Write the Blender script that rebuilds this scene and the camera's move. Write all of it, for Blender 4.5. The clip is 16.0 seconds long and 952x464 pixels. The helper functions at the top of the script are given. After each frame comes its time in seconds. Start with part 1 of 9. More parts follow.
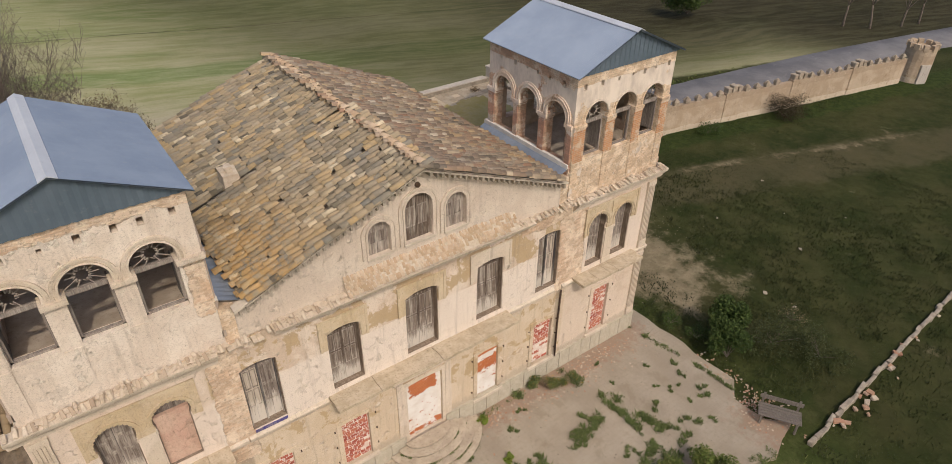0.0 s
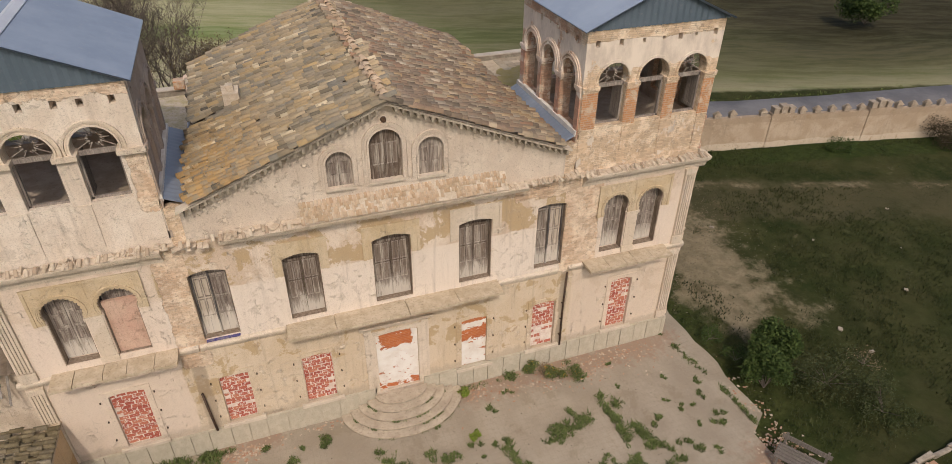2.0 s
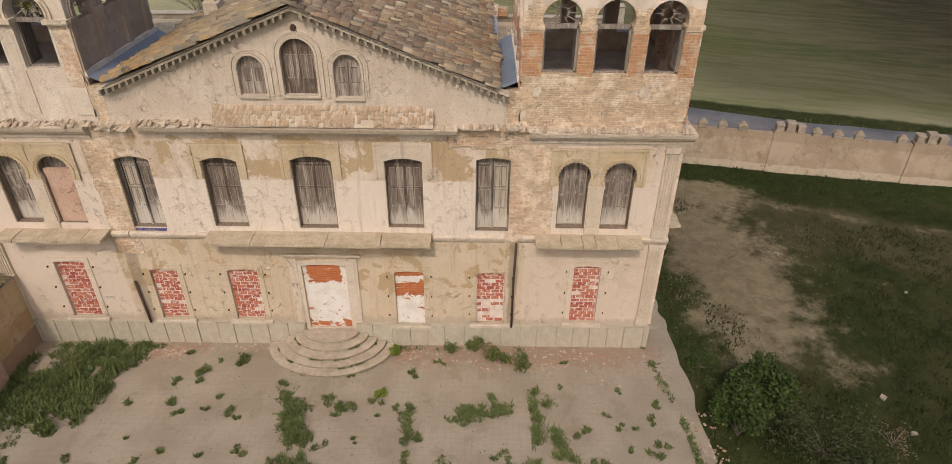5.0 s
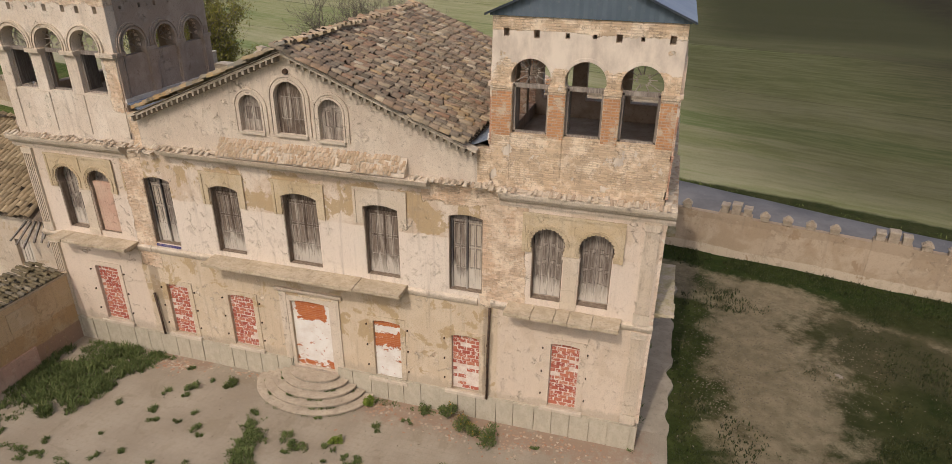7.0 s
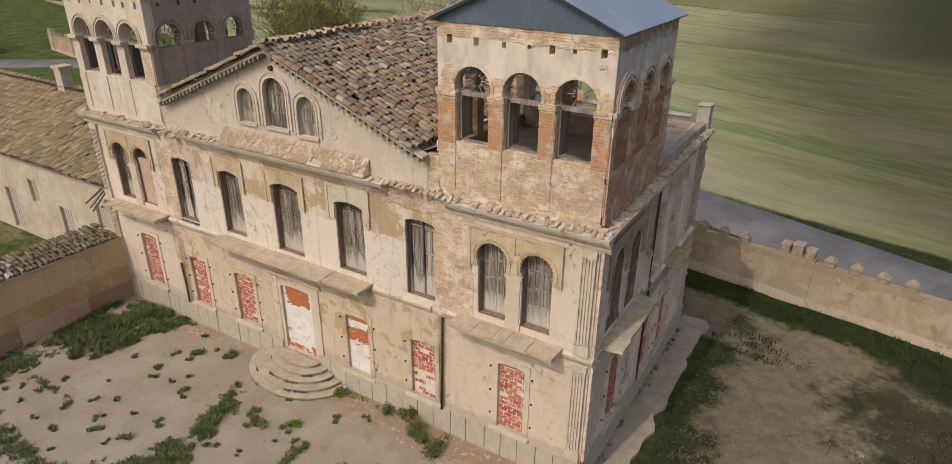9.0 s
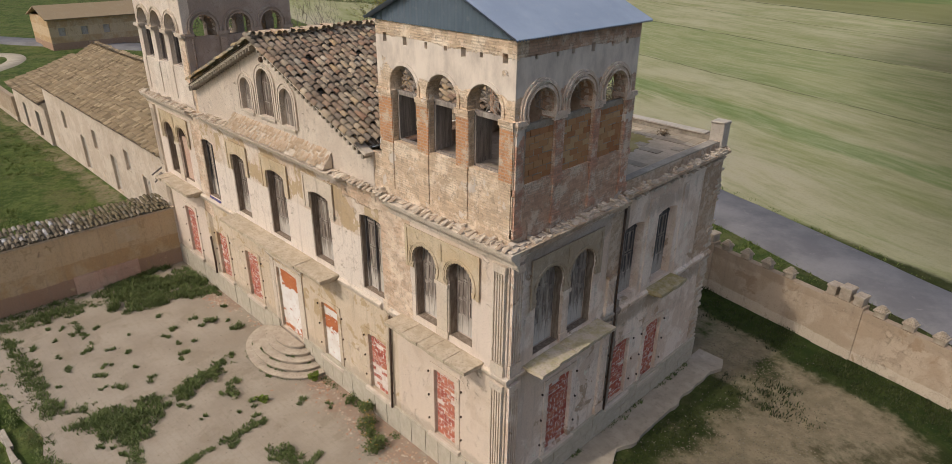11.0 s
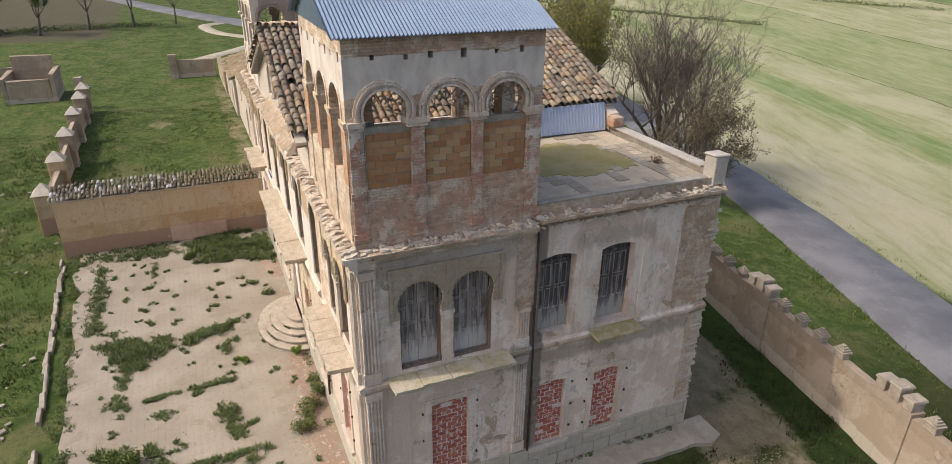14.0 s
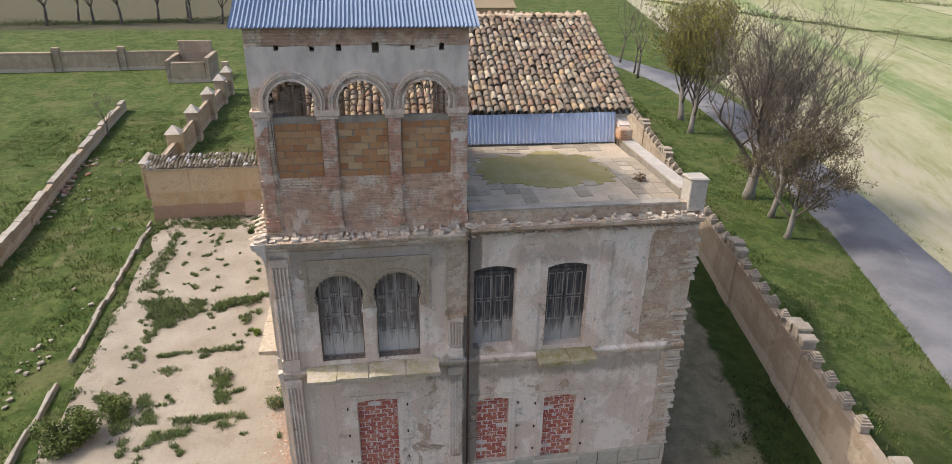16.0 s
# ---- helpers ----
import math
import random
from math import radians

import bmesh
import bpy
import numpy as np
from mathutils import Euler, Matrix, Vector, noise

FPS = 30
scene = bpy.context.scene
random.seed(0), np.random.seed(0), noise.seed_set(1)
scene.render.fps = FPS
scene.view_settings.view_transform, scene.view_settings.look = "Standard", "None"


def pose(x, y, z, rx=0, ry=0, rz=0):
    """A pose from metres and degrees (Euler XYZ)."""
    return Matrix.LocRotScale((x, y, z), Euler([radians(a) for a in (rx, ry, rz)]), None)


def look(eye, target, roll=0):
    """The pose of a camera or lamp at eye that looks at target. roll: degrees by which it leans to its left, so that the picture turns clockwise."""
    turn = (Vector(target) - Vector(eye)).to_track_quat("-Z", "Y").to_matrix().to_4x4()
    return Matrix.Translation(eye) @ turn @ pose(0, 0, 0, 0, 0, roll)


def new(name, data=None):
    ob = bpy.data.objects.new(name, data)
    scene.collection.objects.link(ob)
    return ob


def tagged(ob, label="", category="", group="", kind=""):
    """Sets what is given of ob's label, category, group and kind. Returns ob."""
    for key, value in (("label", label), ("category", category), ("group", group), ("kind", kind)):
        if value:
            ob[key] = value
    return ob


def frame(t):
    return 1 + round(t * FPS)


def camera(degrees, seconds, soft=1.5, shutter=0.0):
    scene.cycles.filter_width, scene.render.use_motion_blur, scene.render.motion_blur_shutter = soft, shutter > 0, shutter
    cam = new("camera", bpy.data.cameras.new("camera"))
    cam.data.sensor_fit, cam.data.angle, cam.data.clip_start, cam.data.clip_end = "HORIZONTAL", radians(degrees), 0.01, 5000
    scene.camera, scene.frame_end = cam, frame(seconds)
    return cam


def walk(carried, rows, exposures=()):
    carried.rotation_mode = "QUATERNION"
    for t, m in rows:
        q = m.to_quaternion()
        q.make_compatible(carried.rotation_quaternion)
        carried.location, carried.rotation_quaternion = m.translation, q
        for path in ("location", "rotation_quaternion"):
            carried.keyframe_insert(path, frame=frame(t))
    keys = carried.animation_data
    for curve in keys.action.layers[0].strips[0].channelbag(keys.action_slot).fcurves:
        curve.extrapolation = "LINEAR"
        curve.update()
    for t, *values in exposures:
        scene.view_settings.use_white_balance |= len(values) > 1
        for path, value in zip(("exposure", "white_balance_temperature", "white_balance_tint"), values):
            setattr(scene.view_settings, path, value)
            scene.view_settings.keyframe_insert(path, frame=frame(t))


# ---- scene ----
cam = camera(72.0, 16.0, soft=0.6)
METRES, EYE, TILT, LEAN, TURN = 44.0, 19.55, 0.0, 0.0, -36.8
ROWS = [
    (0.0, 0.0, 0.0, 0.0, 0.44, -33.95, -0.65),
    (0.5, 0.0295, 0.0028, -0.0087, 4.14, -33.9, -0.6),
    (1.0, 0.0612, 0.0076, -0.0194, 8.57, -33.87, -0.56),
    (1.5, 0.0895, 0.0139, -0.0295, 12.78, -33.87, -0.6),
    (2.0, 0.1202, 0.0223, -0.0401, 17.03, -33.84, -0.61),
    (2.5, 0.1476, 0.0317, -0.0495, 20.87, -33.78, -0.59),
    (3.0, 0.1762, 0.0444, -0.0586, 24.67, -33.82, -0.66),
    (3.5, 0.2019, 0.0567, -0.0688, 27.45, -33.75, -0.67),
    (4.0, 0.2298, 0.0724, -0.0796, 30.14, -33.71, -0.63),
    (6.5, 0.3435, 0.1746, -0.1143, 49.57, -27.2, -0.53),
    (7.0, 0.3639, 0.2004, -0.1168, 53.29, -25.32, -0.53),
    (7.5, 0.3803, 0.2269, -0.117, 56.61, -25.3, -0.51),
    (8.0, 0.3965, 0.2563, -0.1173, 60.53, -24.89, -0.55),
    (8.5, 0.4088, 0.2838, -0.1175, 64.02, -24.82, -0.54),
    (9.0, 0.42, 0.3138, -0.1175, 68.14, -24.81, -0.55),
    (11.5, 0.4435, 0.4664, -0.1179, 85.62, -24.84, -0.57),
    (12.0, 0.4424, 0.4981, -0.1177, 89.38, -24.78, -0.6),
    (12.5, 0.4391, 0.5274, -0.1177, 92.56, -24.76, -0.63),
    (13.0, 0.4335, 0.5593, -0.1187, 96.04, -24.73, -0.69),
    (13.5, 0.4267, 0.5872, -0.1189, 99.41, -24.79, -0.66),
    (14.0, 0.4181, 0.6163, -0.1196, 103.29, -24.76, -0.67),
    (14.5, 0.4072, 0.6428, -0.1203, 107.08, -24.81, -0.7),
    (15.0, 0.3945, 0.6713, -0.1214, 110.97, -24.76, -0.76),
    (15.5, 0.3815, 0.6967, -0.1217, 114.52, -24.76, -0.83),
    (16.0, 0.3651, 0.7232, -0.1221, 118.1, -24.75, -0.87),
]
walk(cam, [(t, pose(-18.45, -13.35, EYE, TILT, LEAN, TURN) @ pose(METRES * x, METRES * y, METRES * z, 90 + pitch, roll, yaw)) for t, x, y, z, yaw, pitch, roll in ROWS],
     exposures=[(0.0, -0.36, 6600, 12), (4.0, -0.54, 6700, 13), (9.0, -0.52, 6550, 12), (12.5, -0.23, 6300, 11), (16.0, 0.40, 6150, 11)])

# ---- light ----
SUN_AZ, SUN_EL = 190.0, 48.0          # degrees clockwise from +y, and above the ground
world = bpy.data.worlds.new("world")
scene.world = world
world.use_nodes = True
_wt = world.node_tree
_sky = _wt.nodes.new("ShaderNodeTexSky")
_sky.sky_type, _sky.sun_disc = "NISHITA", False
_sky.sun_elevation, _sky.sun_rotation = radians(SUN_EL), radians(SUN_AZ)
_sky.air_density, _sky.dust_density, _sky.ozone_density = 1.0, 4.5, 1.0
_wt.nodes["Background"].inputs["Strength"].default_value = 0.178
_wt.links.new(_sky.outputs["Color"], _wt.nodes["Background"].inputs["Color"])
sun = new("sun", bpy.data.lights.new("sun", "SUN"))
sun.data.energy, sun.data.angle, sun.data.color = 1.95, radians(0.9), (1.0, 0.93, 0.82)
_az, _el = radians(SUN_AZ), radians(SUN_EL)
_to = Vector((math.sin(_az) * math.cos(_el), math.cos(_az) * math.cos(_el), math.sin(_el)))
sun.matrix_world = look(_to * 60, (0, 0, 0))

# ---- materials ----
class Graph:
    """Short names for building a node material."""

    def __init__(self, name, rough=0.9, metal=0.0, spec=0.3, each=False):
        self.mat = bpy.data.materials.new(name)
        self.mat.use_nodes = True
        self.tree = self.mat.node_tree
        self.bsdf = self.tree.nodes["Principled BSDF"]
        self.bsdf.inputs["Roughness"].default_value = rough
        self.bsdf.inputs["Metallic"].default_value = metal
        self.bsdf.inputs["Specular IOR Level"].default_value = spec
        self.pos = self.node("ShaderNodeTexCoord").outputs["Object"]
        if each:                   # pieces that share a mesh get their own stretch of the pattern
            v = self.node("ShaderNodeVectorMath")
            v.operation = "ADD"
            n = self.node("ShaderNodeVectorMath")
            n.operation = "SCALE"
            n.inputs[0].default_value = (37.0, 61.0, 23.0)
            self.tree.links.new(self.node("ShaderNodeObjectInfo").outputs["Random"], n.inputs["Scale"])
            self.tree.links.new(self.pos, v.inputs[0])
            self.tree.links.new(n.outputs["Vector"], v.inputs[1])
            self.pos = v.outputs["Vector"]

    def node(self, kind):
        return self.tree.nodes.new(kind)

    def put(self, socket, value):
        if isinstance(value, bpy.types.NodeSocket):
            self.tree.links.new(value, socket)
        elif isinstance(value, (tuple, list)) and len(value) == 3 and socket.type == "RGBA":
            socket.default_value = (*value, 1)
        else:
            socket.default_value = value

    def noise(self, scale, detail=4, rough=0.6, vec=None, stretch=None, warp=0.0):
        n = self.node("ShaderNodeTexNoise")
        n.inputs["Scale"].default_value, n.inputs["Detail"].default_value = scale, detail
        n.inputs["Roughness"].default_value, n.inputs["Distortion"].default_value = rough, warp
        vec = vec or self.pos
        if stretch:
            m = self.node("ShaderNodeMapping")
            m.inputs["Scale"].default_value = stretch
            self.put(m.inputs["Vector"], vec)
            vec = m.outputs["Vector"]
        self.put(n.inputs["Vector"], vec)
        return n.outputs["Fac"]

    def voronoi(self, scale, vec=None, out="Color", feature="F1", stretch=None):
        n = self.node("ShaderNodeTexVoronoi")
        n.feature = feature
        n.inputs["Scale"].default_value = scale
        vec = vec or self.pos
        if stretch:
            m = self.node("ShaderNodeMapping")
            m.inputs["Scale"].default_value = stretch
            self.put(m.inputs["Vector"], vec)
            vec = m.outputs["Vector"]
        self.put(n.inputs["Vector"], vec)
        return n.outputs[out]

    def step(self, fac, lo, hi):
        n = self.node("ShaderNodeMapRange")
        n.interpolation_type = "SMOOTHSTEP"
        self.put(n.inputs["Value"], fac)
        n.inputs["From Min"].default_value, n.inputs["From Max"].default_value = lo, hi
        return n.outputs["Result"]

    def mix(self, fac, a, b, mode="MIX"):
        n = self.node("ShaderNodeMix")
        n.data_type, n.blend_type = "RGBA", mode
        self.put(n.inputs["Factor"], fac)
        self.put(n.inputs["A"] if False else n.inputs[6], a)
        self.put(n.inputs[7], b)
        return n.outputs[2]

    def math(self, op, a, b=0.0, c=0.0):
        n = self.node("ShaderNodeMath")
        n.operation = op
        for i, v in enumerate((a, b, c)):
            self.put(n.inputs[i], v)
        return n.outputs[0]

    def axes(self, vec=None):
        n = self.node("ShaderNodeSeparateXYZ")
        self.put(n.inputs[0], vec or self.pos)
        return n.outputs

    def vector(self, x, y, z):
        n = self.node("ShaderNodeCombineXYZ")
        for i, v in enumerate((x, y, z)):
            self.put(n.inputs[i], v)
        return n.outputs[0]

    def island(self):
        return self.node("ShaderNodeNewGeometry").outputs["Random Per Island"]

    def each(self):
        return self.node("ShaderNodeObjectInfo").outputs["Random"]

    def ramp(self, fac, stops):
        n = self.node("ShaderNodeValToRGB")
        while len(n.color_ramp.elements) < len(stops):
            n.color_ramp.elements.new(0.5)
        for e, (p, c) in zip(n.color_ramp.elements, stops):
            e.position, e.color = p, (*c, 1)
        self.put(n.inputs["Fac"], fac)
        return n.outputs["Color"]

    def bricks(self, vec, w, h, mortar=0.01, out="Fac", a=(1, 1, 1), b=(0, 0, 0), offset=0.5):
        n = self.node("ShaderNodeTexBrick")
        n.offset = offset
        self.put(n.inputs["Vector"], vec)
        self.put(n.inputs["Color1"], a)
        self.put(n.inputs["Color2"], b)
        for k, v in (("Scale", 1.0), ("Brick Width", w), ("Row Height", h), ("Mortar Size", mortar), ("Mortar Smooth", 0.3)):
            n.inputs[k].default_value = v
        return n.outputs[out]

    def done(self, color, bump=None, strength=0.4, dist=0.02, rough=None):
        self.put(self.bsdf.inputs["Base Color"], color)
        if rough is not None:
            self.put(self.bsdf.inputs["Roughness"], rough)
        if bump is not None:
            n = self.node("ShaderNodeBump")
            n.inputs["Strength"].default_value, n.inputs["Distance"].default_value = strength, dist
            self.put(n.inputs["Height"], bump)
            self.put(self.bsdf.inputs["Normal"], n.outputs["Normal"])
        return self.mat


def wall_uv(g):
    x, y, z = g.axes()[:3]
    return g.vector(g.math("ADD", x, y), z, 0.0)


def masonry(g, tone=1.0, warm=1.0, rubble=0.75, joint=(0.30, 0.235, 0.175)):
    """Colour and height of old exposed brick and rubble."""
    uv = wall_uv(g)
    wob = g.noise(3.0, 3)
    row = g.math("ADD", g.axes(uv)[1], g.math("MULTIPLY", wob, 0.05))
    vec = g.vector(g.axes(uv)[0], row, 0.0)
    m = g.math("MULTIPLY", g.bricks(vec, 0.25, 0.062, 0.013), g.step(g.noise(1.7, 6, 0.7), 0.38, 0.62))
    c = g.bricks(vec, 0.25, 0.062, 0.0, out="Color", a=(0.50 * tone, 0.365 * tone * warm, 0.245 * tone * warm), b=(0.38 * tone, 0.275 * tone * warm, 0.185 * tone * warm))
    stretch = (5.5, 5.5, 10.0)
    jag = g.node("ShaderNodeVectorMath")
    jag.operation = "ADD"
    wander = g.node("ShaderNodeTexNoise")
    wander.inputs["Scale"].default_value, wander.inputs["Detail"].default_value = 5.0, 4.0
    g.put(wander.inputs["Vector"], g.pos)
    small = g.node("ShaderNodeVectorMath")
    small.operation = "SCALE"
    small.inputs["Scale"].default_value = 0.16
    g.put(small.inputs[0], wander.outputs["Color"])
    g.put(jag.inputs[0], g.pos)
    g.put(jag.inputs[1], small.outputs["Vector"])
    vec3 = jag.outputs["Vector"]
    cell = g.axes(g.voronoi(1.0, vec3, stretch=stretch))[0]
    gap = g.math("SUBTRACT", 1.0, g.step(g.voronoi(1.0, vec3, "Distance", "DISTANCE_TO_EDGE", stretch=stretch), 0.0, 0.22))
    stone = g.ramp(cell, ((0.0, (0.40 * tone, 0.31 * tone, 0.22 * tone)), (0.5, (0.56 * tone, 0.46 * tone, 0.345 * tone)), (1.0, (0.66 * tone, 0.57 * tone, 0.45 * tone))))
    pick = g.math("MULTIPLY", g.step(g.noise(0.8, 5, 0.6, warp=0.4), 0.44, 0.54), rubble)
    c = g.mix(pick, c, stone)
    m = g.math("ADD", g.math("MULTIPLY", g.math("SUBTRACT", 1.0, pick), m), g.math("MULTIPLY", pick, gap))
    c = g.mix(g.math("MULTIPLY", g.step(g.noise(2.2, 6, 0.7), 0.46, 0.62), 0.8), c, (0.62 * tone, 0.52 * tone, 0.40 * tone))
    c = g.mix(g.math("MULTIPLY", g.step(g.noise(9, 5, 0.7), 0.52, 0.68), 0.65), c, (0.20 * tone, 0.15 * tone, 0.11 * tone))
    c = g.mix(g.math("MULTIPLY", m, 0.42), c, tuple(v * tone for v in joint))
    h = g.math("SUBTRACT", g.noise(14, 5), g.math("MULTIPLY", m, 0.7))
    return c, h


def band(g, v, lo, hi, soft):
    """1 between lo and hi."""
    return g.math("MULTIPLY", g.step(v, lo - soft, lo + soft), g.math("SUBTRACT", 1.0, g.step(v, hi - soft, hi + soft)))


def make_plaster(name, base, pale, ochre, ochre_amount, stone_amount, zones=(), grey=0.0, strata=(), coats=(), crisp=0.04, stains=()):
    """Old lime render: patches, stains, streaks and places where the masonry shows."""
    g = Graph(name, rough=0.93, spec=0.15)
    x, y, z = g.axes()[:3]
    n1, n2 = g.noise(0.55, 6, 0.62), g.noise(1.3, 7, 0.65, warp=0.4)
    lime = g.math("ADD", g.math("MULTIPLY", n1, 0.45), g.math("MULTIPLY", g.noise(1.1, 9, 0.7, warp=0.5), 0.55))
    c = g.mix(g.step(lime, 0.49 - crisp, 0.53 + crisp), base, pale)
    for lo, hi, tone, amount in coats:      # later coats of limewash
        edge = g.math("ADD", band(g, z, lo, hi, 0.25), g.math("MULTIPLY", g.math("SUBTRACT", g.noise(0.8, 7, 0.7), 0.5), 1.2))
        c = g.mix(g.math("MULTIPLY", g.step(edge, 0.45, 0.6), amount), c, tone)
    cut = 0.66 - 0.12 * ochre_amount
    n2 = g.math("ADD", g.math("MULTIPLY", n2, 0.75), g.math("MULTIPLY", g.noise(0.33, 4, 0.5), 0.25))
    if strata:                     # the ochre coat survives mostly in these heights
        for lo, hi, amount in strata:
            n2 = g.math("ADD", n2, g.math("MULTIPLY", band(g, z, lo, hi, 0.35), amount))
    c = g.mix(g.math("MULTIPLY", g.step(n2, cut, cut + 0.035), 0.9 * min(1, ochre_amount * 2)), c, ochre)
    worn_area = g.step(g.noise(0.5, 4, 0.6), 0.42, 0.6)
    spots = g.noise(2.2, 9, 0.7, warp=0.1)
    c = g.mix(g.math("MULTIPLY", g.step(spots, 0.56, 0.58), g.math("MULTIPLY", worn_area, 0.4)), c, tuple(0.66 * v for v in base))
    chips = g.noise(3.6, 9, 0.74, warp=0.1)
    c = g.mix(g.math("MULTIPLY", g.step(chips, 0.575, 0.59), g.math("MULTIPLY", worn_area, 0.75)), c, tuple(min(0.8, 1.12 * v) for v in pale))
    wear = g.noise(7.5, 8, 0.75, warp=0.5)
    c = g.mix(g.math("MULTIPLY", g.step(wear, 0.63, 0.66), 0.5), c, (0.28, 0.21, 0.15))
    streak = g.noise(1.0, 6, 0.65, stretch=(5.5, 5.5, 0.35))
    c = g.mix(g.math("MULTIPLY", g.step(streak, 0.5, 0.78), 0.5 if not grey else 0.36), c, (0.30, 0.235, 0.175) if not grey else (0.24, 0.195, 0.15))
    for ax, lo, hi, zlo, zhi, tone, amount in stains:
        v = x if ax == "x" else y
        at = g.math("ADD", g.math("MULTIPLY", band(g, v, lo, hi, 0.15), band(g, z, zlo, zhi, 0.4)), g.math("MULTIPLY", g.math("SUBTRACT", g.noise(1.6, 7, 0.7, stretch=(1.6, 1.6, 0.7)), 0.5), 1.4))
        c = g.mix(g.math("MULTIPLY", g.step(at, 0.5, 0.85), amount), c, tone)
    grain = g.noise(28, 5, 0.7)
    c = g.mix(g.math("MULTIPLY", g.step(grain, 0.47, 0.70), 0.36), c, (0.26, 0.20, 0.145))
    speck = g.noise(13, 7, 0.8)
    c = g.mix(g.math("MULTIPLY", g.step(speck, 0.60, 0.63), 0.55), c, tuple(0.42 * v for v in base))
    c = g.mix(g.math("MULTIPLY", g.step(speck, 0.40, 0.37), 0.40), c, tuple(min(0.82, 1.18 * v) for v in pale))
    bend = g.node("ShaderNodeVectorMath")
    bend.operation = "MULTIPLY_ADD"
    warp = g.node("ShaderNodeTexNoise")
    warp.inputs["Scale"].default_value, warp.inputs["Detail"].default_value = 2.4, 6.0
    g.put(warp.inputs["Vector"], g.pos)
    g.put(bend.inputs[0], warp.outputs["Color"])
    bend.inputs[1].default_value = (0.5, 0.5, 0.5)
    g.put(bend.inputs[2], g.pos)
    crack = g.math("SUBTRACT", 1.0, g.step(g.voronoi(0.75, bend.outputs["Vector"], "Distance", "DISTANCE_TO_EDGE"), 0.002, 0.010))
    c = g.mix(g.math("MULTIPLY", crack, g.math("MULTIPLY", g.step(g.noise(0.7, 4), 0.52, 0.62), 0.28)), c, (0.22, 0.17, 0.12))
    mc, mh = masonry(g, 1.40 if not grey else 1.15, 0.97, 0.42, (0.40, 0.32, 0.245))
    bare = g.step(g.noise(0.9, 8, 0.68, warp=0.5), 0.70 - 0.1 * stone_amount, 0.72 - 0.1 * stone_amount)
    for ax, lo, hi, zlo, zhi, amount in zones:
        v = x if ax == "x" else y
        inside = g.math("MULTIPLY", band(g, v, lo, hi, 0.12), band(g, z, zlo, zhi, 0.2))
        ragged = g.step(g.math("ADD", inside, g.math("MULTIPLY", g.math("SUBTRACT", g.noise(1.9, 8, 0.72, warp=0.4), 0.5), 3.2 - amount)), 0.6, 0.66)
        bare = g.math("MAXIMUM", bare, ragged)
    c = g.mix(bare, c, mc)
    low = g.math("ADD", g.math("MULTIPLY", grain, 0.35), g.math("MULTIPLY", g.noise(5, 6, 0.7), 0.8))
    h = g.math("ADD", g.math("MULTIPLY", low, 0.6), g.math("MULTIPLY", bare, g.math("SUBTRACT", g.math("MULTIPLY", mh, 0.4), 0.6)))
    h = g.math("SUBTRACT", h, g.math("MULTIPLY", g.math("MULTIPLY", g.step(chips, 0.575, 0.59), worn_area), -0.35))
    return g.done(c, h, 1.0, 0.055)


CREAM, PALE, OCHRE = (0.61, 0.48, 0.36), (0.73, 0.62, 0.505), (0.475, 0.345, 0.195)
M_FRONT = make_plaster("facade render", CREAM, PALE, OCHRE, 0.55, 0.35, strata=((6.3, 7.7, 0.105), (2.2, 4.2, 0.07), (4.4, 6.2, -0.04)),
                       coats=((0.8, 4.3, (0.61, 0.495, 0.345), 0.7), (4.4, 6.3, (0.765, 0.665, 0.56), 0.9)), crisp=0.02,
                       stains=(("x", -4.75, -4.4, 0.8, 8.0, (0.20, 0.155, 0.115), 0.55), ("x", -16.75, -16.3, 0.8, 8.0, (0.22, 0.17, 0.125), 0.5), ("x", -21.2, -16.9, 0.8, 7.9, (0.72, 0.60, 0.49), 0.75), ("x", -4.3, 0.2, 0.8, 7.9, (0.70, 0.58, 0.47), 0.65), ("x", -13.9, -7.0, 3.6, 4.3, (0.46, 0.37, 0.26), 0.5), ("x", -21, 0.2, 0.6, 1.3, (0.42, 0.345, 0.26), 0.6)),
                       zones=(("x", -16.9, -16.05, 3.6, 8.4, 1.5), ("x", -4.9, -3.5, 4.2, 8.4, 1.5), ("x", -6.6, -4.4, 7.3, 8.6, 1.3), ("x", -20.9, 0.2, 7.9, 8.5, 1.0), ("x", -17.3, -15.9, 7.6, 9.3, 1.5)))
M_SIDE = make_plaster("side render", (0.70, 0.55, 0.425), (0.83, 0.70, 0.58), (0.45, 0.32, 0.215), 0.66, 0.5,
                      zones=(("y", 8.95, 10.4, 4.5, 7.7, 1.7), ("y", 9.65, 10.4, 0.9, 4.5, 1.5), ("y", 3.95, 4.55, 5.6, 8.4, 1.8), ("y", -0.2, 10.4, 7.8, 8.5, 1.5)), grey=1.0, crisp=0.015,
                      stains=(("y", 4.35, 4.85, 0.8, 8.2, (0.11, 0.09, 0.07), 0.72), ("y", 3.4, 4.5, 3.7, 4.6, (0.22, 0.18, 0.12), 0.6), ("y", 4.6, 10.2, 3.6, 4.3, (0.27, 0.215, 0.155), 0.6), ("y", 5.6, 8.1, 6.9, 7.5, (0.45, 0.36, 0.285), 0.6), ("y", 0.4, 4.0, 7.0, 7.9, (0.30, 0.25, 0.20), 0.5)))
M_GABLE = make_plaster("gable render", (0.60, 0.50, 0.40), (0.68, 0.585, 0.475), (0.50, 0.40, 0.29), 0.15, -0.3, crisp=0.08)
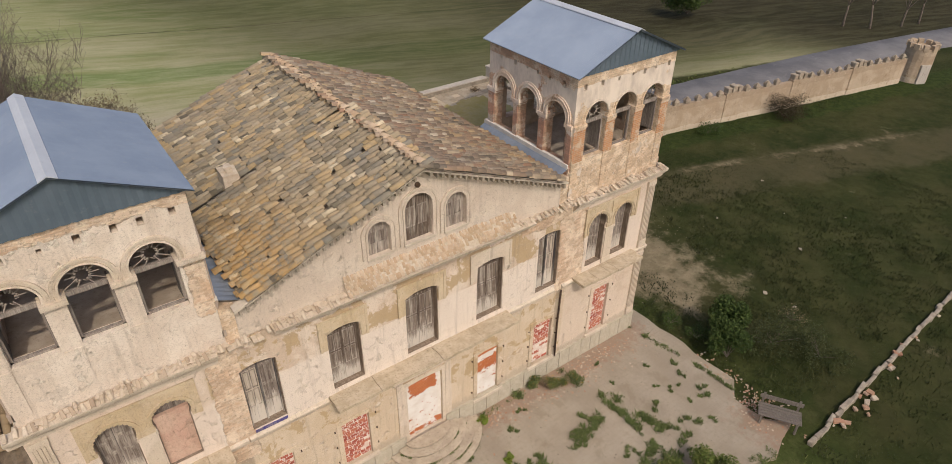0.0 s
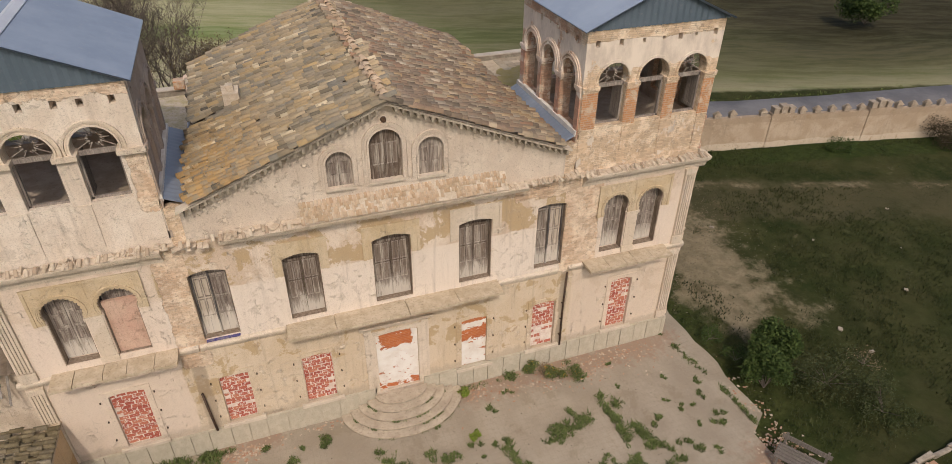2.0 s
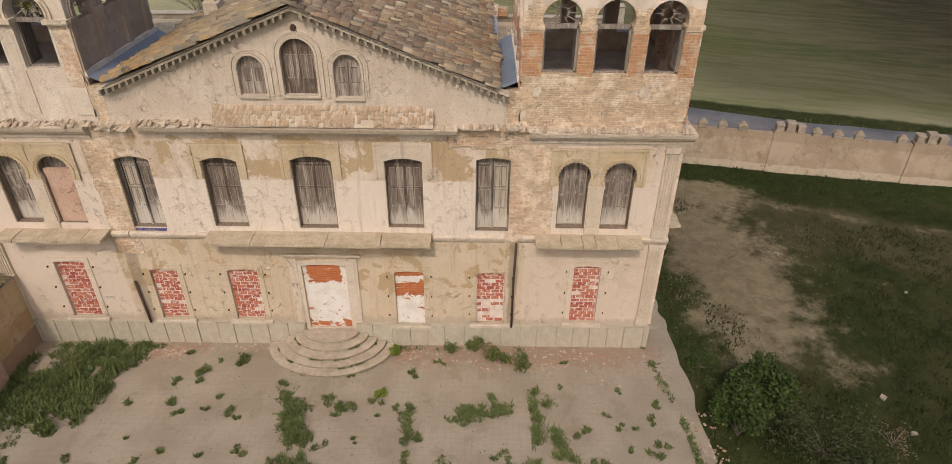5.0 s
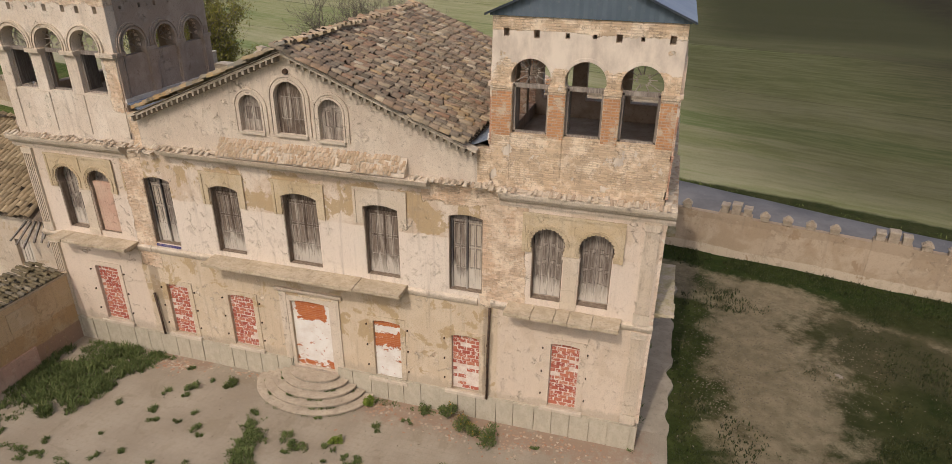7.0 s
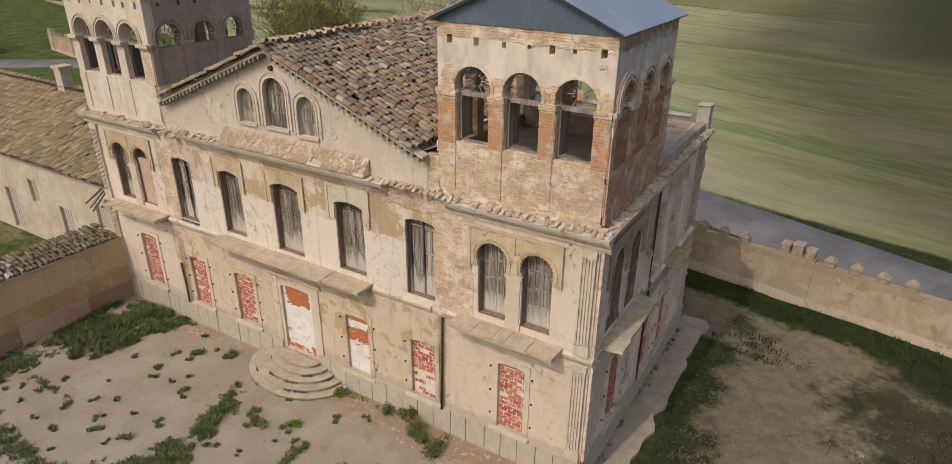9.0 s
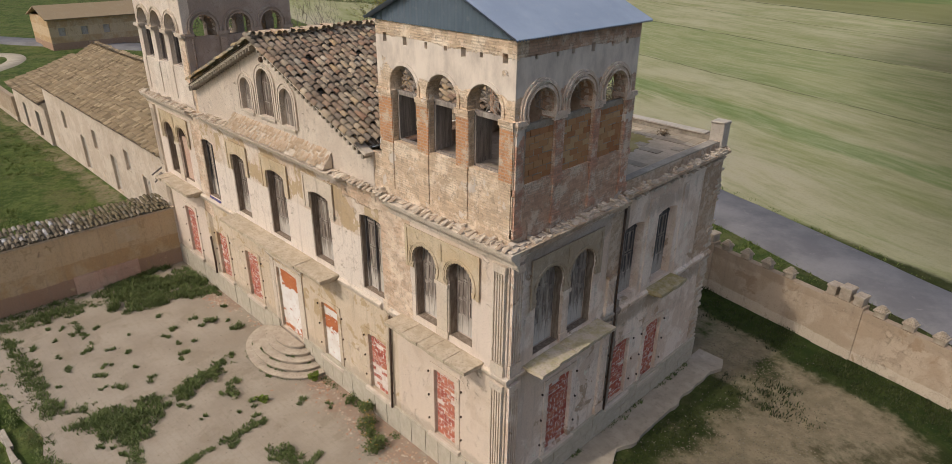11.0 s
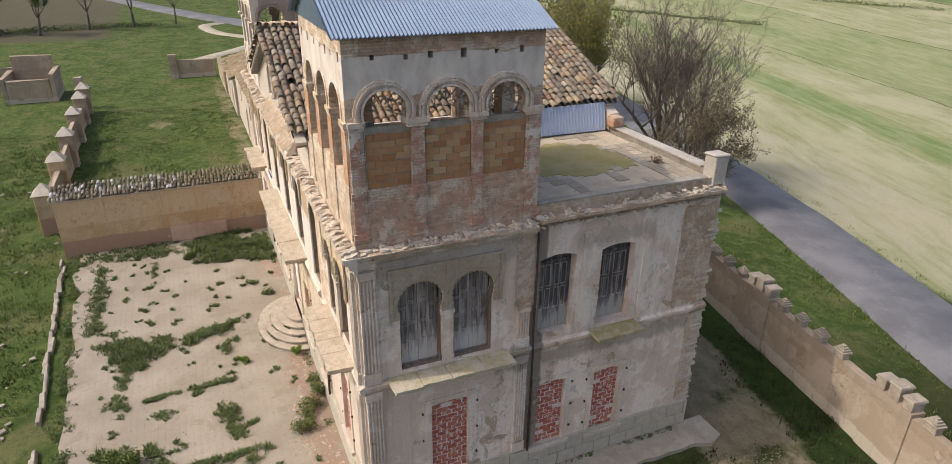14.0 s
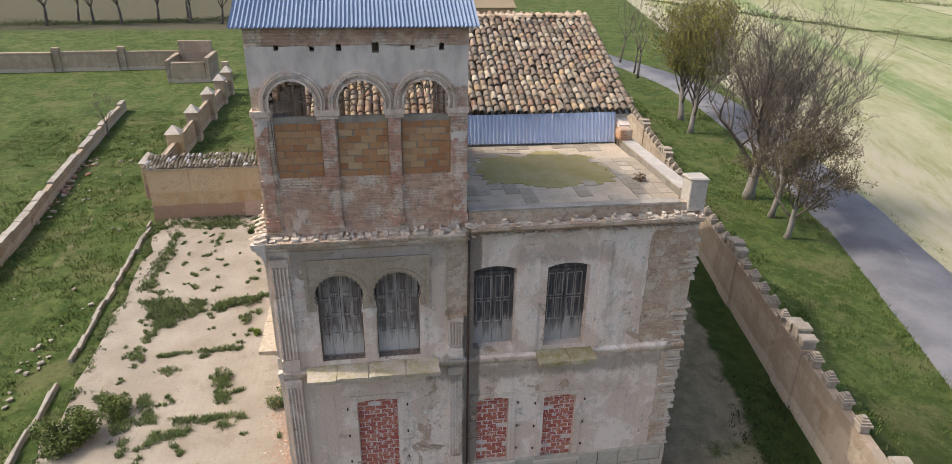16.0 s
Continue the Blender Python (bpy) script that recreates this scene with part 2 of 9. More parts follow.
M_TOWER_PALE = make_plaster("pale tower render", (0.68, 0.575, 0.465), (0.75, 0.655, 0.545), (0.5, 0.40, 0.29), 0.2, 0.3,
                            zones=(("x", -21.2, -16.0, 12.1, 12.6, 1.2), ("x", -16.7, -16.2, 9.0, 10.7, 1.4)))
# the left tower's flanks: their shade is put into this browner render
M_SIDE_SHADED = make_plaster("brown shaded tower render", (0.40, 0.315, 0.25), (0.47, 0.385, 0.315), (0.31, 0.235, 0.175), 0.4, 0.0, grey=1.0)
M_TRIM = make_plaster("carved trim", (0.62, 0.52, 0.40), (0.68, 0.58, 0.465), (0.5, 0.39, 0.26), 0.25, -1.5)
M_ALFIZ = make_plaster("ochre carved panel", (0.56, 0.435, 0.275), (0.62, 0.505, 0.35), (0.48, 0.36, 0.215), 0.4, -1.5)
# M_ALFIZ scaled darker, with the flank's shade in the colour
M_ALFIZ_SIDE = make_plaster("shaded copy of carved panel", (0.44, 0.345, 0.235), (0.50, 0.41, 0.30), (0.38, 0.29, 0.19), 0.4, -1.5, grey=1.0)
M_PINK = make_plaster("pink infill render", (0.56, 0.36, 0.27), (0.60, 0.42, 0.32), (0.5, 0.33, 0.23), 0.2, -1.5)
M_YELLOW = make_plaster("yellow wall render", (0.50, 0.335, 0.175), (0.56, 0.42, 0.26), (0.42, 0.27, 0.14), 0.4, 0.0, coats=((-0.3, 0.8, (0.36, 0.225, 0.16), 0.85), (1.5, 2.7, (0.62, 0.475, 0.30), 0.7)))
M_BOUNDARY = make_plaster("boundary wall render", (0.40, 0.305, 0.21), (0.48, 0.38, 0.275), (0.33, 0.235, 0.15), 0.6, 0.0, coats=((1.62, 2.2, (0.30, 0.225, 0.155), 0.45), (-0.3, 0.35, (0.60, 0.51, 0.395), 0.7)))
M_WING = make_plaster("wing render", (0.55, 0.45, 0.345), (0.64, 0.545, 0.435), (0.46, 0.34, 0.215), 0.35, 0.5)


def make_brickwork(name, tone, warm, plaster=0.35):
    g = Graph(name, rough=0.93, spec=0.15)
    c, h = masonry(g, tone, warm, 0.07)
    z = g.axes()[2]
    skin = g.step(g.math("ADD", g.noise(0.8, 7, 0.65), g.math("SUBTRACT", g.math("MULTIPLY", band(g, z, 11.25, 12.05, 0.2), 0.24), g.math("MULTIPLY", g.step(z, 12.04, 12.12), 0.3))), 0.66 - plaster * 0.2, 0.68 - plaster * 0.2)
    skin_c = g.mix(g.step(g.noise(1.0, 6, 0.65, stretch=(2.2, 2.2, 1.1)), 0.35, 0.8), (0.74, 0.64, 0.53), (0.48, 0.40, 0.33))
    c = g.mix(skin, c, skin_c)
    c = g.mix(g.math("MULTIPLY", g.step(g.noise(0.9, 6, 0.65, stretch=(2.2, 2.2, 0.6)), 0.52, 0.8), 0.35), c, (0.25, 0.19, 0.14))
    return g.done(c, g.math("MULTIPLY", h, g.math("SUBTRACT", 1.0, g.math("MULTIPLY", skin, 0.97))), 1.0, 0.034)


M_BRICKWALL = make_brickwork("tower brickwork", 1.42, 1.02, 0.36)
M_BRICKSIDE = make_brickwork("weathered tower brickwork", 1.25, 0.86, 0.34)
M_PILLARSIDE = make_brickwork("reddish pillar brick", 1.22, 0.74, 0.35)


def make_simple(name, a, b, scale=3.0, rough=0.9, metal=0.0, dark=0.35, bump=0.35, stretch=None, spec=0.25, each=False):
    g = Graph(name, rough=rough, metal=metal, spec=spec, each=each)
    c = g.mix(g.step(g.noise(scale, 6, 0.65, stretch=stretch), 0.35, 0.68), a, b)
    c = g.mix(g.math("MULTIPLY", g.step(g.noise(scale * 5, 5, 0.7), 0.5, 0.75), dark), c, tuple(0.45 * v for v in a))
    return g.done(c, g.noise(scale * 8, 5, 0.7), bump, 0.015)


def make_orange():
    """Orange brick courses, partly limewashed."""
    g = Graph("orange brick pillar", rough=0.93, spec=0.15)
    vec = wall_uv(g)
    m = g.bricks(vec, 0.24, 0.072, 0.012)
    c = g.bricks(vec, 0.24, 0.072, 0.0, out="Color", a=(0.56, 0.28, 0.13), b=(0.46, 0.235, 0.12))
    c = g.mix(g.step(g.noise(2.6, 7, 0.7, warp=0.4), 0.50, 0.60), c, (0.58, 0.44, 0.31))
    c = g.mix(g.math("MULTIPLY", g.step(g.noise(9, 5, 0.7), 0.54, 0.68), 0.5), c, (0.25, 0.15, 0.09))
    c = g.mix(g.math("MULTIPLY", m, 0.6), c, (0.50, 0.41, 0.32))
    return g.done(c, g.math("SUBTRACT", g.noise(14, 5), g.math("MULTIPLY", m, 0.7)), 0.7, 0.025)


M_ORANGE = make_orange()
M_STONE = make_simple("worn stone", (0.52, 0.44, 0.345), (0.62, 0.54, 0.43), 2.5)
M_PIER = make_simple("grey pier render", (0.44, 0.385, 0.315), (0.54, 0.475, 0.39), 2.5, dark=0.5)
M_MERLON = make_simple("grey-tan merlon brick", (0.31, 0.25, 0.185), (0.43, 0.36, 0.275), 4.0, dark=0.6)
M_KERB = make_simple("kerb stone", (0.30, 0.26, 0.205), (0.42, 0.365, 0.29), 2.0, dark=0.5)
M_OLDSTONE = make_simple("old field stone", (0.27, 0.225, 0.17), (0.40, 0.345, 0.27), 3.0, dark=0.5)
M_SLAB = make_simple("balcony slab", (0.43, 0.345, 0.235), (0.55, 0.455, 0.335), 3.0, dark=0.7)
M_SLAB_SIDE = make_simple("mossy balcony slab", (0.54, 0.455, 0.35), (0.40, 0.34, 0.185), 3.2, dark=0.8)
M_PLINTH = make_simple("grey plinth slab", (0.43, 0.38, 0.29), (0.50, 0.445, 0.345), 3.0, dark=0.4, each=True)
M_SCREED = make_simple("dirty roof screed", (0.58, 0.465, 0.335), (0.45, 0.36, 0.245), 1.4, dark=0.5)
M_MOSSLAB = make_simple("yellow-mossed slab", (0.30, 0.25, 0.10), (0.46, 0.39, 0.27), 3.0, dark=0.6)
M_RUBBLE = make_simple("rubble", (0.50, 0.41, 0.31), (0.62, 0.53, 0.42), 4.0, dark=0.5)
M_MORTAR = make_simple("white mortar", (0.74, 0.66, 0.58), (0.60, 0.46, 0.38), 6.0, dark=0.25)
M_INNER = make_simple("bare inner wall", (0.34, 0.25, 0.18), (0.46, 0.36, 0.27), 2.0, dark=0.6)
M_FLOOR = make_simple("dusty loggia floor", (0.36, 0.29, 0.22), (0.46, 0.38, 0.30), 2.0, dark=0.5)
M_IRON = make_simple("rusty iron", (0.07, 0.05, 0.04), (0.13, 0.08, 0.05), 8.0, rough=0.7, metal=0.4)
M_CEMENT = make_simple("cement apron", (0.32, 0.27, 0.205), (0.42, 0.355, 0.27), 1.2, dark=0.5)
M_BLUE = make_simple("blue paint", (0.05, 0.045, 0.19), (0.22, 0.19, 0.24), 7.0, dark=0.2)
M_LINING = make_simple("dirty shaded reveal lining", (0.17, 0.125, 0.09), (0.30, 0.235, 0.175), 3.0, stretch=(4, 4, 0.8), dark=0.5)
M_BOARD = make_simple("grey weathered board", (0.12, 0.10, 0.085), (0.20, 0.175, 0.15), 4.0, stretch=(8, 8, 0.6), dark=0.3)
M_FANBAR = make_simple("faded fanlight wood", (0.36, 0.31, 0.26), (0.24, 0.20, 0.165), 5.0)
M_CHALK = make_simple("whitewash", (0.74, 0.69, 0.62), (0.62, 0.55, 0.46), 3.0, dark=0.1)


def make_wood(name, dark_c, light_c, bleach):
    g = Graph(name, rough=0.85, spec=0.2)
    z = g.axes()[2]
    fibre = g.noise(1.0, 6, 0.7, stretch=(38, 38, 1.6))
    c = g.mix(g.step(fibre, 0.35, 0.7), dark_c, light_c)
    worn = g.noise(1.0, 6, 0.65, stretch=(7, 7, 0.9))
    foot = g.math("SUBTRACT", 1.0, g.step(g.math("ADD", z, g.math("MULTIPLY", g.math("SUBTRACT", worn, 0.5), 2.6)), 4.9, 5.45))
    streak = g.step(g.noise(1.0, 7, 0.72, stretch=(17, 17, 0.45)), 0.50, 0.64)
    c = g.mix(g.math("MULTIPLY", streak, 0.75 * bleach), c, (0.47, 0.40, 0.33))
    c = g.mix(g.math("MULTIPLY", g.step(worn, 0.47, 0.66), bleach), c, (0.52, 0.46, 0.385))
    c = g.mix(g.math("MULTIPLY", foot, min(0.9, 0.35 + bleach)), c, (0.62, 0.56, 0.48))
    c = g.mix(g.math("MULTIPLY", g.step(g.noise(1.0, 6, 0.75, stretch=(26, 26, 2.2)), 0.56, 0.66), 0.6), c, tuple(0.6 * v for v in dark_c))
    return g.done(c, fibre, 0.5, 0.008)


M_WOOD = make_wood("weathered shutter wood", (0.085, 0.06, 0.045), (0.165, 0.125, 0.095), 0.45)
M_WOOD_PANEL = make_wood("dark panel wood", (0.135, 0.10, 0.077), (0.25, 0.20, 0.16), 0.5)
M_PALE_PANEL = make_wood("greyed panel wood", (0.12, 0.09, 0.075), (0.26, 0.215, 0.18), 0.6)
M_WOOD_PALE = make_wood("bleached shutter wood", (0.17, 0.135, 0.11), (0.36, 0.31, 0.265), 0.8)
M_PALEBOARD = make_wood("pale weathered board", (0.42, 0.35, 0.27), (0.56, 0.48, 0.385), 0.6)
M_WOOD_DARK = make_wood("dark grey shutter wood", (0.055, 0.05, 0.05), (0.12, 0.11, 0.105), 0.28)
M_FRAME = make_wood("grey window frame", (0.17, 0.14, 0.12), (0.30, 0.26, 0.225), 0.4)


def make_tile(name, per, stops, lichen=0.35, rust=False):
    """Curved clay roof tiles, each with its own colour."""
    g = Graph(name, rough=0.92, spec=0.15, each=per == "each")
    r = g.each() if per == "each" else g.island()
    c = g.ramp(r, stops)
    c = g.mix(g.math("MULTIPLY", g.step(g.noise(0.8, 5, 0.7), 0.45, 0.7), 0.4), c, (0.33, 0.27, 0.175))
    if rust:
        x, y, z = g.axes()[:3]
        near = g.math("MULTIPLY", g.step(g.math("MULTIPLY", x, -1.0), 12.6, 15.2), g.math("SUBTRACT", 1.0, g.step(y, 1.5, 5.0)))
        near = g.math("MAXIMUM", near, g.math("MULTIPLY", g.math("MULTIPLY", g.step(x, -7.4, -5.6), g.math("SUBTRACT", 1.0, g.step(y, 0.5, 3.0))), 0.6))
        c = g.mix(g.math("MULTIPLY", g.math("MULTIPLY", near, 0.85), g.step(g.noise(3.4, 6, 0.75), 0.42, 0.56)), c, (0.46, 0.285, 0.115))
    c = g.mix(g.math("MULTIPLY", g.step(g.noise(9, 6, 0.7), 0.48, 0.7), lichen), c, (0.17, 0.15, 0.125))
    c = g.mix(g.math("MULTIPLY", g.step(g.noise(16, 4, 0.7), 0.62, 0.72), 0.5), c, (0.52, 0.43, 0.24))
    return g.done(c, g.noise(30, 5, 0.7), 0.4, 0.01)


TILE_STOPS = ((0.0, (0.15, 0.125, 0.095)), (0.18, (0.36, 0.25, 0.17)), (0.34, (0.24, 0.195, 0.15)), (0.5, (0.43, 0.34, 0.235)), (0.64, (0.33, 0.195, 0.125)), (0.78, (0.40, 0.34, 0.26)), (0.9, (0.48, 0.33, 0.18)), (1.0, (0.62, 0.53, 0.40)))
# the shade between the cover tiles is put into this dark colour
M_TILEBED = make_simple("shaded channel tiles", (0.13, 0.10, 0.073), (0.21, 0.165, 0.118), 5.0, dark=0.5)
M_TILE = make_tile("clay roof tile", "each", TILE_STOPS)
M_TILES = make_tile("clay roof tiles", "island", TILE_STOPS, rust=True)
M_TILES_OLD = make_tile("lichened clay roof tiles", "island", ((0.0, (0.11, 0.10, 0.08)), (0.14, (0.36, 0.285, 0.185)), (0.3, (0.22, 0.205, 0.17)), (0.45, (0.46, 0.35, 0.21)), (0.6, (0.29, 0.25, 0.19)), (0.75, (0.44, 0.315, 0.165)), (0.9, (0.38, 0.315, 0.225)), (1.0, (0.66, 0.55, 0.38))), rust=True)
M_STRIP = make_tile("pale cornice tiles", "island", ((0.0, (0.45, 0.315, 0.20)), (0.5, (0.52, 0.385, 0.265)), (1.0, (0.58, 0.46, 0.34))), 0.3)
M_LEDGETILE = make_tile("worn ledge tiles", "island", ((0.0, (0.34, 0.25, 0.175)), (0.5, (0.46, 0.37, 0.275)), (1.0, (0.58, 0.49, 0.38))), 0.5)


def make_coping():
    """Broken pale tiles at one end of the coping, moss and dirt at the other."""
    g = Graph("grey coping tiles", rough=0.92, spec=0.15)
    y = g.axes()[1]
    c = g.ramp(g.island(), ((0.0, (0.08, 0.065, 0.045)), (0.5, (0.20, 0.165, 0.115)), (0.8, (0.29, 0.245, 0.18)), (0.93, (0.46, 0.44, 0.44)), (1.0, (0.56, 0.53, 0.50))))
    old = g.step(g.math("ADD", y, g.math("MULTIPLY", g.noise(0.9, 5), 2.0)), -3.6, -2.6)
    c = g.mix(g.math("MULTIPLY", old, 0.85), c, g.mix(g.step(g.noise(4.0, 6, 0.7), 0.4, 0.65), (0.12, 0.095, 0.05), (0.25, 0.20, 0.115)))
    c = g.mix(g.math("MULTIPLY", g.step(g.noise(9, 6, 0.7), 0.48, 0.7), 0.6), c, (0.15, 0.13, 0.10))
    return g.done(c, g.noise(30, 5, 0.7), 0.4, 0.01)


M_COPING = make_coping()
M_WINGTILES = make_tile("wing roof tiles", "island", ((0.0, (0.17, 0.125, 0.075)), (0.4, (0.315, 0.235, 0.14)), (0.7, (0.24, 0.18, 0.11)), (1.0, (0.41, 0.315, 0.195))), 0.3)


def make_brick(name, stops, smear):
    g = Graph(name, rough=0.93, spec=0.15, each=True)
    c = g.ramp(g.each(), stops)
    c = g.mix(g.math("MULTIPLY", g.step(g.noise(11.0, 6, 0.7, warp=0.4), 0.62 - 0.12 * smear, 0.66 - 0.12 * smear), 0.85), c, (0.68, 0.58, 0.51))
    c = g.mix(g.math("MULTIPLY", g.step(g.noise(22, 4), 0.5, 0.8), 0.3), c, (0.2, 0.09, 0.06))
    return g.done(c, g.noise(35, 4, 0.7), 0.4, 0.008)


M_BRICK = make_brick("red brick", ((0.0, (0.34, 0.088, 0.062)), (0.5, (0.43, 0.13, 0.085)), (1.0, (0.49, 0.19, 0.115))), 0.6)
M_BRICK_O = make_brick("orange hollow brick", ((0.0, (0.36, 0.165, 0.075)), (0.5, (0.43, 0.225, 0.105)), (0.85, (0.46, 0.265, 0.13)), (1.0, (0.52, 0.35, 0.19))), -1.0)


def make_doorwash():
    """Orange brickwork under ragged whitewash that has worn away in places."""
    g = Graph("worn whitewash on orange brick", rough=0.95, spec=0.12)
    x, y, z = g.axes()[:3]
    vec = g.vector(x, g.math("ADD", z, g.math("MULTIPLY", g.noise(3.0, 3), 0.02)), 0.0)
    m = g.bricks(vec, 0.26, 0.072, 0.010)
    brick = g.bricks(vec, 0.26, 0.072, 0.0, out="Color", a=(0.52, 0.17, 0.06), b=(0.43, 0.125, 0.05))
    brick = g.mix(g.math("MULTIPLY", m, 0.45), brick, (0.52, 0.30, 0.18))
    door = g.math("SUBTRACT", 1.0, g.step(x, -9.2, -9.1))
    high = g.mix(door, g.math("MULTIPLY", band(g, z, 2.06, 2.60, 0.14), 1.0), g.math("MULTIPLY", g.step(z, 2.40, 2.68), band(g, x, -11.10, -10.05, 0.08)))
    edge = g.mix(door, band(g, z, 2.84, 3.2, 0.05), g.math("MULTIPLY", g.math("SUBTRACT", 1.0, g.step(z, 0.84, 1.12)), 0.62))
    n = g.math("SUBTRACT", g.noise(3.4, 8, 0.72, stretch=(1.0, 1.0, 1.9), warp=0.3), 0.5)
    off = g.step(g.math("ADD", g.math("MAXIMUM", high, edge), g.math("MULTIPLY", n, 4.4)), 0.46, 0.52)
    c = g.mix(off, g.mix(g.step(g.noise(2.2, 6), 0.35, 0.7), (0.80, 0.76, 0.70), (0.70, 0.63, 0.55)), brick)
    return g.done(c, g.math("SUBTRACT", g.noise(18, 5), g.math("ADD", g.math("MULTIPLY", m, 0.3), g.math("MULTIPLY", off, 0.5))), 0.7, 0.02)


M_DOORWASH = make_doorwash()


def make_metal(name, a, b, rough):
    g = Graph(name, rough=rough, metal=0.15, spec=0.4)
    n = g.noise(0.7, 5, 0.6)
    c = g.mix(g.step(n, 0.35, 0.7), a, b)
    c = g.mix(g.math("MULTIPLY", g.step(g.noise(6, 5, 0.7), 0.55, 0.75), 0.25), c, (0.30, 0.30, 0.30))
    return g.done(c, g.noise(20, 4), 0.08, 0.004, rough=g.math("ADD", rough - 0.1, g.math("MULTIPLY", n, 0.25)))


M_TIN = make_metal("blue-grey corrugated sheet", (0.158, 0.205, 0.285), (0.20, 0.252, 0.335), 0.5)
M_VALLEY = make_metal("grey-blue valley sheet", (0.20, 0.23, 0.275), (0.27, 0.30, 0.345), 0.5)
M_TIN_DARK = make_metal("slate-blue gable sheet", (0.10, 0.135, 0.165), (0.13, 0.165, 0.20), 0.5)
M_TIN_PALE = make_metal("pale blue sheet", (0.58, 0.64, 0.78), (0.66, 0.71, 0.82), 0.35)
M_RIDGE = make_metal("bright ridge cap", (0.52, 0.54, 0.58), (0.60, 0.62, 0.65), 0.4)


def make_ground():
    """One sheet: yard grass, bare dirt, verge, and striped fields beyond the road."""
    g = Graph("ground", rough=0.97, spec=0.08)
    x, y, z = g.axes()[:3]
    big, mid, fine = g.noise(0.09, 5, 0.6), g.noise(0.42, 7, 0.65, warp=0.3), g.noise(6.0, 6, 0.75)
    grass = g.mix(g.step(mid, 0.36, 0.66), (0.050, 0.078, 0.018), (0.095, 0.125, 0.034))
    grass = g.mix(g.math("MULTIPLY", g.step(g.noise(1.9, 7, 0.72), 0.47, 0.60), 0.65), grass, (0.14, 0.16, 0.05))
    grass = g.mix(g.math("MULTIPLY", g.step(g.noise(0.8, 8, 0.75, warp=0.5), 0.55, 0.64), 0.6), grass, (0.035, 0.055, 0.014))
    grass = g.mix(g.math("MULTIPLY", g.step(g.noise(0.35, 7, 0.7), 0.50, 0.62), 0.65), grass, (0.155, 0.145, 0.062))
    grass = g.mix(g.math("MULTIPLY", g.step(fine, 0.46, 0.72), 0.6), grass, (0.022, 0.032, 0.010))
    dirt = g.mix(g.step(g.noise(1.7, 7, 0.7), 0.36, 0.66), (0.22, 0.175, 0.108), (0.32, 0.262, 0.168))
    dirt = g.mix(g.math("MULTIPLY", g.step(g.noise(14, 5, 0.8), 0.5, 0.75), 0.5), dirt, (0.13, 0.10, 0.06))
    dirt = g.mix(g.math("MULTIPLY", g.step(g.noise(5.0, 8, 0.85), 0.56, 0.62), 0.55), dirt, (0.10, 0.082, 0.046))
    dirt = g.mix(g.math("MULTIPLY", g.step(g.noise(9.0, 7, 0.85), 0.60, 0.65), 0.6), dirt, (0.42, 0.36, 0.255))
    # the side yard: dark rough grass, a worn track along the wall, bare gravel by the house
    # shade and lens falloff towards the east are put into the grass colour
    east_shade = g.step(g.math("ADD", x, g.math("MULTIPLY", mid, 6.0)), -1.0, 7.0)
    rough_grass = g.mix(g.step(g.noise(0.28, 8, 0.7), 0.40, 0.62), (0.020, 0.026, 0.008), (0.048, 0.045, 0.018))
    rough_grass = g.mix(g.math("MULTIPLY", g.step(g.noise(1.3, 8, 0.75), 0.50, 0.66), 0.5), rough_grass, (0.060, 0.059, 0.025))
    grass = g.mix(g.math("MULTIPLY", east_shade, 0.85), grass, rough_grass)
    ragged = g.math("SUBTRACT", g.math("ADD", g.math("MULTIPLY", mid, 0.6), g.math("MULTIPLY", g.noise(1.6, 8, 0.75), 0.4)), 0.5)
    from_wall = g.math("SUBTRACT", g.math("SUBTRACT", 15.25, g.math("MULTIPLY", x, 0.19)), y)
    worn = g.math("ADD", y, g.math("MULTIPLY", x, 0.34))
    sparse = g.math("MULTIPLY", band(g, worn, 8.6, 13.4, 0.8), g.step(x, 1.0, 5.0))
    grass = g.mix(g.math("MULTIPLY", g.step(g.math("ADD", g.math("MULTIPLY", sparse, 0.32), ragged), 0.12, 0.36), 0.6), grass, (0.10, 0.084, 0.046))
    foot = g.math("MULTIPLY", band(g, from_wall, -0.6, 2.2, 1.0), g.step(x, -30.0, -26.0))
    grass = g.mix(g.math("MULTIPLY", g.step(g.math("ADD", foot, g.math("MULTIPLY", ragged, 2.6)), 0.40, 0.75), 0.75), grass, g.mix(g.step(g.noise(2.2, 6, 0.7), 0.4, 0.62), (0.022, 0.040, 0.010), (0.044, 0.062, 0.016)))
    yard = g.math("MULTIPLY", g.math("MULTIPLY", band(g, x, 2.0, 7.0, 2.2), g.step(y, -3.6, 2.0)), g.step(from_wall, 1.3, 2.5))
    yard = g.math("MAXIMUM", yard, g.math("MULTIPLY", g.math("MULTIPLY", band(g, x, -12.0, 2.2, 1.2), g.step(y, 9.4, 10.2)), g.step(from_wall, 1.2, 2.0)))
    bare = g.step(g.math("ADD", g.math("MULTIPLY", yard, 0.50), g.math("MULTIPLY", ragged, 1.8)), 0.16, 0.46)
    lane = band(g, g.math("ADD", y, g.math("MULTIPLY", g.math("SINE", g.math("MULTIPLY", x, 0.22)), 0.5)), -12.4, -11.9, 0.4)
    lane = g.math("MULTIPLY", lane, band(g, x, -34.0, 4.0, 3.0))
    rut = g.math("MULTIPLY", g.math("MULTIPLY", band(g, g.math("ADD", worn, g.math("MULTIPLY", ragged, 2.0)), 12.2, 13.3, 0.7), g.step(x, 2.0, 6.0)), 0.8)
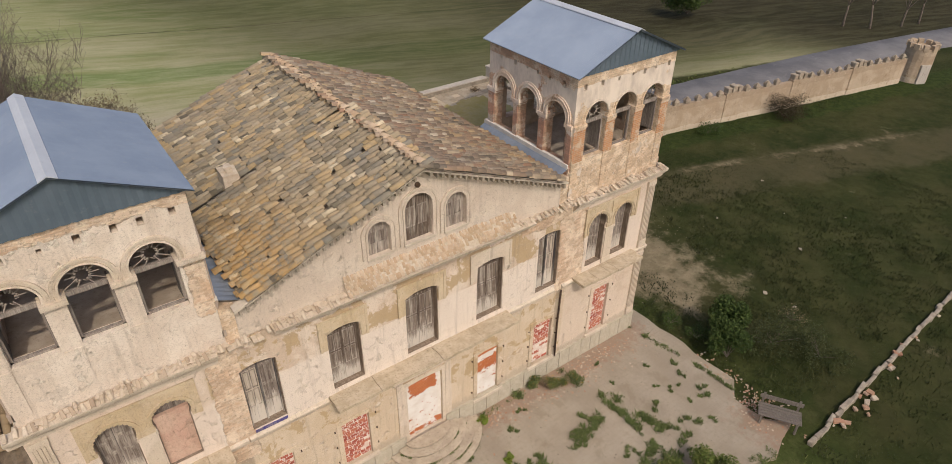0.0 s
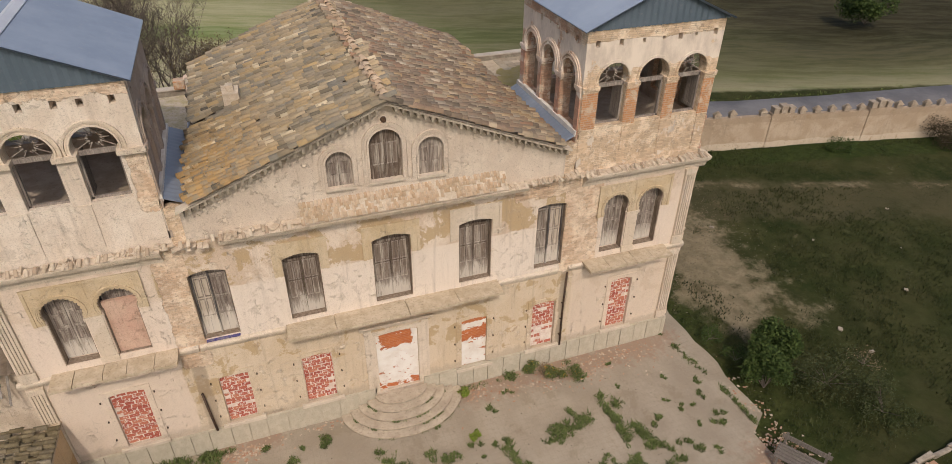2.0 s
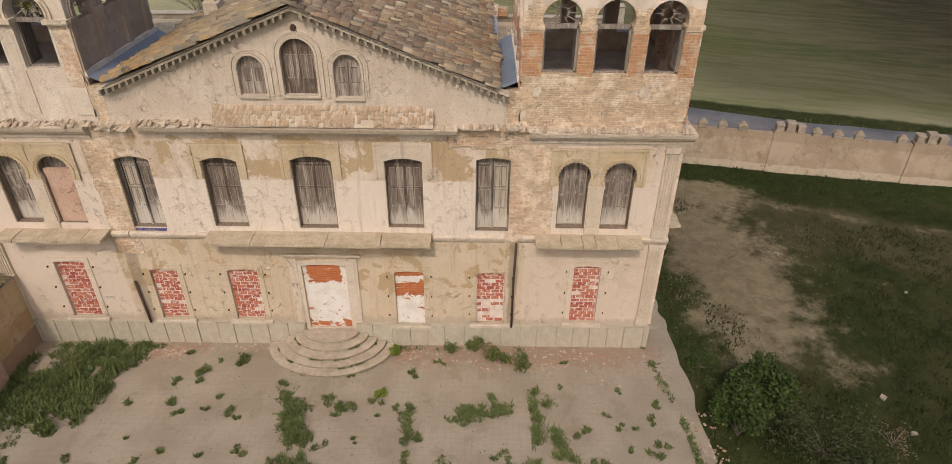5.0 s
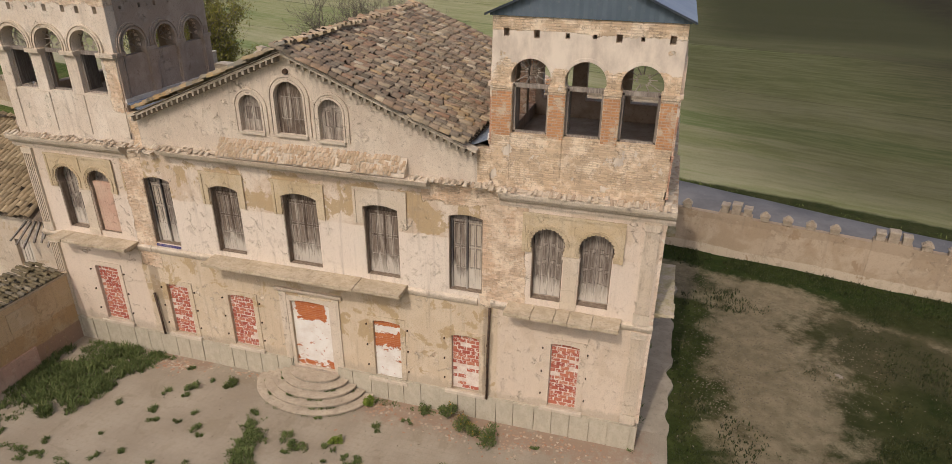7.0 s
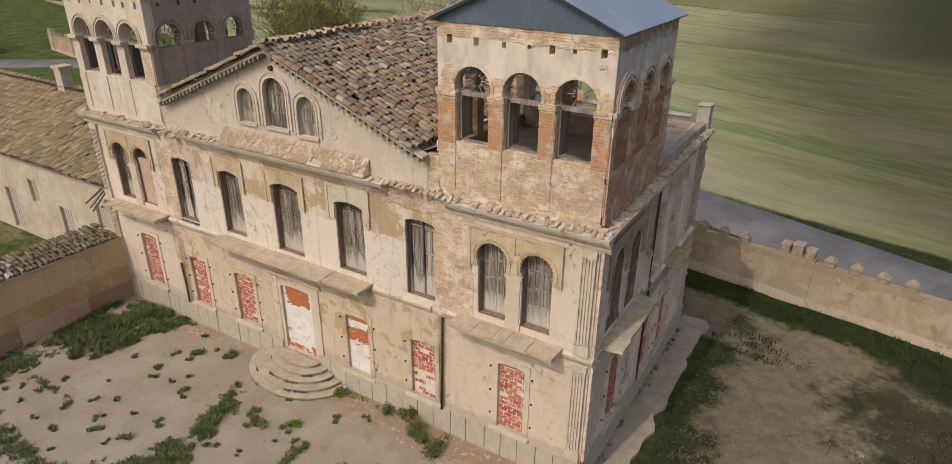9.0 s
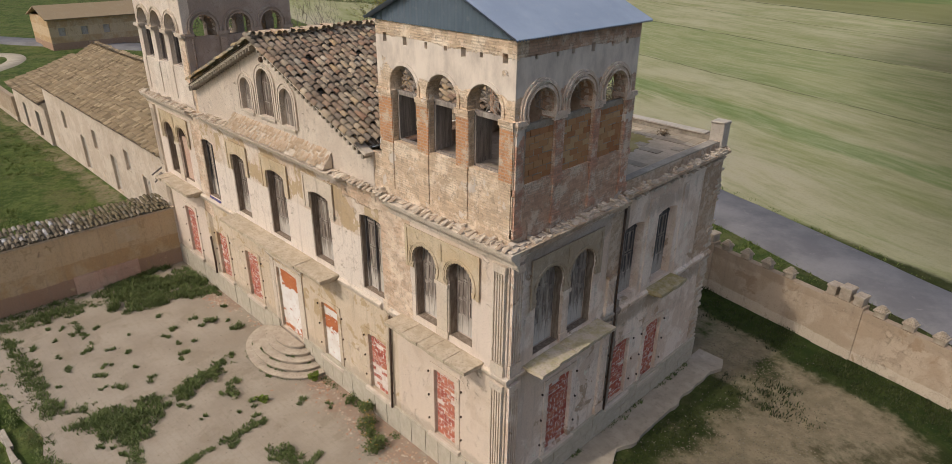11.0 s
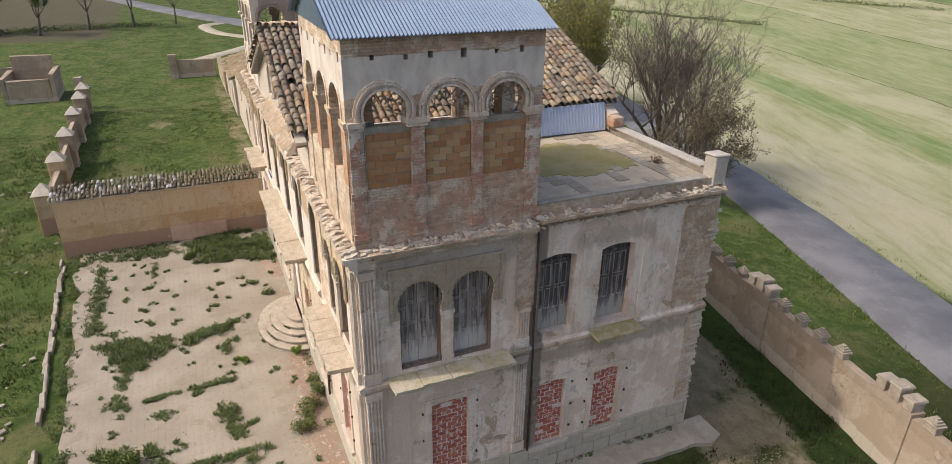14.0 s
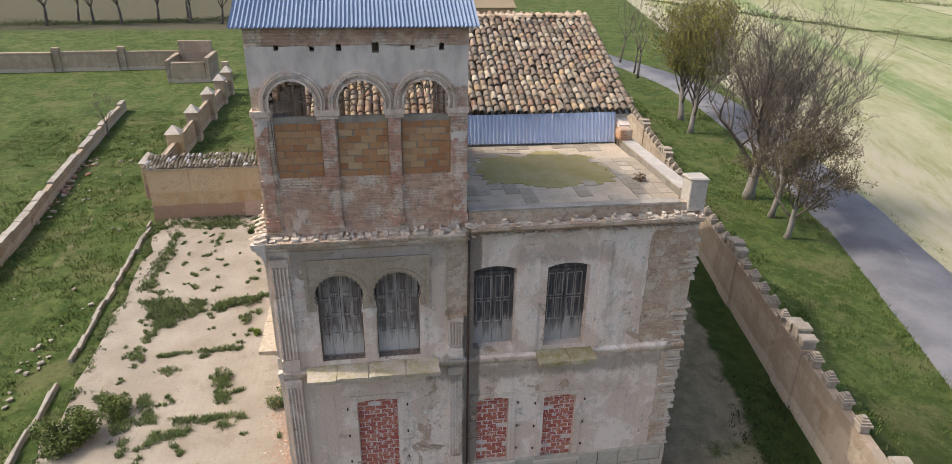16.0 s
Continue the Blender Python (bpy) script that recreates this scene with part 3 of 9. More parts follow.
    thin = band(g, g.math("ADD", g.math("ABSOLUTE", g.math("ADD", x, 44.0)), g.math("MULTIPLY", g.math("ABSOLUTE", g.math("ADD", y, 5.2)), 1.4)), -1.0, 1.7, 0.8)
    wing_foot = g.math("MULTIPLY", band(g, y, -0.6, 0.9, 0.4), band(g, x, -62.0, -22.0, 2.0))
    marks = g.math("MAXIMUM", g.math("MAXIMUM", lane, rut), g.math("MAXIMUM", thin, wing_foot))
    bare = g.math("MAXIMUM", bare, g.step(g.math("ADD", g.math("MULTIPLY", marks, 0.36), g.math("MULTIPLY", ragged, 1.5)), 0.22, 0.50))
    yardcol = g.mix(g.math("MULTIPLY", bare, 0.85), grass, dirt)
    # fields beyond the road: strips that run beside it, ditches between the plots
    u = g.math("ADD", y, g.math("MULTIPLY", x, 0.21))
    sway = g.math("MULTIPLY", g.math("SUBTRACT", g.noise(0.03, 3, 0.5), 0.5), 9.0)
    q = g.math("ADD", g.math("ADD", y, g.math("MULTIPLY", x, 0.33)), sway)
    straight = g.math("ADD", y, g.math("MULTIPLY", x, 0.33))
    furrow = g.noise(1.0, 7, 0.72, vec=g.vector(g.math("MULTIPLY", x, 0.22), g.math("MULTIPLY", q, 1.15), 0.0))
    rows = g.noise(1.0, 6, 0.65, vec=g.vector(g.math("MULTIPLY", x, 0.045), g.math("MULTIPLY", q, 0.15), 3.0))
    fieldcol = g.mix(g.step(rows, 0.36, 0.64), (0.255, 0.265, 0.115), (0.395, 0.365, 0.22))
    fieldcol = g.mix(g.math("MULTIPLY", g.step(g.noise(0.13, 7, 0.68), 0.48, 0.62), 0.35), fieldcol, (0.22, 0.245, 0.09))
    green = g.step(g.math("ADD", g.math("MULTIPLY", band(g, straight, 40.5, 45.0, 1.6), 0.30), g.noise(1.0, 6, 0.7, vec=g.vector(g.math("MULTIPLY", x, 0.05), g.math("MULTIPLY", q, 0.30), 7.0))), 0.58, 0.74)
    fieldcol = g.mix(g.math("MULTIPLY", green, 0.75), fieldcol, (0.15, 0.215, 0.066))
    second = band(g, straight, 55.5, 82.6, 0.6)
    fieldcol = g.mix(g.math("MULTIPLY", second, 0.7), fieldcol, g.mix(g.step(rows, 0.35, 0.65), (0.185, 0.23, 0.082), (0.275, 0.285, 0.125)))
    fieldcol = g.mix(g.math("MULTIPLY", g.step(furrow, 0.44, 0.62), 0.34), fieldcol, (0.42, 0.395, 0.25))
    fieldcol = g.mix(g.math("MULTIPLY", g.step(furrow, 0.50, 0.36), 0.2), fieldcol, (0.18, 0.19, 0.078))
    tram = g.step(g.math("SINE", g.math("MULTIPLY", q, 1.15)), 0.955, 0.995)
    fieldcol = g.mix(g.math("MULTIPLY", g.math("MULTIPLY", tram, g.step(g.noise(0.3, 5), 0.4, 0.6)), 0.4), fieldcol, (0.43, 0.40, 0.26))
    for cx, cy, rx, ry in ((-10.0, 40.3, 4.6, 2.6), (-8.5, 40.6, 7.6, 4.0), (10.5, 31.5, 5.0, 3.0), (-27.0, 47.5, 5.5, 2.6)):   # wheel marks of a turning tractor
        du, dv = g.math("SUBTRACT", x, cx), g.math("SUBTRACT", straight, cy + 0.33 * cx)
        ring = g.math("SQRT", g.math("ADD", g.math("POWER", g.math("ABSOLUTE", g.math("DIVIDE", du, rx)), 2.0), g.math("POWER", g.math("ABSOLUTE", g.math("DIVIDE", dv, ry)), 2.0)))
        fieldcol = g.mix(g.math("MULTIPLY", g.math("MULTIPLY", band(g, ring, 0.95, 1.0, 0.05), g.step(g.noise(0.35, 4), 0.42, 0.58)), 0.5), fieldcol, (0.42, 0.40, 0.26))
    plot = g.voronoi(0.010, stretch=(1.0, 1.6, 1.0))
    far = g.step(straight, 131.0, 133.0)
    tint = g.ramp(g.axes(plot)[0], ((0.0, (0.10, 0.155, 0.045)), (0.35, (0.20, 0.225, 0.085)), (0.6, (0.29, 0.26, 0.14)), (0.8, (0.12, 0.17, 0.05)), (1.0, (0.33, 0.235, 0.13))))
    tint = g.mix(g.math("MULTIPLY", g.step(rows, 0.35, 0.7), 0.35), tint, (0.30, 0.28, 0.15))
    fieldcol = g.mix(far, fieldcol, tint)
    pale = g.math("MULTIPLY", band(g, u, 26.4, 36.0, 3.0), g.math("SUBTRACT", 1.0, g.step(x, -14.0, 4.0)))
    fieldcol = g.mix(g.math("MULTIPLY", pale, g.step(furrow, 0.3, 0.6)), fieldcol, (0.41, 0.365, 0.25))
    wob = g.math("ADD", straight, g.math("MULTIPLY", g.noise(0.4, 4), 1.2))
    for at, wide in ((55.9, 0.10), (83.0, 0.22), (131.5, 0.6), (108.0, 0.15)):
        fieldcol = g.mix(g.math("MULTIPLY", band(g, wob, at - wide, at + wide, 0.16), g.step(g.noise(0.22, 4), 0.30, 0.5)), fieldcol, (0.085, 0.085, 0.038))
    # cloud shadow painted into the plots towards the turret
    plot_shade = g.math("MULTIPLY", g.step(g.math("ADD", x, g.math("MULTIPLY", u, 0.35)), 4.0, 26.0), band(g, u, 26.0, 84.0, 6.0))
    fieldcol = g.mix(g.math("MULTIPLY", plot_shade, 0.78), fieldcol, g.mix(g.step(furrow, 0.4, 0.6), (0.048, 0.050, 0.020), (0.078, 0.074, 0.034)))
    fallow = g.math("MULTIPLY", g.step(g.math("ADD", x, g.math("MULTIPLY", mid, 4.0)), -26.0, -4.0), g.step(wob, 83.0, 83.8))
    fieldcol = g.mix(g.math("MULTIPLY", fallow, 0.8), fieldcol, g.mix(g.step(rows, 0.4, 0.62), (0.060, 0.066, 0.030), (0.085, 0.080, 0.042)))
    # the same cloud shadow painted over the far slope
    hill_shade = g.math("MULTIPLY", g.step(g.math("ADD", x, g.math("MULTIPLY", mid, 6.0)), -2.0, 14.0), g.step(u, 78.0, 100.0))
    fieldcol = g.mix(g.math("MULTIPLY", hill_shade, 0.88), fieldcol, (0.045, 0.046, 0.021))
    # brown ploughed ground, darkened further for cloud shadow
    plough_shade = g.math("MAXIMUM", g.math("MULTIPLY", g.step(x, 14.0, 40.0), band(g, u, 32.0, 85.0, 8.0)), g.step(x, 36.0, 52.0))
    fieldcol = g.mix(g.math("MULTIPLY", plough_shade, 0.90), fieldcol, g.mix(g.step(furrow, 0.42, 0.6), (0.024, 0.020, 0.012), (0.05, 0.044, 0.024)))
    fieldcol = g.mix(g.math("MULTIPLY", g.step(fine, 0.45, 0.8), 0.3), fieldcol, (0.08, 0.085, 0.03))
    infield = g.step(g.math("ADD", g.math("ADD", y, g.math("MULTIPLY", x, 0.25)), g.math("MULTIPLY", mid, 1.4)), 27.0, 27.6)
    beyond = g.step(g.math("MULTIPLY", x, -1.0), 92.0, 96.0)
    west = g.math("MULTIPLY", beyond, band(g, y, -90.0, -12.0, 2.0))
    yardcol = g.mix(g.math("MULTIPLY", west, 0.85), yardcol, (0.105, 0.088, 0.058))
    c = g.mix(infield, yardcol, fieldcol)
    return g.done(c, g.math("ADD", fine, g.math("MULTIPLY", g.noise(24, 4, 0.8), 0.5)), 0.7, 0.06)


M_GROUND = make_ground()


def make_paving():
    g = Graph("terrace paving", rough=0.95, spec=0.12)
    x, y, z = g.axes()[:3]
    m = g.bricks(g.vector(x, y, 0.0), 0.2, 0.2, 0.008, offset=0.0)
    c = g.mix(g.step(g.noise(0.6, 6, 0.65), 0.35, 0.68), (0.30, 0.25, 0.188), (0.385, 0.33, 0.255))
    c = g.mix(g.math("MULTIPLY", g.step(g.noise(2.4, 7, 0.7), 0.50, 0.66), 0.5), c, (0.29, 0.238, 0.172))
    c = g.mix(g.math("MULTIPLY", g.step(g.noise(12, 6, 0.8), 0.54, 0.68), 0.55), c, (0.22, 0.175, 0.118))
    c = g.mix(g.math("MULTIPLY", g.step(g.noise(22, 5, 0.8), 0.60, 0.66), 0.6), c, (0.46, 0.41, 0.335))
    c = g.mix(g.math("MULTIPLY", g.step(g.noise(0.9, 8, 0.72, warp=0.5), 0.54, 0.62), 0.5), c, (0.25, 0.205, 0.142))
    dust = g.math("MULTIPLY", g.step(y, -1.9, -0.4), band(g, x, -9.2, 0.5, 0.8))      # brick dust under the wall
    dust = g.math("MAXIMUM", dust, g.math("MULTIPLY", g.step(y, -1.3, -0.2), band(g, x, -17.0, -14.6, 0.5)))
    dust = g.math("MAXIMUM", dust, g.math("MULTIPLY", g.math("SUBTRACT", 1.0, g.step(y, -6.2, -4.6)), g.step(x, -2.0, 0.2)))
    c = g.mix(g.math("MULTIPLY", g.step(g.math("ADD", g.math("MULTIPLY", dust, 0.32), g.noise(2.6, 8, 0.75)), 0.62, 0.84), 0.75), c, (0.30, 0.20, 0.14))
    c = g.mix(g.math("MULTIPLY", m, 0.35), c, (0.27, 0.225, 0.16))
    return g.done(c, g.math("SUBTRACT", g.noise(9, 6, 0.7), g.math("MULTIPLY", m, 0.5)), 0.5, 0.025)


M_PAVING = make_paving()


def make_road():
    g = Graph("road asphalt", rough=0.9, spec=0.25)
    c = g.mix(g.step(g.noise(0.35, 6, 0.65), 0.35, 0.65), (0.135, 0.13, 0.133), (0.20, 0.192, 0.19))
    c = g.mix(g.math("MULTIPLY", g.step(g.noise(1.5, 7, 0.7), 0.55, 0.7), 0.4), c, (0.12, 0.12, 0.125))
    c = g.mix(g.math("MULTIPLY", g.step(g.noise(0.8, 8, 0.75, warp=0.6), 0.60, 0.64), 0.45), c, (0.27, 0.255, 0.24))
    c = g.mix(g.math("MULTIPLY", g.step(g.noise(7.0, 6, 0.8), 0.52, 0.7), 0.3), c, (0.10, 0.098, 0.10))
    return g.done(c, g.noise(40, 4, 0.8), 0.3, 0.01)


M_ROAD = make_road()
M_TRACK = make_simple("pale track dirt", (0.36, 0.31, 0.225), (0.46, 0.40, 0.30), 0.8, dark=0.4)


def make_leaf(name, a, b, c):
    g = Graph(name, rough=0.75, spec=0.2)
    col = g.ramp(g.island(), ((0.0, a), (0.55, b), (1.0, c)))
    col = g.mix(g.math("MULTIPLY", g.step(g.noise(1.6, 4), 0.4, 0.7), 0.4), col, tuple(0.55 * v for v in a))
    return g.done(col)


M_GRASS = make_leaf("grass blades", (0.072, 0.102, 0.02), (0.122, 0.16, 0.036), (0.205, 0.21, 0.072))
# its own dark green, deepened by the shade painted over the east side
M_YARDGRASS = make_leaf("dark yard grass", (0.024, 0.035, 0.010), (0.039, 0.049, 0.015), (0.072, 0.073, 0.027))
M_WEED = make_leaf("weed leaves", (0.066, 0.092, 0.026), (0.112, 0.145, 0.042), (0.185, 0.20, 0.08))
M_LIME = make_leaf("bright weed leaves", (0.11, 0.16, 0.02), (0.17, 0.22, 0.035), (0.22, 0.26, 0.05))
M_DRY = make_leaf("dry stalks", (0.17, 0.12, 0.07), (0.25, 0.18, 0.11), (0.30, 0.23, 0.14))
M_DRYBUSH = make_leaf("reddish brown leaves", (0.035, 0.026, 0.014), (0.055, 0.042, 0.022), (0.08, 0.065, 0.03))
M_SHRUB = make_leaf("shrub leaves", (0.030, 0.052, 0.013), (0.052, 0.083, 0.019), (0.085, 0.115, 0.032))
M_OLIVEBUSH = make_leaf("olive bush leaves", (0.034, 0.045, 0.015), (0.055, 0.067, 0.023), (0.095, 0.098, 0.042))
M_OLIVE = make_leaf("grey-green leaves", (0.085, 0.095, 0.035), (0.14, 0.145, 0.055), (0.20, 0.19, 0.075))
M_YELLOWLEAF = make_leaf("yellow-green leaves", (0.15, 0.15, 0.03), (0.22, 0.205, 0.045), (0.28, 0.25, 0.07))
M_BROWNLEAF = make_leaf("brown leaves", (0.12, 0.09, 0.045), (0.18, 0.14, 0.075), (0.26, 0.21, 0.115))
M_FARLEAF = make_leaf("far leaves", (0.07, 0.09, 0.03), (0.11, 0.13, 0.045), (0.15, 0.165, 0.065))
M_BARK = make_simple("bark", (0.17, 0.145, 0.12), (0.30, 0.27, 0.235), 3.0, stretch=(4, 4, 0.8), dark=0.4)
M_PALEBARK = make_simple("pale peeling bark", (0.33, 0.295, 0.25), (0.20, 0.17, 0.14), 2.0, stretch=(3, 3, 0.7), dark=0.5)
M_TWIG = make_simple("bare twigs", (0.12, 0.095, 0.075), (0.19, 0.155, 0.125), 3.0, dark=0.3)
M_FLOWER = make_simple("small yellow flowers", (0.50, 0.36, 0.03), (0.45, 0.20, 0.04), 9.0, dark=0.0)

# ---- building kit ----
MID = -10.42                      # the axis of the front
LEFT = 2 * MID


def empty(name, **tags):
    ob = new(name)
    ob.empty_display_size = 0.2
    return tagged(ob, **tags)


def finish(name, bm, material, parent=None, label="", smooth=False):
    me = bpy.data.meshes.new(name)
    bm.to_mesh(me)
    bm.free()
    me.materials.append(material)
    if smooth:
        me.polygons.foreach_set("use_smooth", [True] * len(me.polygons))
    ob = new(name, me)
    if parent:
        ob.parent = parent
    return tagged(ob, label=label)


def part(name, bm, material, parent, label="", smooth=False):
    return finish(name, bm, material, parent, label, smooth)


def raw(name, verts, faces, material, parent=None, label="", smooth=False):
    me = bpy.data.meshes.new(name)
    me.from_pydata(verts, [], faces)
    me.materials.append(material)
    if smooth:
        me.polygons.foreach_set("use_smooth", [True] * len(me.polygons))
    ob = new(name, me)
    if parent:
        ob.parent = parent
    return tagged(ob, label=label)


def box(bm, x0, x1, y0, y1, z0, z1, bevel=0.0, jitter=0.0, rng=random):
    vs = [bm.verts.new((x, y, z)) for x in (x0, x1) for y in (y0, y1) for z in (z0, z1)]
    if jitter:
        for v in vs:
            v.co += Vector((rng.uniform(-1, 1), rng.uniform(-1, 1), rng.uniform(-1, 1))) * jitter
    fs = [bm.faces.new([vs[i] for i in q]) for q in ((0, 1, 3, 2), (4, 6, 7, 5), (0, 4, 5, 1), (2, 3, 7, 6), (0, 2, 6, 4), (1, 5, 7, 3))]
    if bevel:
        es = list({e for f in fs for e in f.edges})
        bmesh.ops.bevel(bm, geom=es, offset=bevel, segments=1, affect="EDGES")
    return vs


FRONT = lambda u, v, w: (u, w, v)                 # outer face y = 0, w goes inward
SIDE = lambda u, v, w: (-w, u, v)                 # outer face x = 0
MSIDE = lambda u, v, w: (LEFT + w, u, v)          # outer face on the far flank


def shifted(plane, dw, du=0.0, mirror=False):
    if mirror:
        return lambda u, v, w: plane(2 * MID - u + du, v, w + dw)
    return lambda u, v, w: plane(u + du, v, w + dw)


def panel(outer, holes, thick, plane, w0=0.0):
    """A wall slab with openings that go through it; outlines in the wall's own u and v."""
    bm = bmesh.new()
    for loop in [outer, *holes]:
        vs = [bm.verts.new((u, v, 0)) for u, v in loop]
        for a, b in zip(vs, vs[1:] + vs[:1]):
            bm.edges.new((a, b))
    bmesh.ops.triangle_fill(bm, use_beauty=True, use_dissolve=False, edges=bm.edges[:])
    got = bmesh.ops.extrude_face_region(bm, geom=bm.faces[:])
    for v in got["geom"]:
        if isinstance(v, bmesh.types.BMVert):
            v.co.z = thick
    for v in bm.verts:
        v.co = plane(v.co.x, v.co.y, v.co.z + w0)
    bmesh.ops.recalc_face_normals(bm, faces=bm.faces[:])
    return bm


def rect(u0, u1, v0, v1):
    return [(u0, v0), (u1, v0), (u1, v1), (u0, v1)]


def seg_arch(c, w, v0, v1, rise=0.1, n=9):
    """An opening under a flat segmental arch; v1 is the crown."""
    h = w / 2
    if rise <= 0:
        return rect(c - h, c + h, v0, v1)
    r = (h * h + rise * rise) / (2 * rise)
    zc, a = v1 - r, math.asin(min(1, h / r))
    return [(c - h, v0), (c + h, v0)] + [(c + r * math.sin(t), zc + r * math.cos(t)) for t in np.linspace(a, -a, n)]


def horseshoe(c, neck, r, v0, vn, n=22, teeth=0, depth=0.0):
    """An opening whose round head is wider than its neck; vn is the height of the neck."""
    zc = vn + math.sqrt(max(0, r * r - neck * neck))
    a = math.pi - math.asin(min(1, neck / r))
    pts = [(c - neck, v0), (c + neck, v0)]
    for t in np.linspace(a, -a, n if not teeth else teeth * 4 + 1):
        q = r - (depth * abs(math.sin((t + a) / (2 * a) * math.pi * teeth)) if teeth else 0)
        pts.append((c + q * math.sin(t), zc + q * math.cos(t)))
    return pts


def round_head(c, w, v0, v1, n=17):
    h = w / 2
    return [(c - h, v0), (c + h, v0)] + [(c + h * math.sin(t), v1 - h + h * math.cos(t)) for t in np.linspace(math.pi / 2, -math.pi / 2, n)]


def arch_ring(c, zc, r0, r1, a, out, plane, legs=0.0, n=24, steps=1):
    """A moulded hood round an arch; a: the angle to which it comes down on each side."""
    bm = bmesh.new()
    for s in range(steps):
        q0, q1 = r0 + (r1 - r0) * s / steps, r0 + (r1 - r0) * (s + 1) / steps - 0.006
        o = out * (0.55 + 0.45 * ((s + 1) % 2 if steps > 2 else s / max(1, steps - 1) if steps > 1 else 1))
        inner = [(c + q0 * math.sin(t), zc + q0 * math.cos(t)) for t in np.linspace(-a, a, n)]
        outer = [(c + q1 * math.sin(t), zc + q1 * math.cos(t)) for t in np.linspace(-a, a, n)]
        if legs:
            inner = [(inner[0][0], inner[0][1] - legs)] + inner + [(inner[-1][0], inner[-1][1] - legs)]
            outer = [(outer[0][0], outer[0][1] - legs)] + outer + [(outer[-1][0], outer[-1][1] - legs)]
        k = len(inner)
        lay = [[bm.verts.new(plane(u, v, w)) for u, v in line] for line, w in ((inner, 0.0), (outer, 0.0), (outer, -o), (inner, -o))]
        for i in range(k - 1):
            for j in range(4):
                bm.faces.new((lay[j][i], lay[j][i + 1], lay[(j + 1) % 4][i + 1], lay[(j + 1) % 4][i]))
        bm.faces.new([lay[j][0] for j in range(4)])
        bm.faces.new([lay[j][-1] for j in range(4)])
    bmesh.ops.recalc_face_normals(bm, faces=bm.faces[:])
    return bm


def pbox(bm, plane, u0, u1, v0, v1, w0, w1, jitter=0.0, rng=random):
    """A box in a wall's own directions; w below zero stands proud."""
    c = [plane(u, v, w) for u in (u0, u1) for v in (v0, v1) for w in (w0, w1)]
    lo, hi = [min(p[i] for p in c) for i in range(3)], [max(p[i] for p in c) for i in range(3)]
    return box(bm, lo[0], hi[0], lo[1], hi[1], lo[2], hi[2], jitter=jitter, rng=rng)


def tube(verts, faces, pts, radii, sides=5):
    """Adds a tapered tube along pts to the lists."""
    base = len(verts)
    for i, p in enumerate(pts):
        d = (pts[min(i + 1, len(pts) - 1)] - pts[max(i - 1, 0)])
        d = d.normalized() if d.length > 1e-6 else Vector((0, 0, 1))
        a = d.cross(Vector((0.31, 0.95, 0.12))).normalized()
        b = d.cross(a)
        for k in range(sides):
            t = 2 * math.pi * k / sides
            verts.append(tuple(p + (a * math.cos(t) + b * math.sin(t)) * radii[i]))
    for i in range(len(pts) - 1):
        for k in range(sides):
            q, r = base + i * sides, base + (i + 1) * sides
            faces.append((q + k, q + (k + 1) % sides, r + (k + 1) % sides, r + k))
    faces.append(tuple(base + k for k in reversed(range(sides))))
    faces.append(tuple(base + (len(pts) - 1) * sides + k for k in range(sides)))

# ---- ground, road and terrace ----
def wall_line(x):
    """Where the boundary wall's house side runs."""
    return 15.25 - 0.19 * x


# centre line of the road, from the far south-west bend to the turret end
ROAD = [(-190.0, -26.0), (-160.0, -17.0), (-136.0, -7.5), (-118.0, 0.6), (-100.0, 10.0), (-88.0, 18.0), (-76.0, 26.5), (-65.0, 32.3), (-56.0, 34.6), (-47.0, 34.8), (-36.0, 33.5), (-28.0, 31.9), (-22.0, 30.5),
        (-12.0, 27.8), (-3.5, 25.0), (5.0, 21.9), (12.5, 19.2), (18.6, 17.7), (25.0, 16.6), (34.0, 15.4), (50.0, 12.9), (90.0, 5.0), (240.0, -26.0)]


def road_mid(x):
    return float(np.interp(x, [p[0] for p in ROAD], [p[1] for p in ROAD]))


def fall(x, y):
    """How far the ground lies below the yard beyond the boundary wall."""
    t = max(0.0, min(1.0, (y - wall_line(x) - 0.6) / 4.5)) * max(0.0, min(1.0, (x + 95.0) / 30.0))
    return 0.48 * t * t * (3 - 2 * t)


def ribbon(name, pts, offsets, material, **tags):
    """A strip that follows a line; offsets: (sideways, height)."""
    fine = []
    for k in range(len(pts) - 1):
        p = [Vector((*pts[max(0, min(len(pts) - 1, k + d))], 0)) for d in (-1, 0, 1, 2)]
        for t in np.linspace(0, 1, 8, endpoint=False):
            fine.append(0.5 * (2 * p[1] + (p[2] - p[0]) * t + (2 * p[0] - 5 * p[1] + 4 * p[2] - p[3]) * t * t + (3 * p[1] - p[0] - 3 * p[2] + p[3]) * t ** 3))
    fine.append(Vector((*pts[-1], 0)))
    verts, faces = [], []
    for i, p in enumerate(fine):
        d = (fine[min(i + 1, len(fine) - 1)] - fine[max(0, i - 1)]).normalized()
        n = Vector((-d.y, d.x, 0))
        for w, z in offsets:
            r = 1 + 0.07 * noise.noise(p * 0.4 + Vector((w, 0, 0))) if abs(w) > 0.1 else 1
            verts.append(tuple(p + n * w * r + Vector((0, 0, z - fall(p.x, p.y)))))
    m = len(offsets)
    for i in range(len(fine) - 1):
        for k in range(m - 1):
            q = i * m + k
            faces.append((q, q + 1, q + m + 1, q + m))
    tagged(raw(name, verts, faces, material, smooth=True), **tags)


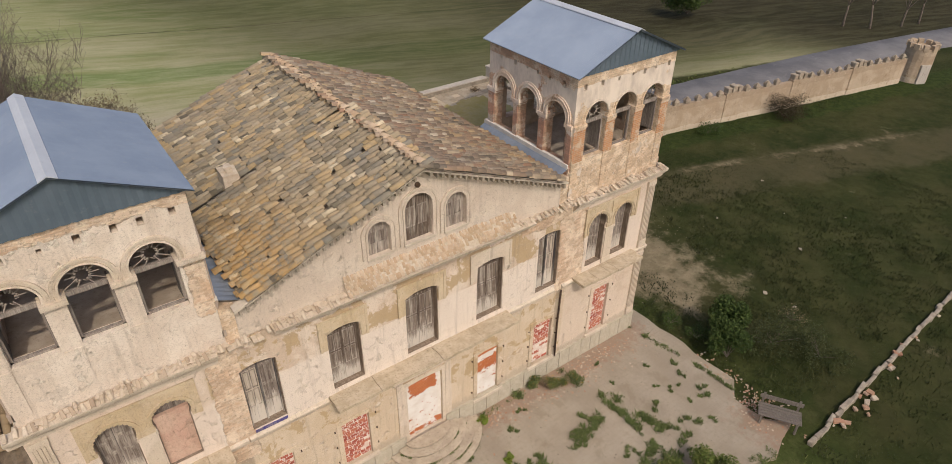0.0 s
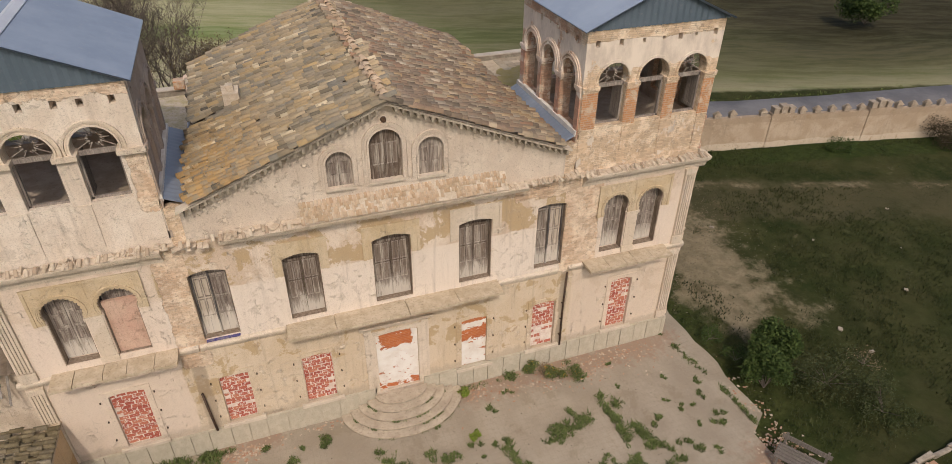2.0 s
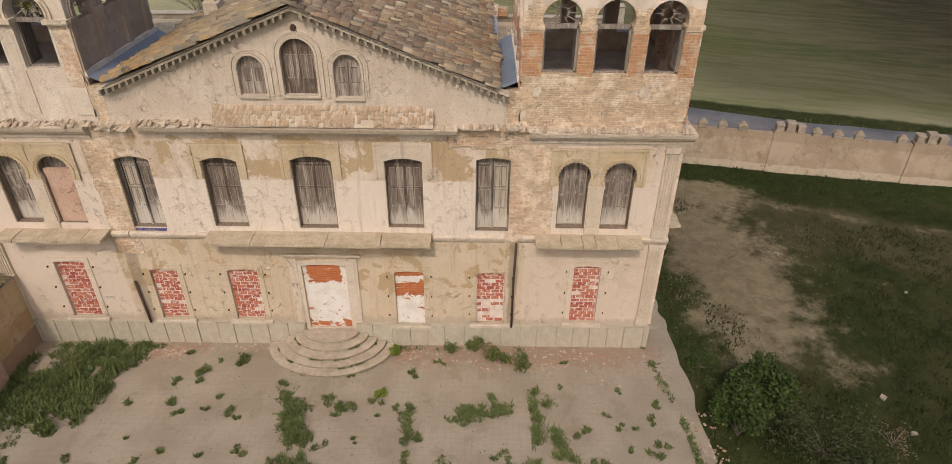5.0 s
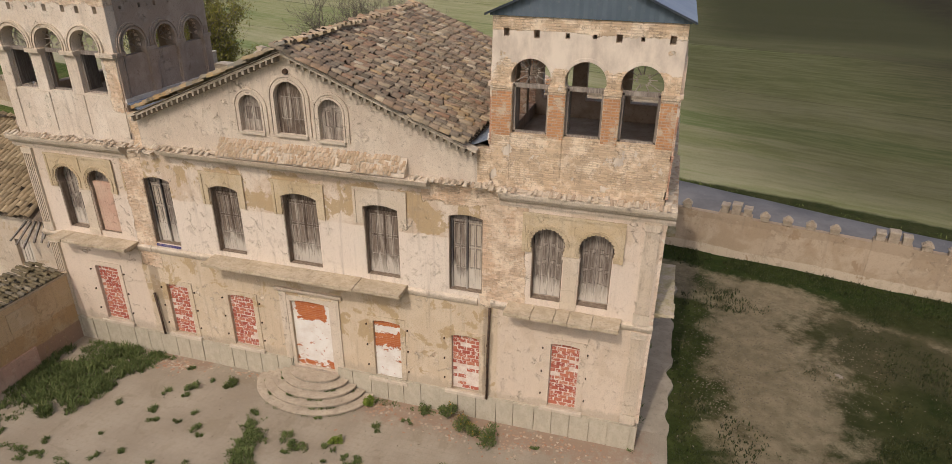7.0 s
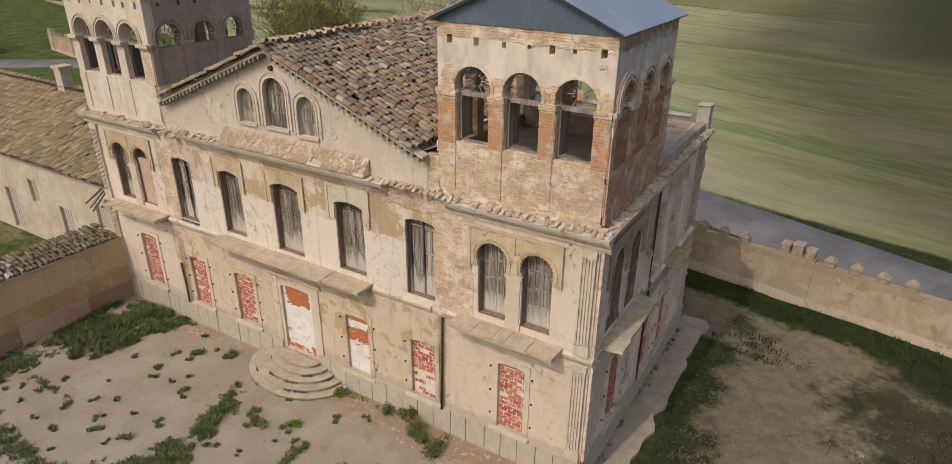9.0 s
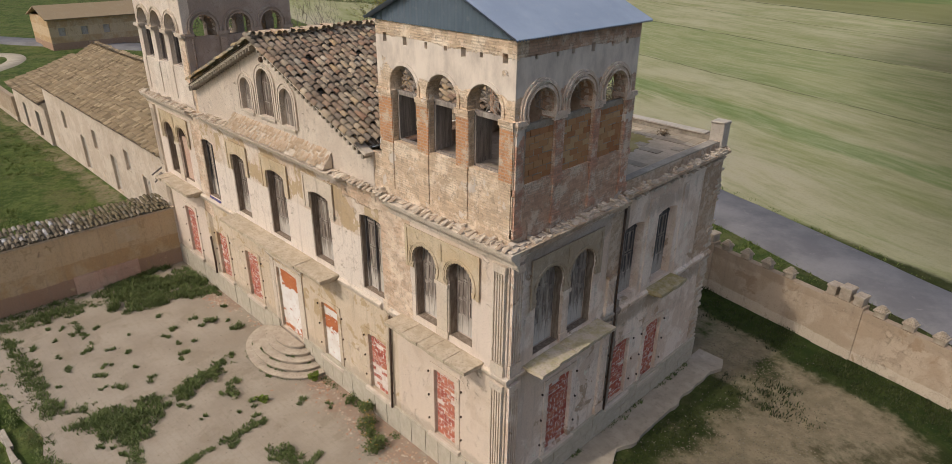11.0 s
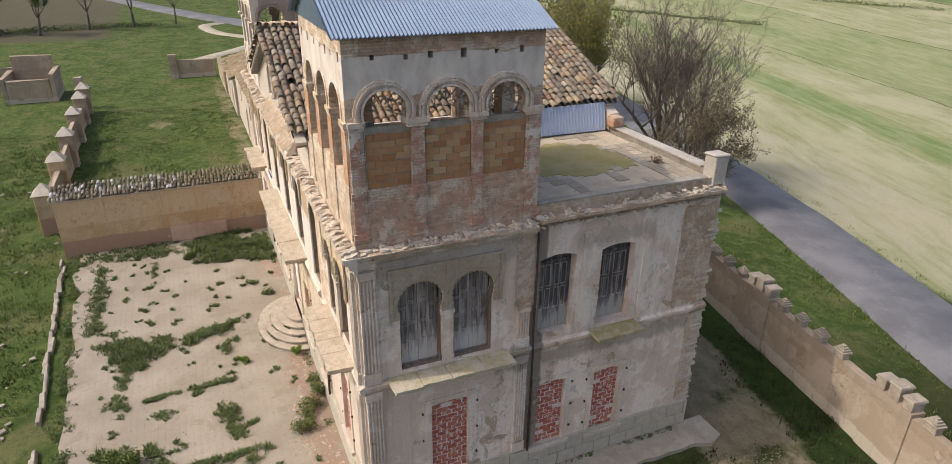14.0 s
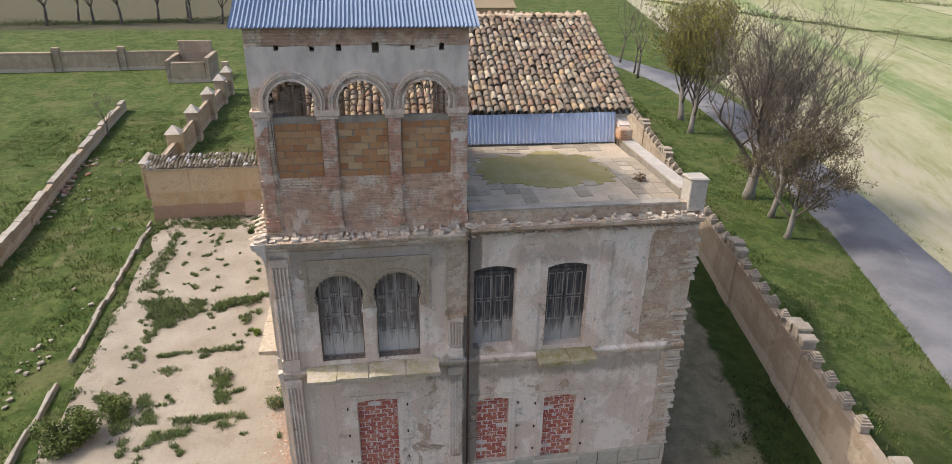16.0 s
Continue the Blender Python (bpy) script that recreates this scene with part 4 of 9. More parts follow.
def build_ground():
    xs = np.concatenate([np.array([-2500, -900, -400, -200]), np.arange(-120, 61, 3.0), np.array([90, 150, 300, 800, 2500])])
    ys = np.concatenate([np.array([-2500, -800, -300, -120]), np.arange(-60, 91, 3.0), np.array([120, 180, 300, 700, 2500])])
    verts, faces = [], []
    for j, y in enumerate(ys):
        for i, x in enumerate(xs):
            z = 0.10 * noise.noise(Vector((x * 0.11, y * 0.11, 0.3)))
            if -24 < x < 6 and -11 < y < 16:
                z = min(z, 0.0) - 0.05
            if y + 0.25 * x > 60 or x < -170:
                z += 0.5 * noise.noise(Vector((x * 0.013, y * 0.013, 4.0)))
            verts.append((float(x), float(y), float(z) - 0.06 - fall(x, y)))
    w = len(xs)
    for j in range(len(ys) - 1):
        for i in range(w - 1):
            q = j * w + i
            faces.append((q, q + 1, q + 1 + w, q + w))
    ob = raw("ground", verts, faces, M_GROUND, smooth=True)
    tagged(ob, label="grassy yard with bare dirt and striped farm fields", category="ground", kind="structure")
    ribbon("road", ROAD, ((2.4, -0.3), (1.9, 0.13), (0, 0.17), (-1.9, 0.13), (-2.4, -0.3)), M_ROAD, label="grey asphalt country road beside the fields", category="road", kind="structure")
    ribbon("dirt_track", [(-106.0, 3.6), (-103.6, 1.2), (-99.0, 1.4), (-94.0, 2.8), (-90.0, 5.4), (-87.0, 7.4), (-82.3, 6.4), (-77.2, 2.8), (-75.2, 1.0), (-72.0, -1.5)], ((1.1, -0.15), (0.8, 0.06), (0, 0.08), (-0.8, 0.06), (-1.1, -0.15)), M_TRACK,
           label="pale dirt track from the road to the yard", category="track", kind="structure")


build_ground()


def kerb_line(x):
    return -8.25 + 0.055 * x


def build_terrace():
    bm = bmesh.new()
    n = 24
    top = []
    for i in range(n + 1):
        x = LEFT - 0.1 + (1.0 - LEFT + 0.1) * i / n
        top.append((x, kerb_line(x) + 0.7 + 0.5 * noise.noise(Vector((x * 0.7, 0, 0)))))
    right = [(1.05 - (0.75 if y < -4.8 else 0.0) + 0.22 * noise.noise(Vector((y * 0.8, 3, 1))), y) for y in np.linspace(-6.6, 0.4, 12)]
    loop = top + [(float(a), float(b)) for a, b in right] + [(1.0, 0.9), (LEFT - 0.1, 0.9)]
    vs = [bm.verts.new((a, b, 0.03)) for a, b in loop]
    f = bm.faces.new(vs)
    got = bmesh.ops.extrude_face_region(bm, geom=[f])
    for v in got["geom"]:
        if isinstance(v, bmesh.types.BMVert):
            v.co.z = -0.25
    bmesh.ops.recalc_face_normals(bm, faces=bm.faces[:])
    tagged(finish("pavement", bm, M_PAVING), label="pale paved terrace with weeds in its joints", category="terrace", kind="structure")
    # apron along the flank
    bm = bmesh.new()
    edge = [(1.02 + 0.28 * noise.noise(Vector((float(y) * 1.3, 0, 5))), float(y)) for y in np.linspace(0.9, 10.9, 40)]
    loop = [(0.02, 0.9)] + edge + [(0.02, 10.9)]
    f = bm.faces.new([bm.verts.new((a, b, 0.03 + 0.015 * noise.noise(Vector((a * 2, b * 2, 0))))) for a, b in loop])
    got = bmesh.ops.extrude_face_region(bm, geom=[f])
    for v in got["geom"]:
        if isinstance(v, bmesh.types.BMVert):
            v.co.z = -0.25
    bmesh.ops.recalc_face_normals(bm, faces=bm.faces[:])
    tagged(finish("apron", bm, M_CEMENT), label="worn cement apron at the foot of the house", category="pavement", kind="structure")


build_terrace()

# ---- the house ----
house = empty("mansion", label="abandoned two-storey mansion with twin roofed towers and peeling cream render", category="house")
RAG = random.Random(5)

# openings of the front: centre, width, bottom, crown, rise
LOWER = [(-18.56, 0.95, 1.10, 3.32, 0.06), (-15.65, 0.86, 1.06, 3.06, 0.06), (-13.15, 0.95, 1.06, 3.08, 0.06), (-10.55, 1.40, 0.72, 3.30, 0.10),
         (-7.87, 0.92, 0.90, 3.08, 0.06), (-5.27, 0.88, 1.00, 3.06, 0.06), (-2.23, 0.84, 1.07, 3.36, 0.06)]
UPPER = [(-15.63, 1.00, 4.60, 6.98, 0.10), (-13.13, 1.03, 4.66, 6.98, 0.12), (-10.50, 1.17, 4.63, 7.05, 0.13), (-7.86, 1.08, 4.68, 7.02, 0.10), (-5.28, 1.00, 4.60, 7.06, 0.08)]
PAIR_R = [(-2.93, 0.43, 0.475, 4.72, 6.30), (-1.61, 0.43, 0.475, 4.72, 6.30)]
PAIR_L = [(2 * MID - c, n, r, a, b) for c, n, r, a, b in PAIR_R]
SIDE_PAIR = [(1.48, 0.51, 0.56, 4.62, 6.20), (2.82, 0.51, 0.56, 4.62, 6.20)]
SIDE_UP = [(5.155, 1.03, 4.66, 6.97, 0.10), (6.97, 1.06, 4.60, 6.95, 0.10)]
SIDE_LOW = [(2.21, 1.02, 0.98, 3.38, 0.05), (5.19, 0.86, 0.95, 3.10, 0.05), (7.01, 0.88, 0.88, 3.02, 0.05)]
GABLE = [(-11.75, 0.70, 8.84, 9.92), (-10.47, 0.90, 8.86, 10.38), (-9.20, 0.72, 8.80, 9.98)]
CORN = 7.95                       # foot of the towers' upper storey
DEEP = 10.15

holes = [seg_arch(*o) for o in LOWER + UPPER] + [horseshoe(*p) for p in PAIR_L + PAIR_R]
part("front_wall", panel(rect(LEFT, 0, 0, CORN), holes, 0.42, FRONT), M_FRONT, house, "peeling cream and ochre render over rubble")
holes = [seg_arch(*o) for o in SIDE_UP + SIDE_LOW] + [horseshoe(*p) for p in SIDE_PAIR]
part("side_wall", panel(rect(0.42, DEEP, 0, CORN), holes, 0.42, SIDE), M_SIDE, house, "grey streaked render with bare masonry at the corner")
part("side_wall", panel(rect(0.42, DEEP, 0, CORN), [], 0.42, MSIDE), M_SIDE, house)
bm = bmesh.new()
box(bm, LEFT + 0.42, -0.42, DEEP - 0.4, DEEP, 0, CORN)
part("rear_wall", bm, M_SIDE, house)
# gable wall over the middle
SLOPE = (11.20 - 9.05) / 5.3
eave_l, eave_r = MID - 5.55, MID + 5.55
gz = lambda u: 11.22 - abs(u - MID) * SLOPE
holes = [round_head(*o) for o in GABLE]
part("gable_wall", panel([(eave_l + 0.1, CORN), (eave_r - 0.1, CORN), (eave_r - 0.1, gz(eave_r) - 0.05), (MID, 11.15), (eave_l + 0.1, gz(eave_l) - 0.05)], holes, 0.35, shifted(FRONT, 0.03)), M_GABLE, house, "pale gable render with three arched windows")
bm = bmesh.new()
vs = [bm.verts.new(p) for p in ((eave_l + 0.1, DEEP - 0.35, CORN), (eave_r - 0.1, DEEP - 0.35, CORN), (eave_r - 0.1, DEEP - 0.35, gz(eave_r) - 0.08), (MID, DEEP - 0.35, 11.1), (eave_l + 0.1, DEEP - 0.35, gz(eave_l) - 0.08))]
f = bm.faces.new(vs)
got = bmesh.ops.extrude_face_region(bm, geom=[f])
for v in got["geom"]:
    if isinstance(v, bmesh.types.BMVert):
        v.co.y += 0.33
part("rear_gable", bm, M_SIDE, house)
# walls that carry the main roof beside the roof terraces
for s in (1, -1):
    bm = bmesh.new()
    x = MID + s * 4.98
    box(bm, min(x, x + s * 0.2), max(x, x + s * 0.2), 0.4, DEEP - 0.36, CORN, gz(x + s * 0.2) - 0.06)
    part("clerestory_wall", bm, M_GABLE, house)


# ---- towers ----
T_IN = 0.06                        # how far the tower stands back from the wall below
TW0, TW1 = -4.62, -T_IN            # the near tower's sides
TD0, TD1 = T_IN, 4.46
TOP = 12.42
FRONT_OPEN = [(-3.62, 0.46, 0.50, 9.50, 10.72), (-2.27, 0.46, 0.50, 9.50, 10.72), (-0.93, 0.46, 0.50, 9.50, 10.72)]
SIDE_OPEN = [(0.86, 0.44, 0.475, 9.32, 10.76), (2.24, 0.46, 0.485, 9.32, 10.76), (3.57, 0.45, 0.48, 9.32, 10.76)]


WIDE = 0.53                        # half width of the flank openings below the capitals


def flank_sides(c):
    return max(c - WIDE, TD0 + 0.37), min(c + WIDE, TD1 - 0.37)


def flank_opening(c, neck, r, v0, vn):
    """A horseshoe head over a wider straight-sided lower part."""
    o = horseshoe(c, neck, r, v0, vn)
    a, b = flank_sides(c)
    return [(a, v0), (b, v0), (b, vn - 0.12), (c + neck, vn - 0.12)] + o[2:] + [(c - neck, vn - 0.12), (a, vn - 0.12)]


def putlogs(u0, u1, z, rng, gap=0.68):
    out, u = [], u0
    while u < u1:
        w, h = rng.choice(((0.05, 0.07), (0.07, 0.10), (0.045, 0.05)))
        q = z + rng.uniform(-0.02, 0.02)
        out.append(rect(u - w, u + w, q - h, q + h))
        u += gap * rng.uniform(0.75, 1.15)
    return out


def bar(pts, r, parent, label=""):
    """One thin wooden bar of a fanlight."""
    verts, faces = [], []
    tube(verts, faces, pts, [r] * len(pts), 4)
    return raw("fanlight_bar" if parent is not house else "fanlight", verts, faces, M_FANBAR, parent, label)


def tower(mirror):
    """The open upper storey of a tower: four arcaded walls, mouldings, floor, sheet roof."""
    rng = random.Random(11 + mirror)
    mx = (lambda u: 2 * MID - u) if mirror else (lambda u: u)
    fr = shifted(FRONT, T_IN, mirror=mirror)
    bk = (lambda u, v, w: (mx(u), TD1 - w, v))
    out = (lambda u, v, w: (mx(TW1 - w), u, v))        # the flank away from the middle
    inn = (lambda u, v, w: (mx(TW0 + w), u, v))        # the flank towards the middle
    m_front, m_side = (M_TOWER_PALE, M_SIDE_SHADED) if mirror else (M_BRICKWALL, M_BRICKSIDE)
    skin = [horseshoe(*o) for o in FRONT_OPEN]
    part("tower_front_wall", panel(rect(TW0, TW1, CORN, TOP), skin + putlogs(TW0 + 0.35, TW1 - 0.2, 12.0, rng), 0.34, fr), m_front, house,
         "cream rendered arcade" if mirror else "bare pale brick arcade with patches of render")
    part("tower_rear_wall", panel(rect(TW0, TW1, CORN, TOP), [horseshoe(*o) for o in FRONT_OPEN], 0.34, bk), m_side, house)
    so = [flank_opening(*o) for o in SIDE_OPEN]
    part("tower_side_wall", panel(rect(TD0 + 0.34, TD1 - 0.34, CORN, TOP), so + putlogs(TD0 + 0.6, TD1 - 0.4, 12.02, rng), 0.34, out), m_side, house)
    part("tower_side_wall", panel(rect(TD0 + 0.34, TD1 - 0.34, CORN, TOP), so + putlogs(TD0 + 0.6, TD1 - 0.4, 12.02, rng), 0.34, inn), m_side, house)
    bm = bmesh.new()
    box(bm, *sorted((mx(TW0 + 0.3), mx(TW1 - 0.3))), TD0 + 0.3, TD1 - 0.3, 8.75, 8.95)
    part("loggia_floor", bm, M_FLOOR, house)
    # inner faces of the storey are bare
    # moulded hoods
    for c, neck, r, v0, vn in FRONT_OPEN:
        zc = vn + math.sqrt(r * r - neck * neck)
        a = math.pi - math.asin(neck / r) - 0.02
        part("arch_hood", arch_ring(c, zc, r + 0.01, r + (0.17 if mirror else 0.10), a, 0.06 if mirror else 0.025, fr, steps=3 if mirror else 1), M_TRIM if mirror else M_BRICKWALL, house)
    for plane in (out, inn):
        for c, neck, r, v0, vn in SIDE_OPEN:
            zc = vn + math.sqrt(r * r - neck * neck)
            a = math.pi - math.asin(neck / r) - 0.02
            part("arch_hood", arch_ring(c, zc, r - 0.02, r + 0.19, a, 0.08, plane, steps=4), M_SIDE if not mirror else M_SIDE_SHADED, house)
            # scalloped inner edge
            for k in range(11):
                bm = bmesh.new()
                t = -a + (2 * a) * (k + 0.5) / 11
                cu, cv = c + (r - 0.01) * math.sin(t), zc + (r - 0.01) * math.cos(t)
                d = 0.055
                e1, e2 = (math.cos(t) * d, -math.sin(t) * d), (-math.sin(t) * d * 1.3, -math.cos(t) * d * 1.3)
                tri = [(cu - e1[0], cv - e1[1]), (cu + e1[0], cv + e1[1]), (cu + e2[0], cv + e2[1])]
                a0 = [bm.verts.new(plane(p, q, 0.12)) for p, q in tri]
                a1 = [bm.verts.new(plane(p, q, 0.20)) for p, q in tri]
                bm.faces.new(a0)
                bm.faces.new(a1[::-1])
                for i in range(3):
                    bm.faces.new((a0[i], a1[i], a1[(i + 1) % 3], a0[(i + 1) % 3]))
                bmesh.ops.recalc_face_normals(bm, faces=bm.faces[:])
                part("scallop", bm, M_SIDE, house)
    # pillars, capitals and the sill band
    cuts = [TW0] + [u for c, neck, *_ in FRONT_OPEN for u in (c - neck, c + neck)] + [TW1]
    for u0, u1 in zip(cuts[::2], cuts[1::2]):
        bm = bmesh.new()
        pbox(bm, fr, u0 - (0.05 if mirror else 0.01), u1 + (0.05 if mirror else 0.01), 10.66, 10.78, 0.34, -0.12 if mirror else -0.06)
        pbox(bm, fr, u0 + 0.01, u1 - 0.01, 10.60, 10.676, 0.34, -0.035)
        part("capital", bm, M_TRIM if mirror else M_BRICKWALL, house)
        if not mirror:
            bm = bmesh.new()
            pbox(bm, fr, u0 + 0.015, u1 - 0.015, 9.45, 10.596, 0.1, -0.025)
            part("pillar_face", bm, M_ORANGE, house, "orange brick pillar face")
        bm = bmesh.new()
        pbox(bm, fr, u0 + 0.03, u1 - 0.03, CORN + 0.25, 9.446, 0.1, -0.03)
        part("pillar_foot", bm, m_front, house)
    for plane in (out, inn):
        cuts = [TD0 + 0.02] + [u for c, neck, *_ in SIDE_OPEN for u in (c - neck, c + neck)] + [TD1]
        for u0, u1 in zip(cuts[::2], cuts[1::2]):
            bm = bmesh.new()
            pbox(bm, plane, u0 - 0.01, u1 + 0.01, 10.68, 10.79, 0.3, -0.09)
            pbox(bm, plane, u0 + 0.02, u1 - 0.02, 10.60, 10.676, 0.3, -0.05)
            part("capital", bm, M_SIDE_SHADED if mirror else M_SIDE, house)
            k0, k1 = (u0 + WIDE - 0.45 if u0 > TD0 + 0.1 else u0), (u1 - WIDE + 0.45 if u1 < TD1 - 0.1 else u1)
            bm = bmesh.new()
            pbox(bm, plane, k0 + 0.015, k1 - 0.015, CORN + 0.3, 10.596, 0.1, -0.045)
            pbox(bm, plane, k0 - 0.02, k1 + 0.02, 9.16, 9.30, 0.05, -0.06)
            pbox(bm, plane, k0 - 0.02, k1 + 0.02, CORN + 0.2, CORN + 0.42, 0.05, -0.07)
            part("pilaster", bm, m_side if mirror else M_PILLARSIDE, house)
    # timber frames and star fanlights
    for i, (c, neck, r, v0, vn) in enumerate(FRONT_OPEN):
        bm = bmesh.new()
        for u0, u1, q0, q1 in ((c - neck, c - neck + 0.06, v0, vn), (c + neck - 0.06, c + neck, v0, vn), (c - neck, c + neck, vn - 0.06, vn + 0.05), (c - neck, c + neck, v0 - 0.03, v0 + 0.05)):
            pbox(bm, fr, u0, u1, q0, q1, 0.16, 0.25)
        fr_ob = part("loggia_window", bm, M_FRAME, house, "empty weathered timber window frame")
        for side in ((-1, 1) if i != 1 else (-1,)):       # casements folded back into the room
            bm = bmesh.new()
            e = c + side * (neck - 0.035)
            pbox(bm, fr, e - 0.02, e + 0.02, v0 + 0.06, vn - 0.07, 0.26, 0.26 + 0.42)
            pbox(bm, fr, e - 0.03, e + 0.03, v0 + 0.06, v0 + 0.16, 0.27, 0.26 + 0.43)
            part("casement", bm, M_BOARD if mirror else M_FRAME, fr_ob)
        if (i, mirror) in ((1, False),):
            continue
        zc = vn + 0.33
        n = 12
        for k in range(n):
            t = 2 * math.pi * k / n
            far = r * (0.93 if k % 2 else 0.66)
            if zc + far * math.sin(t) < vn + 0.02 or (k in (2, 7) and i == 2):
                continue
            pts = [Vector(fr(c + q * math.cos(t), zc + q * math.sin(t), 0.2)) for q in (0.12, far)]
            bar(pts, 0.014, fr_ob)
            t2 = 2 * math.pi * (k + 0.5) / n
            t3 = 2 * math.pi * (k + 1) / n
            pts = [Vector(fr(c + q * math.cos(a), zc + q * math.sin(a), 0.2)) for q, a in ((0.12, t), (0.20, t2), (0.12, t3))]
            bar(pts, 0.013, fr_ob)
    for plane, who in ((out, 0), (inn, 1)):
        for c, neck, r, v0, vn in SIDE_OPEN:
            zc = vn + 0.22
            star = None
            for k in range(10):
                t = 2 * math.pi * k / 10 + 0.2
                far = r * 0.95
                pts = [Vector(plane(c + q * math.cos(t), zc + q * math.sin(t), 0.22)) for q in (0.1, far)]
                if pts[1].z < vn:
                    continue
                star = bar(pts, 0.013, star or house, "" if star else "broken star-shaped wooden fanlight") if not star else (bar(pts, 0.013, star), star)[1]
                t3 = 2 * math.pi * (k + 1) / 10 + 0.2
                bar([Vector(plane(c + 0.24 * math.cos(a), zc + 0.24 * math.sin(a), 0.22)) for a in (t, t3)], 0.012, star)
    # sheet roof: ridge runs front to back
    cx = (TW0 + TW1) / 2
    half, zr, ze = (TW1 - TW0) / 2 + 0.16, 13.52, 12.44
    y0, y1 = TD0 - 0.22, TD1 + 0.2
    for s in (1, -1):
        n = 58
        verts, faces = [], []
        for k in range(n * 2 + 1):
            y = y0 + (y1 - y0) * k / (2 * n)
            d = 0.019 * math.cos(math.pi * k)
            for x, z in ((cx, zr), (cx + s * half, ze)):
                verts.append((mx(x), y, z + d))
            for x, z in ((cx, zr), (cx + s * half, ze)):
                verts.append((mx(x), y, z + d - 0.02))
        for k in range(n * 2):
            q = k * 4
            faces += [(q, q + 1, q + 5, q + 4), (q + 2, q + 6, q + 7, q + 3), (q + 1, q + 3, q + 7, q + 5)]
        raw("roof_sheet", verts, faces, M_TIN, house, "blue-grey corrugated roof sheet")
    bm = bmesh.new()
    vs = [(-0.17, -0.055), (0.0, 0.03), (0.17, -0.055), (0.17, -0.035), (0.0, 0.055), (-0.17, -0.035)]
    a0 = [bm.verts.new((mx(cx + p), y0 - 0.02, zr + q)) for p, q in vs]
    a1 = [bm.verts.new((mx(cx + p), y1 + 0.02, zr + q)) for p, q in vs]
    bm.faces.new(a0)
    bm.faces.new(a1[::-1])
    for i in range(6):
        bm.faces.new((a0[i], a0[(i + 1) % 6], a1[(i + 1) % 6], a1[i]))
    bmesh.ops.recalc_face_normals(bm, faces=bm.faces[:])
    part("ridge_cap", bm, M_RIDGE, house, "bright metal ridge cap")
    for y in (TD0 - 0.05, TD1 + 0.03):
        n = 44
        verts, faces = [], []
        for k in range(n + 1):
            u = -half + 0.1 + (2 * half - 0.2) * k / n
            top = zr - abs(u) * (zr - ze) / half - 0.03
            dd = 0.03 if k % 2 else 0.0
            verts += [(mx(cx + u), y + dd, 12.40), (mx(cx + u), y + dd, max(12.41, top))]
        for k in range(n):
            faces.append((2 * k, 2 * k + 2, 2 * k + 3, 2 * k + 1))
        ob = raw("gable_sheet", verts, faces, M_TIN_DARK, house, "slate-blue ribbed gable sheet")
        mod = ob.modifiers.new("thick", "SOLIDIFY")
        mod.thickness = 0.012
    for y in (TD0 + 1.3, TD0 + 3.0):
        bm = bmesh.new()
        box(bm, *sorted((mx(TW0 + 0.1), mx(TW1 - 0.1))), y - 0.06, y + 0.06, 12.28, 12.42)
        part("roof_beam", bm, M_FRAME, house)


tower(False)
tower(True)


# ---- main roof ----
def tile_mesh(rng, length=0.43, r0=0.108, r1=0.086, n=6, sag=0.0, thick=0.016):
    """Points and faces of one curved cover tile that lies along +u, its low end at u = 0."""
    vs, fs = [], []
    for u, r in ((0.0, r0), (length, r1)):
        for rr in (r, r - thick):
            for k in range(n + 1):
                t = math.pi * k / n
                vs.append((u, rr * math.cos(t), rr * 1.0 * math.sin(t)))
    m = n + 1
    for k in range(n):
        fs.append((k, k + 1, 2 * m + k + 1, 2 * m + k))
        fs.append((k, m + k, m + k + 1, k + 1))
    return vs, fs


